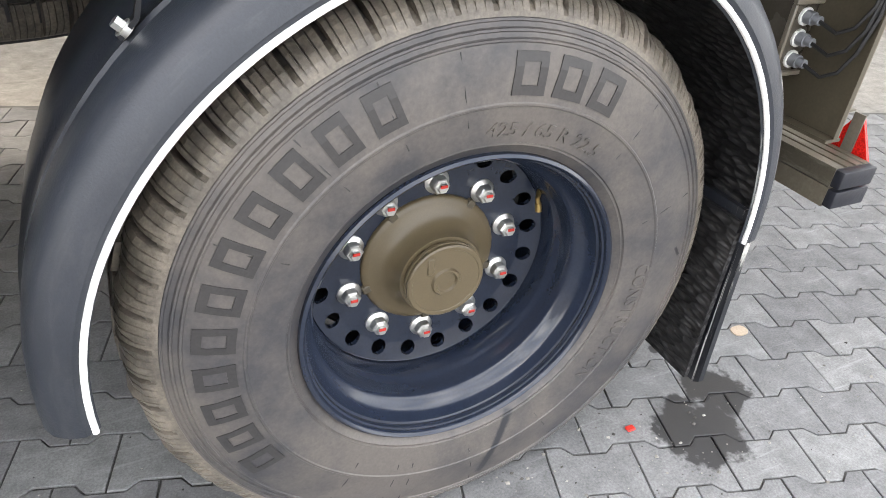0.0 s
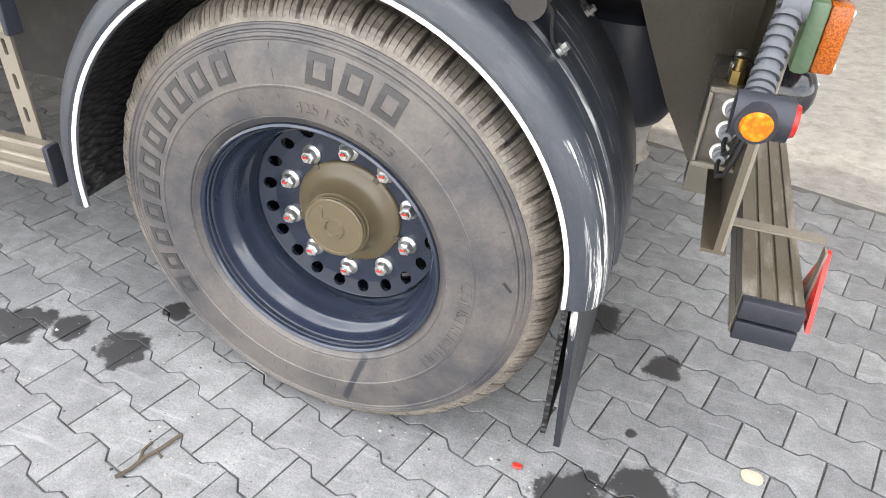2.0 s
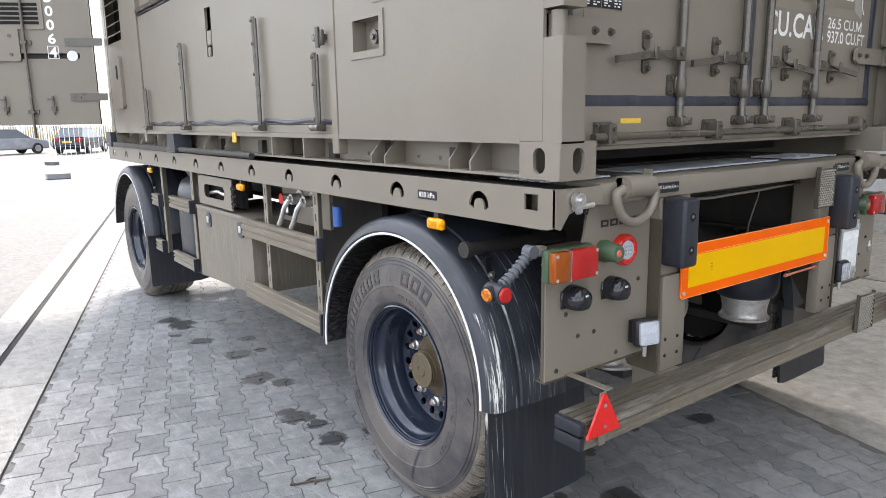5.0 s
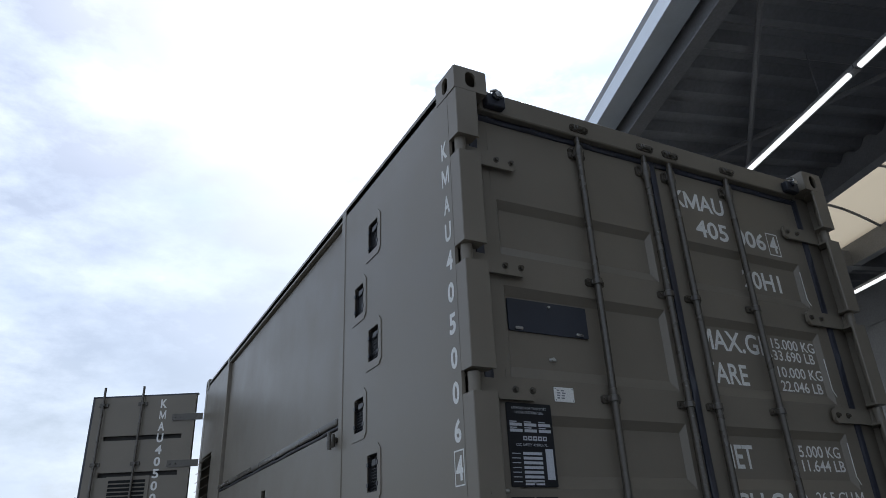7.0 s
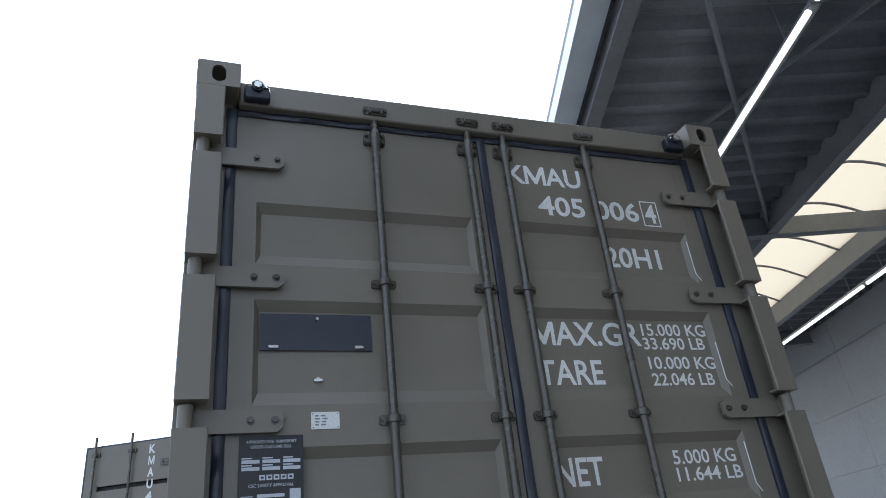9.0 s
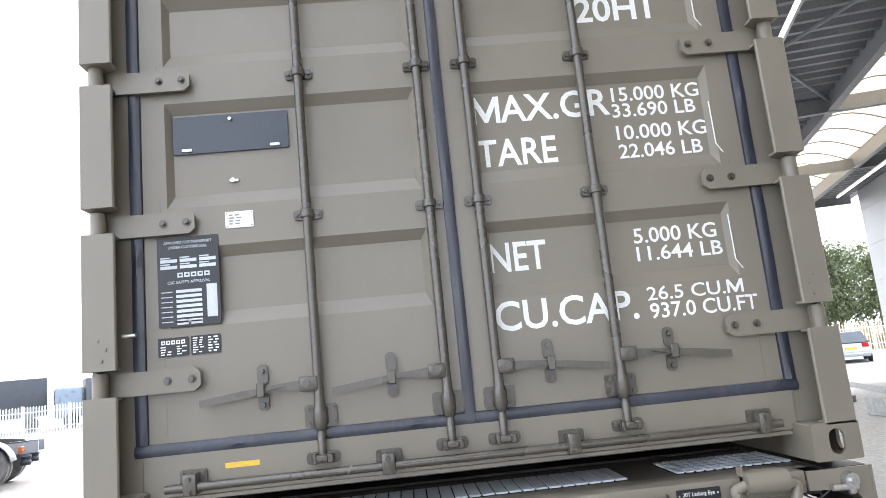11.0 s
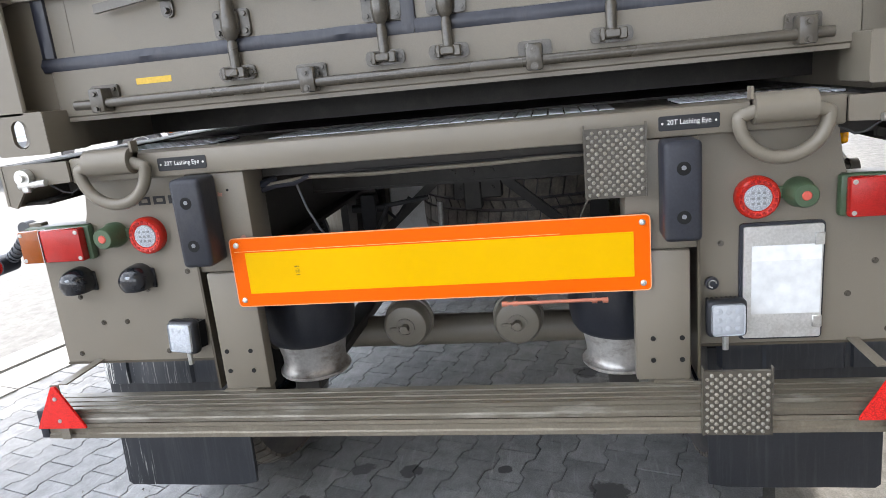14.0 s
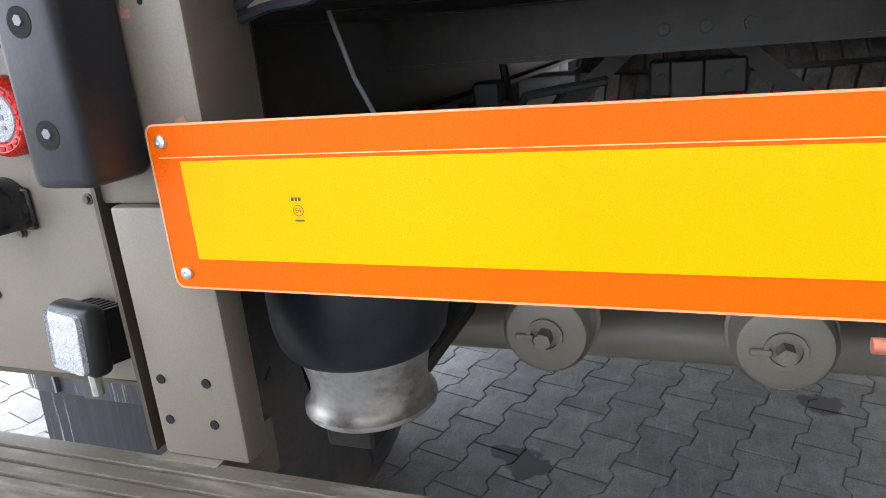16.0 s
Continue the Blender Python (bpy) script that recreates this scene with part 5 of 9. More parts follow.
    # thin sheet over the inner side, darkened in place of shade
    part("grimy_inner_face", prism(B(), pts, "x", -0.0705, -0.0682), OLIVE_SHADE, tail, "olive inner face, darker brown for shade", 0)
    bb = B()
    for a, z in ((0.06, 0.80), (0.36, 0.80), (0.10, 0.985), (0.33, 1.000), (0.16, 0.90), (0.24, 0.90), (0.47, 1.05)):
        bolt(bb, (-0.060, Y(a), z), "x", 0.0055, 0.006)
    part("panel_bolt", bb, OLIVE_HW, tail)
    # combination lamp
    lb = B()
    yb(lb, -0.060, -0.030, -0.016, 0.200, 1.108, 1.214, 0.010, 2)
    lamp = part("tail_lamp", lb, GREEN, tail, "green housing rear combination lamp")
    part("red_lens", yb(B(), -0.031, 0.000, 0.060, 0.188, 1.112, 1.210, 0.006, 2), RED, lamp, "red lens")
    part("amber_lens", yb(B(), -0.031, 0.000, -0.012, 0.058, 1.112, 1.210, 0.006, 2), AMBER, lamp, "amber lens")
    rb = B()
    yb(rb, -0.031, 0.0015, 0.0580, 0.0600, 1.112, 1.210)
    for z in (1.123, 1.199):
        for a in (-0.002, 0.178):
            bolt(rb, (-0.001, Y(a), z), "x", 0.004, 0.003)
    part("lens_screw", rb, STEEL, lamp)
    # round LED lamp
    rc = 0.374 if side > 0 else 0.387
    lb = B()
    lathe(lb, [(0.0, -0.062), (0.054, -0.062), (0.055, -0.042), (0.052, -0.034), (0.047, -0.030), (0.036, -0.032), (0.033, -0.036)], (0, Y(rc), 1.168), "x", 36)
    rl = part("round_lamp", lb, RED_RING, tail, "round red rear lamp with clear centre")
    lb = B()
    lathe(lb, [(0.034, -0.036), (0.032, -0.032), (0.02, -0.030), (0.0, -0.030)], (0, Y(rc), 1.168), "x", 28)
    part("clear_lens", lb, CLEAR, rl, "clear centre lens")
    lb = B()
    for i in (-1, 0, 1):
        for j in (-1, 0, 1):
            yb(lb, -0.0305, -0.0290, rc + 0.0135 * i - 0.0035, rc + 0.0135 * i + 0.0035, 1.168 + 0.0135 * j - 0.003, 1.168 + 0.0135 * j + 0.003)
    part("led", lb, GREYSTEEL, rl, smooth=0)
    cb = B()
    for k in range(18):
        t = 2 * math.pi * k / 18
        cell = box(B(), -0.0330, -0.0290, -0.0050, 0.0050, 0.0385, 0.0455, 0.0012)
        bmesh.ops.transform(cell, matrix=Matrix.Translation((0, Y(rc), 1.168)) @ Matrix.Rotation(t, 4, "X"), verts=cell.verts)
        tmp_me = bpy.data.meshes.new("cell")
        cell.to_mesh(tmp_me)
        cb.from_mesh(tmp_me)
        bpy.data.meshes.remove(tmp_me)
    part("ring_cells", cb, RED, rl, "darker red prism cells", 0)
    # blackout lamp
    gc = 0.270 if side > 0 else 0.290
    lb = B()
    lathe(lb, [(0.036, -0.060), (0.038, -0.040), (0.033, -0.030), (0.030, 0.010), (0.027, 0.014), (0.012, 0.014)], (0, Y(gc), 1.176), "x", 24)
    yb(lb, -0.060, -0.045, gc, gc + 0.061, 1.160, 1.192, 0.007)
    bl = part("blackout_lamp", lb, GREEN, tail, "green blackout lamp with red centre")
    lb = B()
    lathe(lb, [(0.012, 0.014), (0.010, 0.017), (0.0, 0.018)], (0, Y(gc), 1.176), "x", 16)
    part("red_lens", lb, paint("dull_red_lens", (0.6, 0.10, 0.07), 0.4), bl)
    # work light
    wc = 0.456 if side > 0 else 2 * HALF - 1.970
    turn = Matrix.Translation((-0.014, Y(wc), 0.866)) @ Matrix.Rotation(radians(-14 if side > 0 else 3), 4, "Z") @ Matrix.Rotation(radians(-4 if side > 0 else 0), 4, "Y")

    def turned(bm):
        bmesh.ops.transform(bm, matrix=turn, verts=bm.verts)
        return bm
    wl_ = part("work_light", turned(box(B(), -0.010, 0.026, -0.050, 0.050, -0.051, 0.051, 0.014, 3)), BLACKP, tail, "square LED work light in black finned housing")
    for k in range(7):
        part("fin", turned(box(B(), -0.040, -0.008, -0.039 + 0.012 * k, -0.033 + 0.012 * k, -0.040, 0.040)), BLACKP, wl_, smooth=0)
    part("lens", turned(box(B(), 0.024, 0.031, -0.041, 0.041, -0.042, 0.042, 0.008, 2)), CLEAR, wl_, "clear ribbed lens")
    for i in range(3):
        for k in range(3):
            lb = B()
            lathe(lb, [(0.010, 0.0305), (0.008, 0.0315), (0.0, 0.0320)], (0, -0.024 + 0.024 * i, -0.024 + 0.024 * k), "x", 12)
            part("led", turned(lb), CLEAR, wl_)
    lb = B()
    cyl(lb, (-0.010, Y(wc), 0.776), (-0.010, Y(wc), 0.822), 0.008, n=8)
    part("bracket", lb, STEEL, wl_)
    # side marker on a rubber arm
    ab = B()
    if side > 0:
        pts = [(-0.085, Y(-0.040), 1.206), (-0.090, Y(-0.062), 1.180), (-0.095, Y(-0.090), 1.152), (-0.100, Y(-0.122), 1.124), (-0.103, Y(-0.146), 1.108)]
        ey, ez = -0.166, 1.095
    else:
        pts = [(-0.085, Y(-0.024), 1.136), (-0.088, Y(-0.050), 1.131), (-0.091, Y(-0.075), 1.125), (-0.094, Y(-0.100), 1.119), (-0.096, Y(-0.122), 1.113)]
        ey, ez = -0.142, 1.107
    part("arm_bracket", yb(B(), -0.100, -0.066, -0.055, 0.020, pts[0][2] - 0.016, pts[0][2] + 0.016, 0.004), OLIVE, tail)
    tube(ab, pts, 0.015, 12)
    rings_ = []
    for k in range(9):
        f_ = k / 8 * 3.6
        i = min(3, int(f_))
        p = Vector(pts[i]).lerp(Vector(pts[i + 1]), f_ - i)
        d = (Vector(pts[i + 1]) - Vector(pts[i])).normalized()
        rings_.append(cyl(B(), p - d * 0.004, p + d * 0.004, 0.0195, n=14))
    cyl(ab, (-0.100, pts[0][1], pts[0][2] + 0.002), (-0.064, pts[0][1], pts[0][2] + 0.002), 0.021, n=16)
    arm = part("marker_arm", ab, paint("grey_rubber_arm", (0.07, 0.075, 0.085), 0.55), tail, "grey ribbed rubber marker lamp arm")
    for rg in rings_:
        part("arm_rib", rg, arm.data.materials[0], arm)
    hb = B()
    cyl(hb, (-0.130, Y(ey), ez), (-0.058, Y(ey), ez), 0.030, n=20)
    part("lamp_body", hb, RUBBER, arm)
    part("red_lens", cyl(B(), (-0.058, Y(ey), ez), (-0.050, Y(ey), ez), 0.025, 0.021, n=20), RED, arm, "red lens")
    hb = B()
    cyl(hb, (-0.100, Y(ey - 0.016), ez), (-0.100, Y(ey - 0.036), ez - 0.002), 0.026, n=20)
    part("lamp_rim", hb, RUBBER, arm)
    part("amber_lens", cyl(B(), (-0.100, Y(ey - 0.036), ez - 0.002), (-0.100, Y(ey - 0.043), ez - 0.003), 0.021, 0.018, n=20), AMBER_ARM, arm, "amber lens")
    # inner junction box with cable glands
    jb = B()
    yb(jb, -0.146, -0.069, 0.150, 0.345, 0.864, 1.016, 0.004, 2)
    jbx = part("junction_box", jb, OLIVE_HW, tail, "olive junction box with cable glands")
    for q in ((-0.149, -0.069, 0.140, 0.152, 1.008, 1.018), (-0.149, -0.069, 0.140, 0.152, 0.862, 0.872), (-0.149, -0.141, 0.140, 0.152, 0.872, 1.008)):
        part("box_lip", yb(B(), *q, 0.002), OLIVE, jbx)
    for a in (0.185, 0.225):
        fb = cyl(B(), (-0.11, Y(a), 1.016), (-0.11, Y(a), 1.040), 0.014, n=6)
        cyl(fb, (-0.11, Y(a), 1.040), (-0.11, Y(a), 1.062), 0.010, n=10)
        part("hose_fitting", fb, BRASS if a < 0.2 else STEEL, jbx)
    for k in range(3):
        z = 0.896 + 0.0435 * k
        gb = B()
        cyl(gb, (-0.103, Y(0.149), z), (-0.103, Y(0.128), z), 0.0135, n=12)
        cyl(gb, (-0.103, Y(0.128), z), (-0.103, Y(0.112), z), 0.0095, n=10)
        gl = part("cable_gland", gb, GREYSTEEL, jbx)
        part("washer", cyl(B(), (-0.103, Y(0.151), z), (-0.103, Y(0.1455), z), 0.0185, n=18), WHITE, gl, "pale sealing washer")
        gb = B()
        tube(gb, [(-0.103, Y(0.118), z), (-0.106, Y(0.098), z - 0.004), (-0.104, Y(0.070), z - 0.012), (-0.096, Y(0.042), z + 0.006), (-0.088, Y(0.024), z + 0.050), (-0.080, Y(0.014 + 0.004 * k), z + 0.12), (-0.074, Y(0.016), 1.19)], 0.0042, 8)
        part("cable", gb, CABLE, jbx)
    # lashing eye
    eb = B()
    cyl(eb, (0.012, Y(0.279), 1.392), (0.012, Y(0.415), 1.392), 0.036, n=24)
    yb(eb, -0.02, 0.012, 0.279, 0.415, 1.36, 1.428, 0.004)
    eye = part("lashing_eye", eb, OLIVE, rear_beam, "olive hinged lashing ring")
    rb = B()
    pts = [(0.014, Y(0.347 + 0.100 * math.cos(t)), 1.372 + 0.098 * math.sin(t) * (1.0 if math.sin(t) < 0 else 0.18)) for t in (radians(-196 + 212 * k / 26) for k in range(27))]
    tube(rb, [(0.014, Y(0.30), 1.392)] + pts + [(0.014, Y(0.394), 1.392)], 0.0165, 12)
    part("ring", rb, OLIVE, eye)
    tg = B()
    box(tg, -0.01, 0.02, min(Y(0.416), Y(0.423)), max(Y(0.416), Y(0.423)), 1.415, 1.445)
    part("stop_tab", tg, OLIVE, eye, smooth=0)
    # label plate
    ly0, ly1 = (0.473, 0.617) if side > 0 else (1.811, 1.954)
    lp = B()
    prism(lp, rounded(ly0, ly1, 1.354, 1.390, 0.005), "x", -0.012, -0.0095)
    lab = part("label_plate", lp, BLACKP, rear_beam, "small black label plate")
    words("20T Lashing Eye", "x", ly0 + 0.020, ly1 - 0.020, 1.3645, 1.3805, -0.0088, WHITE, lab, weight=0.006)
    sc = B()
    for a in (ly0 + 0.009, ly1 - 0.009):
        cyl(sc, (-0.0098, a, 1.372), (-0.0085, a, 1.372), 0.003, n=8)
    part("rivet", sc, STEEL, lab)

# near side: two rubber capped number plate lamps; maker's mark as plain blocks; far side: papers box
near_tail = [o for o in trailer.children if o.name.startswith("tail_panel")][0]
far_tail = [o for o in trailer.children if o.name.startswith("tail_panel")][1]
for y in (0.122, 0.318):
    db = B()
    lathe(db, [(0.047, -0.060), (0.047, -0.034), (0.044, -0.012), (0.036, 0.002), (0.020, 0.010), (0.0, 0.012)], (0, y, 1.040), "x", 28)
    bmesh.ops.bisect_plane(db, geom=db.verts[:] + db.edges[:] + db.faces[:], plane_co=(0, y, 1.010), plane_no=(0, 0, -1), clear_outer=True)
    box(db, -0.060, -0.052, y - 0.049, y + 0.049, 1.006, 1.070, 0.003)
    bmesh.ops.transform(db, matrix=Matrix.Translation((0, y, 1.012)) @ Matrix.Diagonal((1.0, 1.0, 0.95, 1.0)) @ Matrix.Translation((0, -y, -1.012)), verts=db.verts)
    dl = part("plate_lamp", db, paint("glossy_black_plastic", (0.014, 0.015, 0.018), 0.18, vary=0.2, bump=0.02), near_tail, "domed glossy black lamp")
    part("lens", box(B(), 0.000, 0.012, y - 0.006, y + 0.010, 1.052, 1.060, 0.002), CLEAR, dl)
mk = B()
for k in range(5):
    a = 0.262 + 0.048 * k
    plate(mk, rect(a, a + 0.038, 1.255, 1.279), [rect(a + 0.010, a + 0.030, 1.262, 1.272)], "x", -0.0600, -0.0592)
part("maker_mark", mk, BLACKP, near_tail, smooth=0)
bm = B()
prism(bm, rounded(2.012, 2.216, 0.785, 1.100, 0.012), "x", -0.060, -0.050)
pbx = part("papers_box", bm, RUBBER, far_tail, "aluminium flap with white paper in a black frame")
part("flap", prism(B(), rounded(2.020, 2.210, 0.792, 1.093, 0.006), "x", -0.050, -0.042), ALU, pbx)
part("paper", prism(B(), rect(2.040, 2.206, 0.858, 1.040), "x", -0.042, -0.0405), paint("white_paper", (0.72, 0.74, 0.75), 0.55, vary=0.03, grain=30, bump=0.01), pbx, "white paper sheet")
part("paper_fold", prism(B(), rect(2.040, 2.206, 1.002, 1.042), "x", -0.0405, -0.0395), paint("white_paper_fold", (0.80, 0.82, 0.83), 0.5, vary=0.03, grain=30, bump=0.01), pbx)
hb = B()
for z in (0.835, 1.055):
    box(hb, -0.043, -0.037, 2.188, 2.212, z - 0.016, z + 0.016, 0.002)
part("hinge", hb, STEEL, pbx)
lk = B()
lathe(lk, [(0.017, -0.060), (0.017, -0.048), (0.012, -0.046), (0.0, -0.046)], (0, 1.945, 0.945), "x", 20)
lkp = part("lock", lk, RUBBER, far_tail)
part("lock_ring", tube(B(), [(-0.044, 1.945 + 0.010 * math.cos(t), 0.945 + 0.010 * math.sin(t)) for t in (2 * math.pi * k / 12 for k in range(10))], 0.002, 6), STEEL, lkp)
ry = B()
cyl(ry, (-0.060, 2.385, 0.93), (-0.045, 2.385, 0.93), 0.010, n=12)
box(ry, -0.06, -0.048, 2.375, 2.395, 0.90, 0.96, 0.005)
part("catch", ry, STEEL, far_tail)

# marking board
bm = B()
prism(bm, rounded(0.646, 1.786, 0.951, 1.152, 0.012), "x", -0.008, -0.001)
board = part("marking_board", bm, ORANGE, trailer, "long rear marking board, yellow field in an orange border")
part("yellow_field", prism(B(), rect(0.688, 1.744, 0.9895, 1.1085), "x", -0.001, 0.0004), YELLOW, board, "yellow retroreflective field")
part("sheet_joint", box(B(), -0.001, -0.0004, 0.658, 1.56, 1.1125, 1.1137), paint("pale_sheet_edge", (0.85, 0.45, 0.18), 0.4), board, "pale joint of the orange sheeting", 0)
part("board_edge", plate(B(), rounded(0.6455, 1.7865, 0.9505, 1.1525, 0.0125), [rounded(0.6480, 1.7840, 0.9530, 1.1500, 0.0105)], "x", -0.0012, -0.0003), paint("bare_board_edge", (0.80, 0.34, 0.16), 0.4), board, "bare metal edge of the board", 0)
part("backing", prism(B(), rect(0.654, 1.778, 0.955, 1.148), "x", -0.0135, -0.0085), DARK, board)
sb = B()
for y in (0.666, 1.766):
    for z in (0.971, 1.132):
        lathe(sb, [(0.0085, -0.001), (0.0075, 0.003), (0.003, 0.0045), (0.0, 0.003)], (0, y, z), "x", 14)
part("rivet", sb, STEEL, board)
MARK = paint("faded_print", (0.10, 0.065, 0.0), 0.5, vary=0.3)
mk = B()
for y in (0.829, 0.8335, 0.838):
    box(mk, 0.0004, 0.0007, y, y + 0.0030, 1.0615, 1.0655)
box(mk, 0.0004, 0.0007, 0.8305, 0.8420, 1.0380, 1.0400)
part("approval_mark", mk, MARK, board, smooth=0)
part("approval_ring", tube(B(), [(0.0005, 0.836 + 0.0062 * math.cos(2 * math.pi * k / 18), 1.0505 + 0.0062 * math.sin(2 * math.pi * k / 18)) for k in range(19)], 0.0004, 4), MARK, board)
words("E4", "x", 0.8325, 0.8395, 1.0480, 1.0530, 0.0006, MARK, board, "approval_mark", 0.0)
hb = B()
tube(hb, [(0.004, 1.397, 0.930), (0.004, 1.674, 0.932)], 0.0048, 10)
for y in (1.404, 1.433, 1.640, 1.668):
    cyl(hb, (0.004, y - 0.007, 0.930), (0.004, y + 0.007, 0.930), 0.0075, n=10)
lb = B()
for y in (1.433, 1.638):
    box(lb, -0.012, 0.005, y - 0.003, y + 0.003, 0.930, 0.951)
part("latch_bracket", lb, DARK, board)
part("latch_bar", hb, COPPER, board, "faded red latch bar")
bs = B()
for y in (0.70, 1.74):
    box(bs, -0.10, -0.014, y - 0.015, y + 0.015, 0.97, 1.13)
part("support", bs, DARK, board, smooth=0)

# studded plates
for y0, y1, z0, z1, x, name in ((1.630, 1.779, 1.200, 1.374, 0.008, rear_beam), (1.888, 2.050, 0.600, 0.772, 0.118, None)):
    par = name or trailer
    bm = B()
    prism(bm, rounded(y0, y1, z0, z1, 0.004), "x", x - 0.012, x)
    box(bm, x - 0.013, x + 0.004, y0 - 0.0015, y0 + 0.002, z0, z1 + 0.010)
    box(bm, x - 0.013, x + 0.004, y1 - 0.002, y1 + 0.0015, z0, z1 + 0.010)
    pl = part("studded_plate", bm, OLIVE_HW, par, "olive plate covered with raised studs")
    st = B()
    ny, nz = 7, 16
    for i in range(ny):
        for j in range(nz):
            a = y0 + 0.010 + (y1 - y0 - 0.020) * (i + 0.5 * (j % 2)) / (ny - 0.5)
            b_ = z0 + 0.010 + (z1 - z0 - 0.020) * j / (nz - 1)
            lathe(st, [(0.0052, x - 0.0005), (0.0044, x + 0.0030), (0.0026, x + 0.0052), (0.0, x + 0.0058)], (0, a, b_), "x", 8)
    tagged(part("stud", st, WORN_STUD, pl), kind="stuff")

# bumper: two stacked ribbed profiles
bm = B()


def bumper_profile(z0, z1, x0=0.002, x1=0.110):
    return [(x0, z0), (x1, z0), (x1, z0 + 0.012), (x1 - 0.004, z0 + 0.016), (x1 - 0.004, z1 - 0.016), (x1, z1 - 0.012), (x1, z1)]


top = [(0.110, 0.690), (0.094, 0.690), (0.092, 0.685), (0.088, 0.685), (0.086, 0.690), (0.066, 0.690), (0.064, 0.685), (0.060, 0.685), (0.058, 0.690), (0.036, 0.690), (0.034, 0.685), (0.030, 0.685), (0.028, 0.690), (0.002, 0.690)]
for pts, m in (([(0.002, 0.646), (0.110, 0.646), (0.110, 0.656), (0.106, 0.660), (0.106, 0.676), (0.110, 0.680)] + top, SCRAPED), (bumper_profile(0.596, 0.643) + [(0.002, 0.643)], OLIVE_RAIL)):
    bm = B()
    v0 = [bm.verts.new((a - 0.008, 0.018, b_)) for a, b_ in pts]
    v1 = [bm.verts.new((a - 0.008, 2.398, b_)) for a, b_ in pts]
    bm.faces.new(v0)
    bm.faces.new(v1[::-1])
    for k in range(len(pts)):
        bm.faces.new((v0[k], v0[(k + 1) % len(pts)], v1[(k + 1) % len(pts)], v1[k]))
    bumper = part("bumper", bm, m, trailer, "ribbed olive underrun bumper bar with scraped top", 20)
for y0, y1 in ((-0.004, 0.022), (2.394, 2.420)):
    for z0, z1 in ((0.598, 0.640), (0.646, 0.688)):
        part("end_cap", box(B(), -0.004, 0.104, y0, y1, z0, z1, 0.004, 2), RUBBER, bumper, "black rubber end cap")
for y in (0.60, 2 * HALF - 0.60):
    bm = B()
    box(bm, -0.13, 0.002, y - 0.05, y + 0.05, 0.60, 0.692)
    part("bumper_bracket", bm, OLIVE, bumper, smooth=0)
for yc in (0.088, 2.325):
    tb = B()
    prism(tb, [(yc - 0.078, 0.640), (yc + 0.078, 0.640), (yc + 0.075, 0.648), (yc + 0.006, 0.772), (yc - 0.006, 0.772), (yc - 0.075, 0.648)], "x", 0.116, 0.124)
    tri = part("reflector_triangle", tb, TRIANGLE, trailer, "red triangular reflector on a bent bracket")
    rb = B()
    for z in (0.665, 0.735):
        cyl(rb, (0.123, yc, z), (0.127, yc, z), 0.006, n=10)
    part("rivet", rb, STEEL, tri)
    kb = B()
    box(kb, 0.112, 0.116, yc - 0.014, yc + 0.014, 0.600, 0.775)
    box(kb, -0.06, 0.116, yc - 0.014 + (0.03 if yc < 1 else -0.03), yc + 0.014 + (0.03 if yc < 1 else -0.03), 0.775, 0.779)
    part("bracket", kb, OLIVE_DIRTY, tri, smooth=0)

# side markers under the rails
for x in (-0.615, -2.61, -4.70):
    for side in (1, -1):
        y = -0.012 if side > 0 else 2 * HALF + 0.012
        mb = B()
        box(mb, x - 0.048, x + 0.048, y - 0.014, y + 0.014, 1.212, 1.256, 0.012, 3)
        mk_ = part("side_marker", mb, MARKER, trailer, "amber side marker lamp")
        part("bracket", box(B(), x - 0.012, x + 0.012, min(y, y + 0.03 * side), max(y, y + 0.03 * side), 1.25, 1.285), DARK, mk_, smooth=0)
lp = B()
prism(lp, rounded(-0.722, -0.602, 1.322, 1.356, 0.004), "y", -0.018, -0.016)
pl = part("label_plate", lp, BLACKP, trailer, "small black pressure label")
words("850 kPa", "y", -0.712, -0.612, 1.330, 1.349, -0.0188, WHITE, pl, weight=0.008)

# tool box, hose box, guards and valves along the near side
bm = B()
prism(bm, [(-3.56, 0.53), (-2.53, 0.575), (-2.53, 1.045), (-3.56, 1.045)], "y", 0.006, 0.50)
tbx = part("tool_box", bm, BOX_PAINT, trailer, "dirty olive tool box with two latches", 0)
part("lid_edge", box(B(), -3.565, -2.525, 0.0, 0.02, 1.022, 1.048, 0.003), OLIVE, tbx)
for x in (-3.30, -2.70):
    lb = B()
    prism(lb, rounded(x - 0.045, x + 0.045, 0.91, 1.01, 0.03), "y", -0.002, 0.007)
    lt = part("latch", lb, NAVY, tbx, "dark blue paddle latch")
    part("paddle", box(B(), x - 0.018, x + 0.018, -0.010, -0.002, 0.94, 0.985, 0.004), STEEL, lt)
bm = B()
plate(bm, rect(-3.50, -2.84, 1.062, 1.262), [rounded(-3.38, -2.98, 1.115, 1.205, 0.035)], "y", 0.012, 0.020)
hx = part("hose_box", bm, OLIVE, trailer, "olive box front with a long rounded slot", 0)
# near-black backing puts the inner shade of the box into colour
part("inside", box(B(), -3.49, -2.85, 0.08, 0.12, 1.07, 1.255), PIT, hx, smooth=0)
part("side", box(B(), -3.50, -3.48, 0.02, 0.4, 1.062, 1.262), OLIVE, hx, smooth=0)
part("coil", tube(B(), [(-3.36, 0.05, 1.14), (-3.2, 0.045, 1.16), (-3.0, 0.05, 1.14)], 0.012, 8), STEEL, hx)
ch = B()
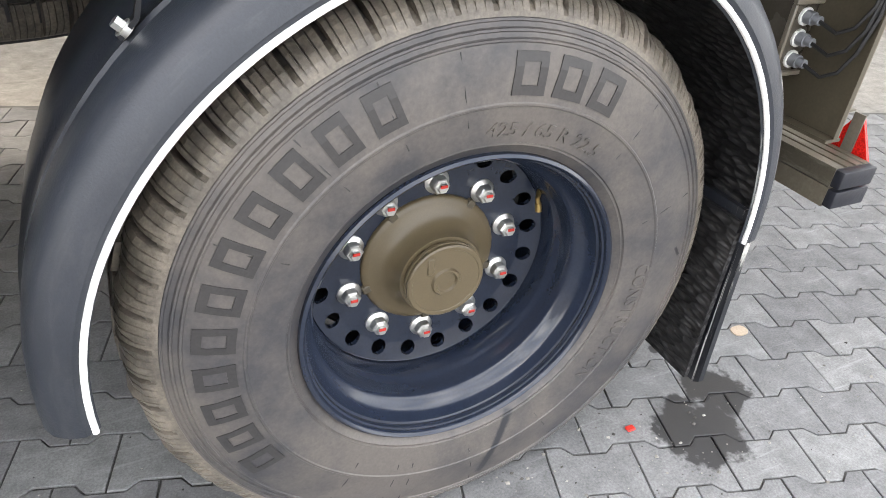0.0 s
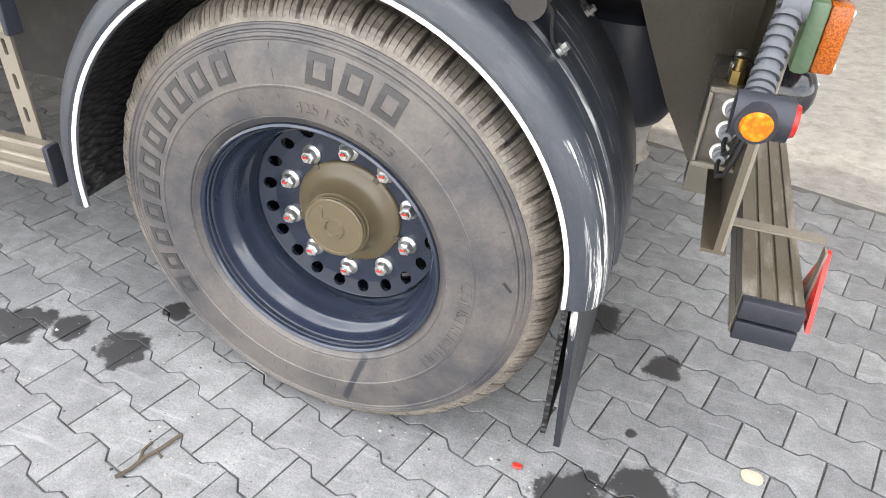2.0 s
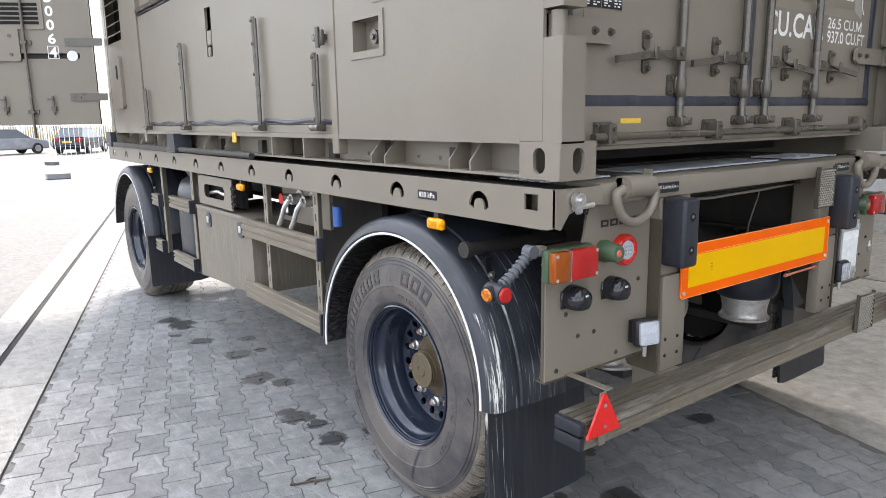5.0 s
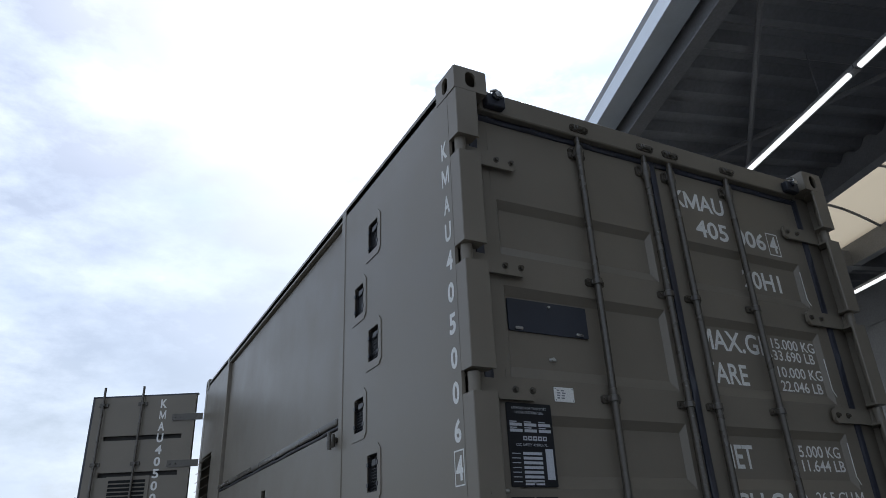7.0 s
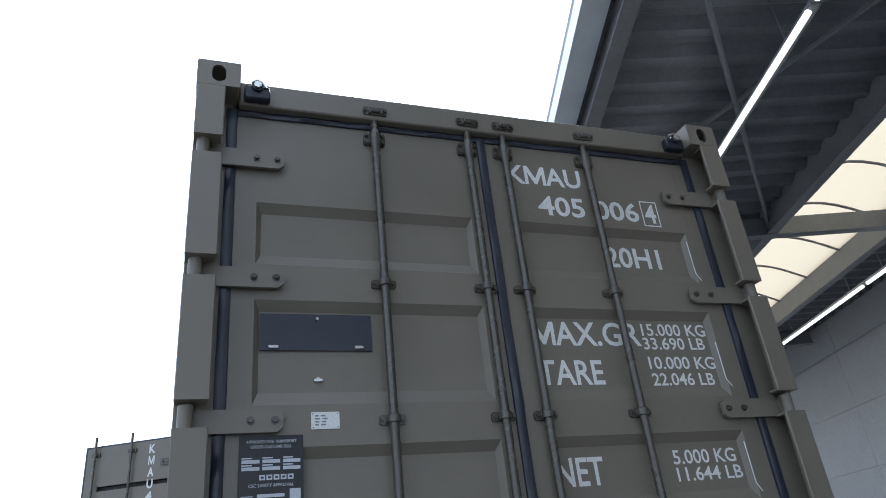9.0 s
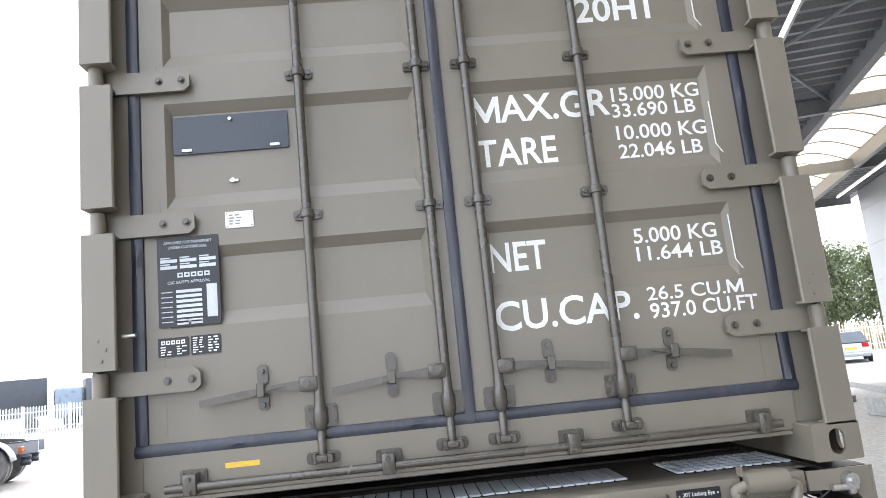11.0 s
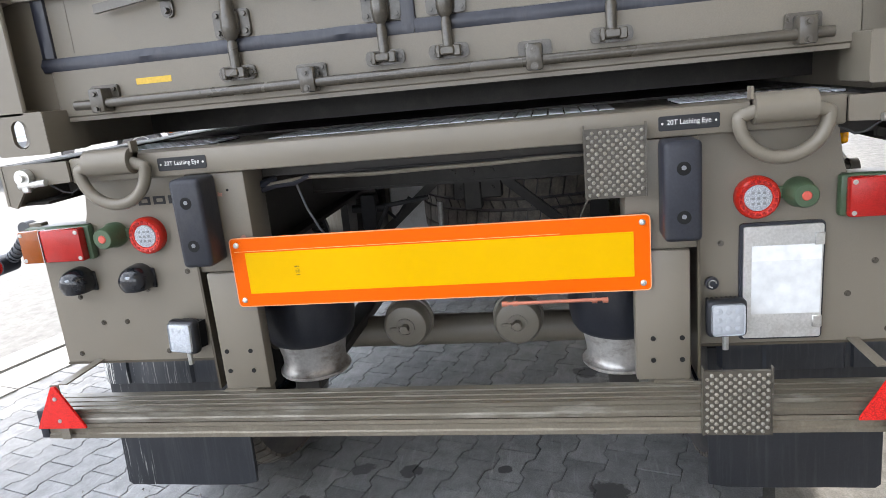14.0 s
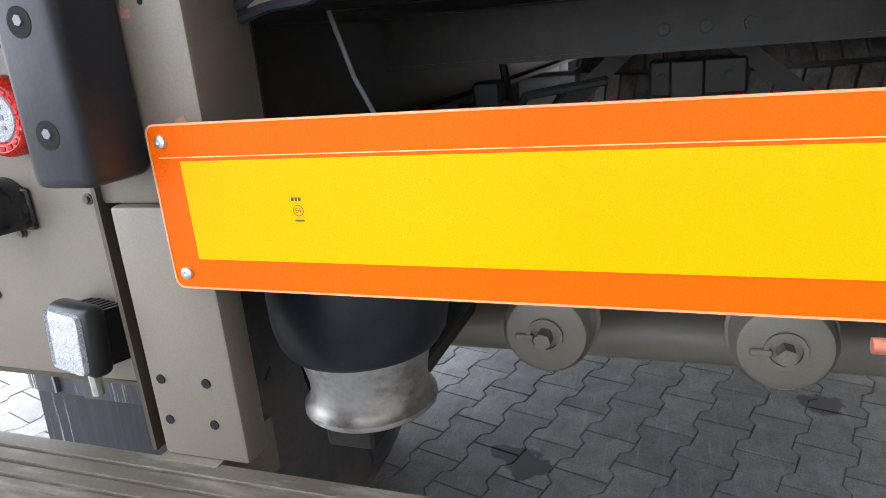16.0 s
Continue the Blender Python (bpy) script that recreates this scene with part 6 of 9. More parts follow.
for k in range(6):
    lathe(ch, [(0.012, -0.004), (0.017, 0.0), (0.012, 0.004), (0.007, 0.0)], (-2.80 + 0.004 * (k % 2), 0.0 + 0.005 * (k % 2), 1.09 + 0.024 * k), "x" if k % 2 else "y", 10, True)
part("chain", ch, DARK, trailer)


def side_guard(x0, x1, z0, z1, cap=True):
    bm = B()
    pts = [(-0.004, z0), (-0.014, z0 + 0.006), (-0.014, z0 + 0.030), (-0.006, z0 + 0.036), (-0.006, z0 + 0.044), (-0.016, z0 + 0.050), (-0.016, z1 - 0.040), (-0.006, z1 - 0.034), (-0.006, z1 - 0.026), (-0.014, z1 - 0.020), (-0.014, z1 - 0.005), (-0.004, z1), (0.022, z1), (0.022, z0)]
    v0 = [bm.verts.new((x0, a, b_)) for a, b_ in pts]
    v1 = [bm.verts.new((x1, a, b_)) for a, b_ in pts]
    bm.faces.new(v0)
    bm.faces.new(v1[::-1])
    for k in range(len(pts)):
        bm.faces.new((v0[k], v0[(k + 1) % len(pts)], v1[(k + 1) % len(pts)], v1[k]))
    g = part("side_guard", bm, OLIVE_RAIL, trailer, "ribbed olive aluminium side guard rail", 20)
    if cap:
        part("end_cap", box(B(), x1, x1 + 0.016, -0.017, 0.026, z0 - 0.002, z1 + 0.002, 0.003), RUBBER, g)
    return g


side_guard(-2.64, -1.628, 0.932, 1.045)
side_guard(-2.64, -1.628, 0.548, 0.655)
side_guard(-4.20, -3.68, 0.965, 1.06)
side_guard(-4.20, -3.68, 0.525, 0.62)
side_guard(-4.72, -4.52, 0.94, 1.04)
side_guard(-4.72, -4.52, 0.55, 0.65)
for x, z0 in ((-2.33, 0.55), (-1.69, 0.55), (-3.70, 0.53), (-4.50, 0.55)):
    bm = B()
    plate(bm, rect(x - 0.026, x + 0.026, z0, 1.275), [rounded(x - 0.006, x + 0.006, z0 + 0.06 + 0.085 * k, z0 + 0.10 + 0.085 * k, 0.005, 3) for k in range(8)], "y", 0.024, 0.030)
    box(bm, x - 0.026, x - 0.020, 0.03, 0.07, z0, 1.275)
    part("guard_upright", bm, OLIVE, trailer, "slotted olive upright", 0)
bm = B()
box(bm, -2.30, -1.72, 0.12, 0.14, 1.06, 1.27)
vp = part("valve_panel", bm, OLIVE, trailer, "olive panel with lever valves and a red knob", 0)
for x in (-2.06, -1.90):
    lb = B()
    cyl(lb, (x, 0.12, 1.20), (x, 0.06, 1.20), 0.030, n=16)
    cyl(lb, (x, 0.06, 1.20), (x, 0.045, 1.20), 0.018, n=12)
    tube(lb, [(x, 0.05, 1.20), (x - 0.02, 0.03, 1.16), (x - 0.05, 0.02, 1.09), (x - 0.075, 0.015, 1.055)], 0.014, 8)
    lathe(lb, [(0.045, 0.118), (0.045, 0.112), (0.03, 0.112)], (x, 0, 1.205), "y", 16)
    part("lever_valve", lb, STEEL, vp, "shiny metal lever valve")
part("emergency_knob", cyl(B(), (-2.215, 0.12, 1.19), (-2.215, 0.07, 1.19), 0.026, 0.030, n=14), REDPAINT, vp, "red push knob")
part("valve_block", box(B(), -2.19, -2.12, 0.07, 0.12, 1.10, 1.22, 0.008), CABLE, vp)
part("label", box(B(), -2.17, -2.12, 0.066, 0.07, 1.12, 1.18), WHITE, vp, smooth=0)
part("coupling", cyl(B(), (-1.60, 0.10, 1.10), (-1.60, 0.10, 1.20), 0.025, n=12), paint("blue_coupling", (0.03, 0.10, 0.35), 0.4), vp, "blue coupling")
bm = B()
box(bm, -4.26, -3.72, 0.04, 0.46, 0.43, 1.22, 0.14, 4)
part("water_tank", bm, PLASTIC, trailer, "black rounded plastic tank")
# added dark sheet in place of the shaded interior behind the guards
bm = B()
box(bm, -2.62, -1.70, 0.42, 0.46, 0.62, 1.27)
part("inner_panel", bm, DARK, trailer, smooth=0)
# spare wheel lying flat in its cradle under the deck
spare = wheel("spare_wheel", -2.15, HALF - 0.24, 0.62, 1, trailer)
lay_flat = Matrix.Translation((-1.68, 1.45, 0.765)) @ Matrix.Rotation(radians(90), 4, "X") @ Matrix.Translation((2.15, 0.24 - HALF, -0.62))
for ob in [spare] + [c for c in spare.children] + [g for c in spare.children for g in c.children]:
    ob.data.transform(lay_flat)
# twist-lock pads and a folded ramp on the deck edge
for x in (-3.86, -5.98):
    bm = B()
    box(bm, x - 0.11, x + 0.11, -0.06, 0.10, 1.406, 1.44, 0.004)
    prism(bm, [(x - 0.10, 1.44), (x + 0.10, 1.44), (x + 0.085, 1.545), (x - 0.085, 1.545)], "y", -0.055, 0.07)
    part("corner_guide", bm, RUBBER, trailer, "black container guide block")
bm = B()
box(bm, -5.85, -3.98, -0.05, 0.0, 1.408, 1.450, 0.004)
cyl(bm, (-3.72, -0.03, 1.432), (-2.35, -0.03, 1.432), 0.018, n=10)
part("guide_bar", bm, DARK, trailer)

# ---------------------------------------------------------------- container
CZ0, CZ1, CL, CW = 1.428, 3.797, 6.058, 2.438
box20 = thing("shipping_container", "olive green twenty-foot generator container with rear doors shut", "container", (-3.03, HALF, CZ0))


def casting(x_out, y_out, z0, sx, sy):
    """Corner casting with oval holes in its end and side faces; sx, sy point outwards."""
    L, W, Hh, t = 0.178, 0.162, 0.118, 0.012
    bm = B()
    ya, yb_ = sorted((y_out, y_out - sy * W))
    xa, xb_ = sorted((x_out, x_out - sx * L))
    ym, xm, zm = (ya + yb_) / 2, (xa + xb_) / 2, z0 + Hh / 2
    plate(bm, rounded(ya + 0.001, yb_ - 0.001, z0, z0 + Hh, 0.006, 3), [rounded(ym - 0.026, ym + 0.026, zm - 0.04, zm + 0.04, 0.0255, 6)], "x", x_out, x_out - sx * t)
    plate(bm, rounded(xa + 0.002, xb_ - 0.002, z0 + 0.001, z0 + Hh - 0.001, 0.007, 3), [rounded(xm - 0.026, xm + 0.026, zm - 0.04, zm + 0.04, 0.0255, 6)], "y", y_out, y_out - sy * t)
    box(bm, xa + 0.004, xb_ - 0.004, ya + 0.004, yb_ - 0.004, z0 + Hh - t, z0 + Hh - 0.0005, 0.003)
    box(bm, xa + 0.004, xb_ - 0.004, ya + 0.004, yb_ - 0.004, z0 + 0.0005, z0 + t, 0.003)
    yi = y_out - sy * W
    box(bm, xa + 0.003, xb_ - 0.003, min(yi, yi + sy * t), max(yi, yi + sy * t), z0 + 0.003, z0 + Hh - 0.003)
    xi = x_out - sx * L
    box(bm, min(xi, xi + sx * t), max(xi, xi + sx * t), ya + 0.003, yb_ - 0.003, z0 + 0.003, z0 + Hh - 0.003)
    return part("corner_casting", bm, OLIVE, box20, "olive corner casting with oval holes", 30)


for x, sx in ((0.0, 1), (-CL, -1)):
    for y, sy in ((0.0, -1), (CW, 1)):
        casting(x, y, CZ0, sx, sy)
        casting(x, y, CZ1 - 0.118, sx, sy)

HINGE_Z = (3.414, 2.912, 2.405, 1.886)
BLOCKS = ((3.448, 3.678), (2.954, 3.368), (2.456, 2.876), (1.934, 2.370), (1.540, 1.852))
for side in (1, -1):
    def Y(h):
        return h if side > 0 else 2 * HALF - h

    def yb(bm, x0, x1, a, b_, z0, z1, bev=0.0, seg=1):
        return box(bm, x0, x1, min(Y(a), Y(b_)), max(Y(a), Y(b_)), z0, z1, bev, seg)
    pb = B()
    yb(pb, -0.176, -0.078, 0.002, 0.016, CZ0 + 0.118, CZ1 - 0.118)
    yb(pb, -0.176, -0.110, 0.016, 0.142, CZ0 + 0.118, CZ1 - 0.118)
    post = part("corner_post", pb, OLIVE, box20, "olive rear corner post with stepped hinge blocks", 0)
    for z0, z1 in BLOCKS:
        prof = [(-0.003, 0.003), (0.0, 0.006), (0.0, 0.104), (-0.004, 0.108), (-0.012, 0.108), (-0.012, 0.014), (-0.080, 0.014), (-0.080, 0.003)]
        blk = part("hinge_block", prism(B(), [(a, Y(b_)) for a, b_ in prof], "z", z0, z1), OLIVE, post, smooth=20)
        for c in (z0 + 0.001, z1 - 0.011):
            part("block_cap", prism(B(), [(-0.0125, Y(0.0145)), (-0.0125, Y(0.100)), (-0.060, Y(0.100)), (-0.106, Y(0.030)), (-0.106, Y(0.0145))], "z", c, c + 0.010), OLIVE, blk, smooth=0)
    rv = B()
    for a, z in ((0.052, 2.03), (0.075, 2.00), (0.062, 1.965)):
        cyl(rv, (0.0, Y(a), z), (0.004, Y(a), z), 0.006, n=10)
    part("rivet", rv, OLIVE, post)

# plain front frame, roof and far side
for y0, y1 in ((0.002, 0.13), (CW - 0.13, CW - 0.002)):
    part("corner_post", box(B(), -CL + 0.003, -CL + 0.13, y0, y1, CZ0 + 0.118, CZ1 - 0.118, 0.006), OLIVE, box20)
part("roof", box(B(), -CL + 0.17, -0.17, 0.02, CW - 0.02, CZ1 - 0.075, CZ1 - 0.03), OLIVE, box20, "flat olive container roof", 0)
part("far_side_wall", box(B(), -CL + 0.13, -0.176, CW - 0.05, CW - 0.012, CZ0 + 0.12, CZ1 - 0.075), OLIVE, box20, smooth=0)
part("front_wall", box(B(), -CL + 0.02, -CL + 0.06, 0.13, CW - 0.13, CZ0 + 0.05, CZ1 - 0.1), OLIVE, box20, smooth=0)
part("floor", box(B(), -CL + 0.06, -0.12, 0.43, CW - 0.09, CZ0 + 0.085, CZ0 + 0.15), DARK, box20, smooth=0)
for x in (-0.62, -1.1, -1.6, -2.5, -3.2, -4.0, -4.8, -5.6):
    part("floor_beam", box(B(), x - 0.03, x + 0.03, 0.083, CW - 0.083, CZ0 + 0.004, CZ0 + 0.085), DARK, box20, smooth=0)
for y0, y1 in ((0.006, 0.066), (CW - 0.066, CW - 0.006)):
    part("top_rail", box(B(), -CL + 0.178, -0.178, y0, y1, CZ1 - 0.098, CZ1 - 0.030, 0.006), OLIVE, box20)
part("rear_header", box(B(), -0.125, -0.070, 0.162, CW - 0.162, 3.655, 3.766, 0.006), OLIVE, box20, "olive door header")
part("front_header", box(B(), -CL + 0.02, -CL + 0.07, 0.162, CW - 0.162, 3.67, 3.766, 0.006), OLIVE, box20)
bm = B()
box(bm, -0.125, -0.104, 0.14, CW - 0.14, 1.520, 1.655, 0.004)
box(bm, -0.30, -0.104, 0.165, CW - 0.165, 1.508, 1.520)
sill = part("rear_sill", bm, OLIVE, box20, "olive door sill")
part("yellow_sticker", box(B(), -0.104, -0.1025, 0.400, 0.508, 1.594, 1.611), YELLOW_STICK, sill, "small yellow sticker", 0)
bm = B()
cyl(bm, (-0.068, 0.222, 1.552), (-0.068, 2.222, 1.552), 0.0135, n=16)
bar = part("retaining_bar", bm, OLIVE_HW, sill, "olive horizontal bar in clamps")
for y in (0.300, 0.920, 1.520, 2.160):
    cb = B()
    prism(cb, rounded(y - 0.040, y + 0.044, 1.556, 1.602, 0.008, 3), "x", -0.1035, -0.094)
    box(cb, -0.100, -0.048, y - 0.021, y + 0.022, 1.528, 1.594, 0.006, 2)
    clamp = part("bar_clamp", cb, OLIVE_HW, bar)
    for dy, z, x in ((-0.031, 1.590, -0.094), (0.034, 1.590, -0.094), (0.0, 1.578, -0.048), (0.0, 1.538, -0.048)):
        part("clamp_bolt", bolt(B(), (x, y + dy, z), "x", 0.0065, 0.009), OLIVE_HW, bar)
for y in (0.228, CW - 0.228):
    cb = B()
    box(cb, -0.070, -0.030, y - 0.050, y + 0.050, 3.662, 3.725, 0.006)
    cyl(cb, (-0.035, y, 3.715), (-0.02, y, 3.715), 0.022, n=12)
    lk = part("top_lock", cb, RUBBER, box20, "dark roof lock with bright bolt")
    sb = B()
    cyl(sb, (-0.02, y, 3.715), (-0.008, y, 3.715), 0.015, n=8)
    cyl(sb, (-0.04, y, 3.722), (-0.04, y, 3.752), 0.010, n=8)
    tube(sb, [(-0.040, y - 0.022, 3.742), (-0.026, y, 3.748), (-0.024, y + 0.020, 3.735), (-0.024, y + 0.032, 3.712)], 0.006, 8)
    part("bolt", sb, STEEL, lk)

DOOR_X, DEEP = -0.115, 0.027


def rear_door(name, y0, y1, ra, rb_, hinge_left):
    bm = B()
    z0, z1 = 1.662, 3.648
    rec = ((2.054, 2.323), (2.462, 2.840), (2.978, 3.237))

    def quad(*p):
        bm.faces.new([bm.verts.new(q) for q in p])

    def flat(a, b_, c, d):
        if b_ > a and d > c:
            quad((DOOR_X, a, c), (DOOR_X, b_, c), (DOOR_X, b_, d), (DOOR_X, a, d))
    flat(y0, ra, z0, z1)
    flat(rb_, y1, z0, z1)
    edge = z0
    for c, d in rec:
        flat(ra, rb_, edge, c)
        i0, i1, k0, k1 = ra + 0.020, rb_ - 0.020, c + 0.048, d - 0.036
        X, I = DOOR_X, DOOR_X - DEEP
        quad((X, ra, c), (X, rb_, c), (I, i1, k0), (I, i0, k0))
        quad((X, ra, d), (I, i0, k1), (I, i1, k1), (X, rb_, d))
        quad((X, ra, c), (I, i0, k0), (I, i0, k1), (X, ra, d))
        quad((X, rb_, c), (X, rb_, d), (I, i1, k1), (I, i1, k0))
        quad((I, i0, k0), (I, i1, k0), (I, i1, k1), (I, i0, k1))
        edge = d
    flat(ra, rb_, edge, z1)
    bmesh.ops.remove_doubles(bm, verts=bm.verts[:], dist=1e-5)
    box(bm, DOOR_X - 0.05, DOOR_X - 0.03, y0, y1, z0, z1)
    d = part(name, bm, OLIVE, box20, "olive pressed steel container door", 0)
    seam = B()
    a = y0 + 0.058 if hinge_left else y1 - 0.058
    for c, e in ((1.70, 2.0), (2.35, 2.49), (2.86, 2.98), (3.26, 3.60)):
        box(seam, DOOR_X - 0.0005, DOOR_X + 0.0012, a - 0.0015, a + 0.0015, c, e)
    part("weld_seam", seam, OLIVE_DIRTY, d, smooth=0)
    return d


left_door = rear_door("rear_door", 0.160, 1.190, 0.240, 1.112, True)
right_door = rear_door("rear_door", 1.212, 2.278, 1.310, 2.190, False)


def seal_strip(a0, a1, z0, z1, parent):
    """A flattened rubber lip with a soft crease."""
    bm = B()
    long_z = (z1 - z0) > (a1 - a0)
    n = 40
    rows = []
    for k in range(n + 1):
        f_ = k / n
        wob = 0.0025 * math.sin(f_ * 23 + a0 * 9) + 0.0012 * math.sin(f_ * 61 + z0)
        if long_z:
            z = z0 + (z1 - z0) * f_
            row = [(DOOR_X - 0.006, a0, z), (DOOR_X + 0.010, a0 + 0.002 + wob * 0.4, z), (DOOR_X + 0.016 + wob, (a0 + a1) / 2, z), (DOOR_X + 0.009, a1 - 0.002 + wob * 0.4, z), (DOOR_X - 0.006, a1, z)]
        else:
            y = a0 + (a1 - a0) * f_
            row = [(DOOR_X - 0.006, y, z0), (DOOR_X + 0.010, y, z0 + 0.002 + wob * 0.4), (DOOR_X + 0.016 + wob, y, (z0 + z1) / 2), (DOOR_X + 0.009, y, z1 - 0.002 + wob * 0.4), (DOOR_X - 0.006, y, z1)]
        rows.append([bm.verts.new(p) for p in row])
    for r0, r1 in zip(rows, rows[1:]):
        for j in range(4):
            bm.faces.new((r0[j], r0[j + 1], r1[j + 1], r1[j]))
    return part("door_seal", bm, SEAL, parent, "dark blue-black rubber door seal", 50)


seal_strip(0.118, 0.160, 1.689, 3.655, left_door)
seal_strip(1.179, 1.220, 1.664, 3.645, right_door)
seal_strip(2.278, 2.320, 1.689, 3.655, right_door)
seal_strip(0.118, 1.213, 1.648, 1.690, left_door)
seal_strip(1.215, 2.320, 1.648, 1.690, right_door)
seal_strip(0.158, 1.210, 3.625, 3.655, left_door)
seal_strip(1.218, 2.281, 3.625, 3.655, right_door)

for door, hl in ((left_door, True), (right_door, False)):
    for z in HINGE_Z:
        hb = B()

        def Y(h, hl=hl):
            return h if hl else 2 * HALF - h
        pts = [(Y(0.030), z - 0.038), (Y(0.318), z - 0.038), (Y(0.338), z - 0.022), (Y(0.338), z + 0.022), (Y(0.318), z + 0.038), (Y(0.030), z + 0.038)]
        prism(hb, pts, "x", -0.098, -0.084)
        cyl(hb, (-0.048, Y(0.038), z - 0.042), (-0.048, Y(0.038), z + 0.042), 0.024, n=18)
        box(hb, -0.098, -0.050, min(Y(0.030), Y(0.05)), max(Y(0.030), Y(0.05)), z - 0.037, z + 0.037)
        hg = part("hinge", hb, OLIVE, door, "flat olive strap hinge with bolts", 25)
        for a in (0.235, 0.312):
            part("hinge_bolt", bolt(B(), (-0.084, Y(a), z), "x", 0.0095, 0.014), OLIVE_HW, hg)

RODS = ((0.712, left_door, -1, 0.531), (1.130, left_door, -1, 0.952), (1.301, right_door, 1, 1.480), (1.714, right_door, 1, 1.899))
for y, door, way, keep in RODS:
    rb = B()
    lathe(rb, [(0.0, 1.585), (0.0135, 1.585), (0.0145, 1.668), (0.0120, 1.676), (0.0120, 1.682), (0.0195, 1.690), (0.0225, 1.712), (0.0225, 1.744), (0.0185, 1.760), (0.0170, 1.778),
               (0.0160, 1.83), (0.0160, 3.53), (0.0225, 3.545), (0.0225, 3.600), (0.0150, 3.612), (0.0140, 3.702), (0.0, 3.702)], (-0.088, y, 0), "z", 20)
    rod = part("lock_rod", rb, OLIVE_HW, door, "olive vertical locking rod")
    for z, w, h, four in ((1.728, 0.052, 0.036, True), (2.401, 0.048, 0.017, False), (2.911, 0.048, 0.017, False), (3.575, 0.046, 0.028, True)):
        bb = B()
        prism(bb, rounded(y - w, y + w, z - h, z + h, 0.010, 3), "x", DOOR_X - 0.002, DOOR_X + 0.012)
        lathe(bb, [(0.020, z - 0.014), (0.023, z - 0.012), (0.023, z + 0.012), (0.020, z + 0.014), (0.0166, z + 0.014), (0.0166, z - 0.014)], (-0.088, y, 0), "z", 16, True)
        box(bb, DOOR_X + 0.010, -0.090, y - 0.024, y + 0.024, z - h * 0.8, z + h * 0.8, 0.004)
        for sy in (-1, 1):
            for sz in ((-0.62, 0.62) if four else (0,)):
                bolt(bb, (DOOR_X + 0.012, y + sy * (w - 0.012), z + sz * h), "x", 0.0078, 0.010)
        part("rod_bracket", bb, OLIVE_HW, rod)
    for z, s in ((1.597, 1), (3.694, -1)):
        kb = B()
        prism(kb, rounded(y - 0.052, y + 0.052, z - 0.019, z + 0.019, 0.012, 3), "x", -0.104 if s > 0 else -0.074, -0.092 if s > 0 else -0.062)
        box(kb, -0.100, -0.055, y - 0.030, y - 0.017, z - 0.016, z + 0.016, 0.003)
        box(kb, -0.100, -0.055, y + 0.014, y + 0.036, z - 0.014, z + 0.014, 0.003)
        box(kb, -0.082, -0.050, y - 0.018, y + 0.020, z - 0.010, z + 0.012, 0.004)
        for sy in (-1, 1):
            bolt(kb, (-0.092 if s > 0 else -0.062, y + sy * 0.042, z), "x", 0.0075, 0.009)
        part("cam_keeper", kb, OLIVE_HW, rod)
    # swing handle with its catch
    zc = 1.832 if way < 0 else 1.826
    tip = keep + way * 0.195
    hb = B()
    box(hb, -0.094, -0.066, min(y, y + way * 0.058), max(y, y + way * 0.058), zc - 0.022, zc + 0.026, 0.006, 2)
    prism(hb, [(y + way * 0.05, zc + 0.016), (keep - way * 0.01, zc + 0.006), (keep + way * 0.045, zc + 0.000), (keep + way * 0.045, zc - 0.005), (keep - way * 0.01, zc - 0.010), (y + way * 0.05, zc - 0.016)], "x", -0.092, -0.084)
    hd = part("handle", hb, OLIVE_HW, rod, "olive swing handle")
    gb = B()
    prism(gb, [(keep - way * 0.075, zc + 0.003), (keep + way * 0.050, zc + 0.000), (tip, zc - 0.018), (tip, zc - 0.042), (keep + way * 0.050, zc - 0.024), (keep - way * 0.02, zc - 0.009)], "x", -0.082, -0.068)
    part("grip", gb, OLIVE_HW, rod, smooth=20)
    for c0, c1, cb in ((zc + 0.012, zc + 0.078, zc + 0.056), (zc - 0.070, zc - 0.014, zc - 0.052)):
        kb = B()
        prism(kb, rounded(keep - 0.0175, keep + 0.0175, c0, c1, 0.016, 4), "x", DOOR_X + 0.0005, DOOR_X + 0.010)
        bolt(kb, (DOOR_X + 0.010, keep, cb), "x", 0.0095, 0.016)
        part("catch_plate", kb, OLIVE_HW, rod)
    kb = B()
    box(kb, DOOR_X + 0.001, -0.064, keep - 0.013, keep + 0.013, zc - 0.026, zc - 0.018, 0.002)
    box(kb, -0.066, -0.058, keep - 0.013, keep + 0.013, zc - 0.026, zc + 0.020, 0.003)
    part("handle_catch", kb, OLIVE_HW, rod)
    part("handle_bolt", bolt(B(), (-0.066, y + way * 0.032, zc + 0.003), "x", 0.010, 0.008), OLIVE_HW, rod)

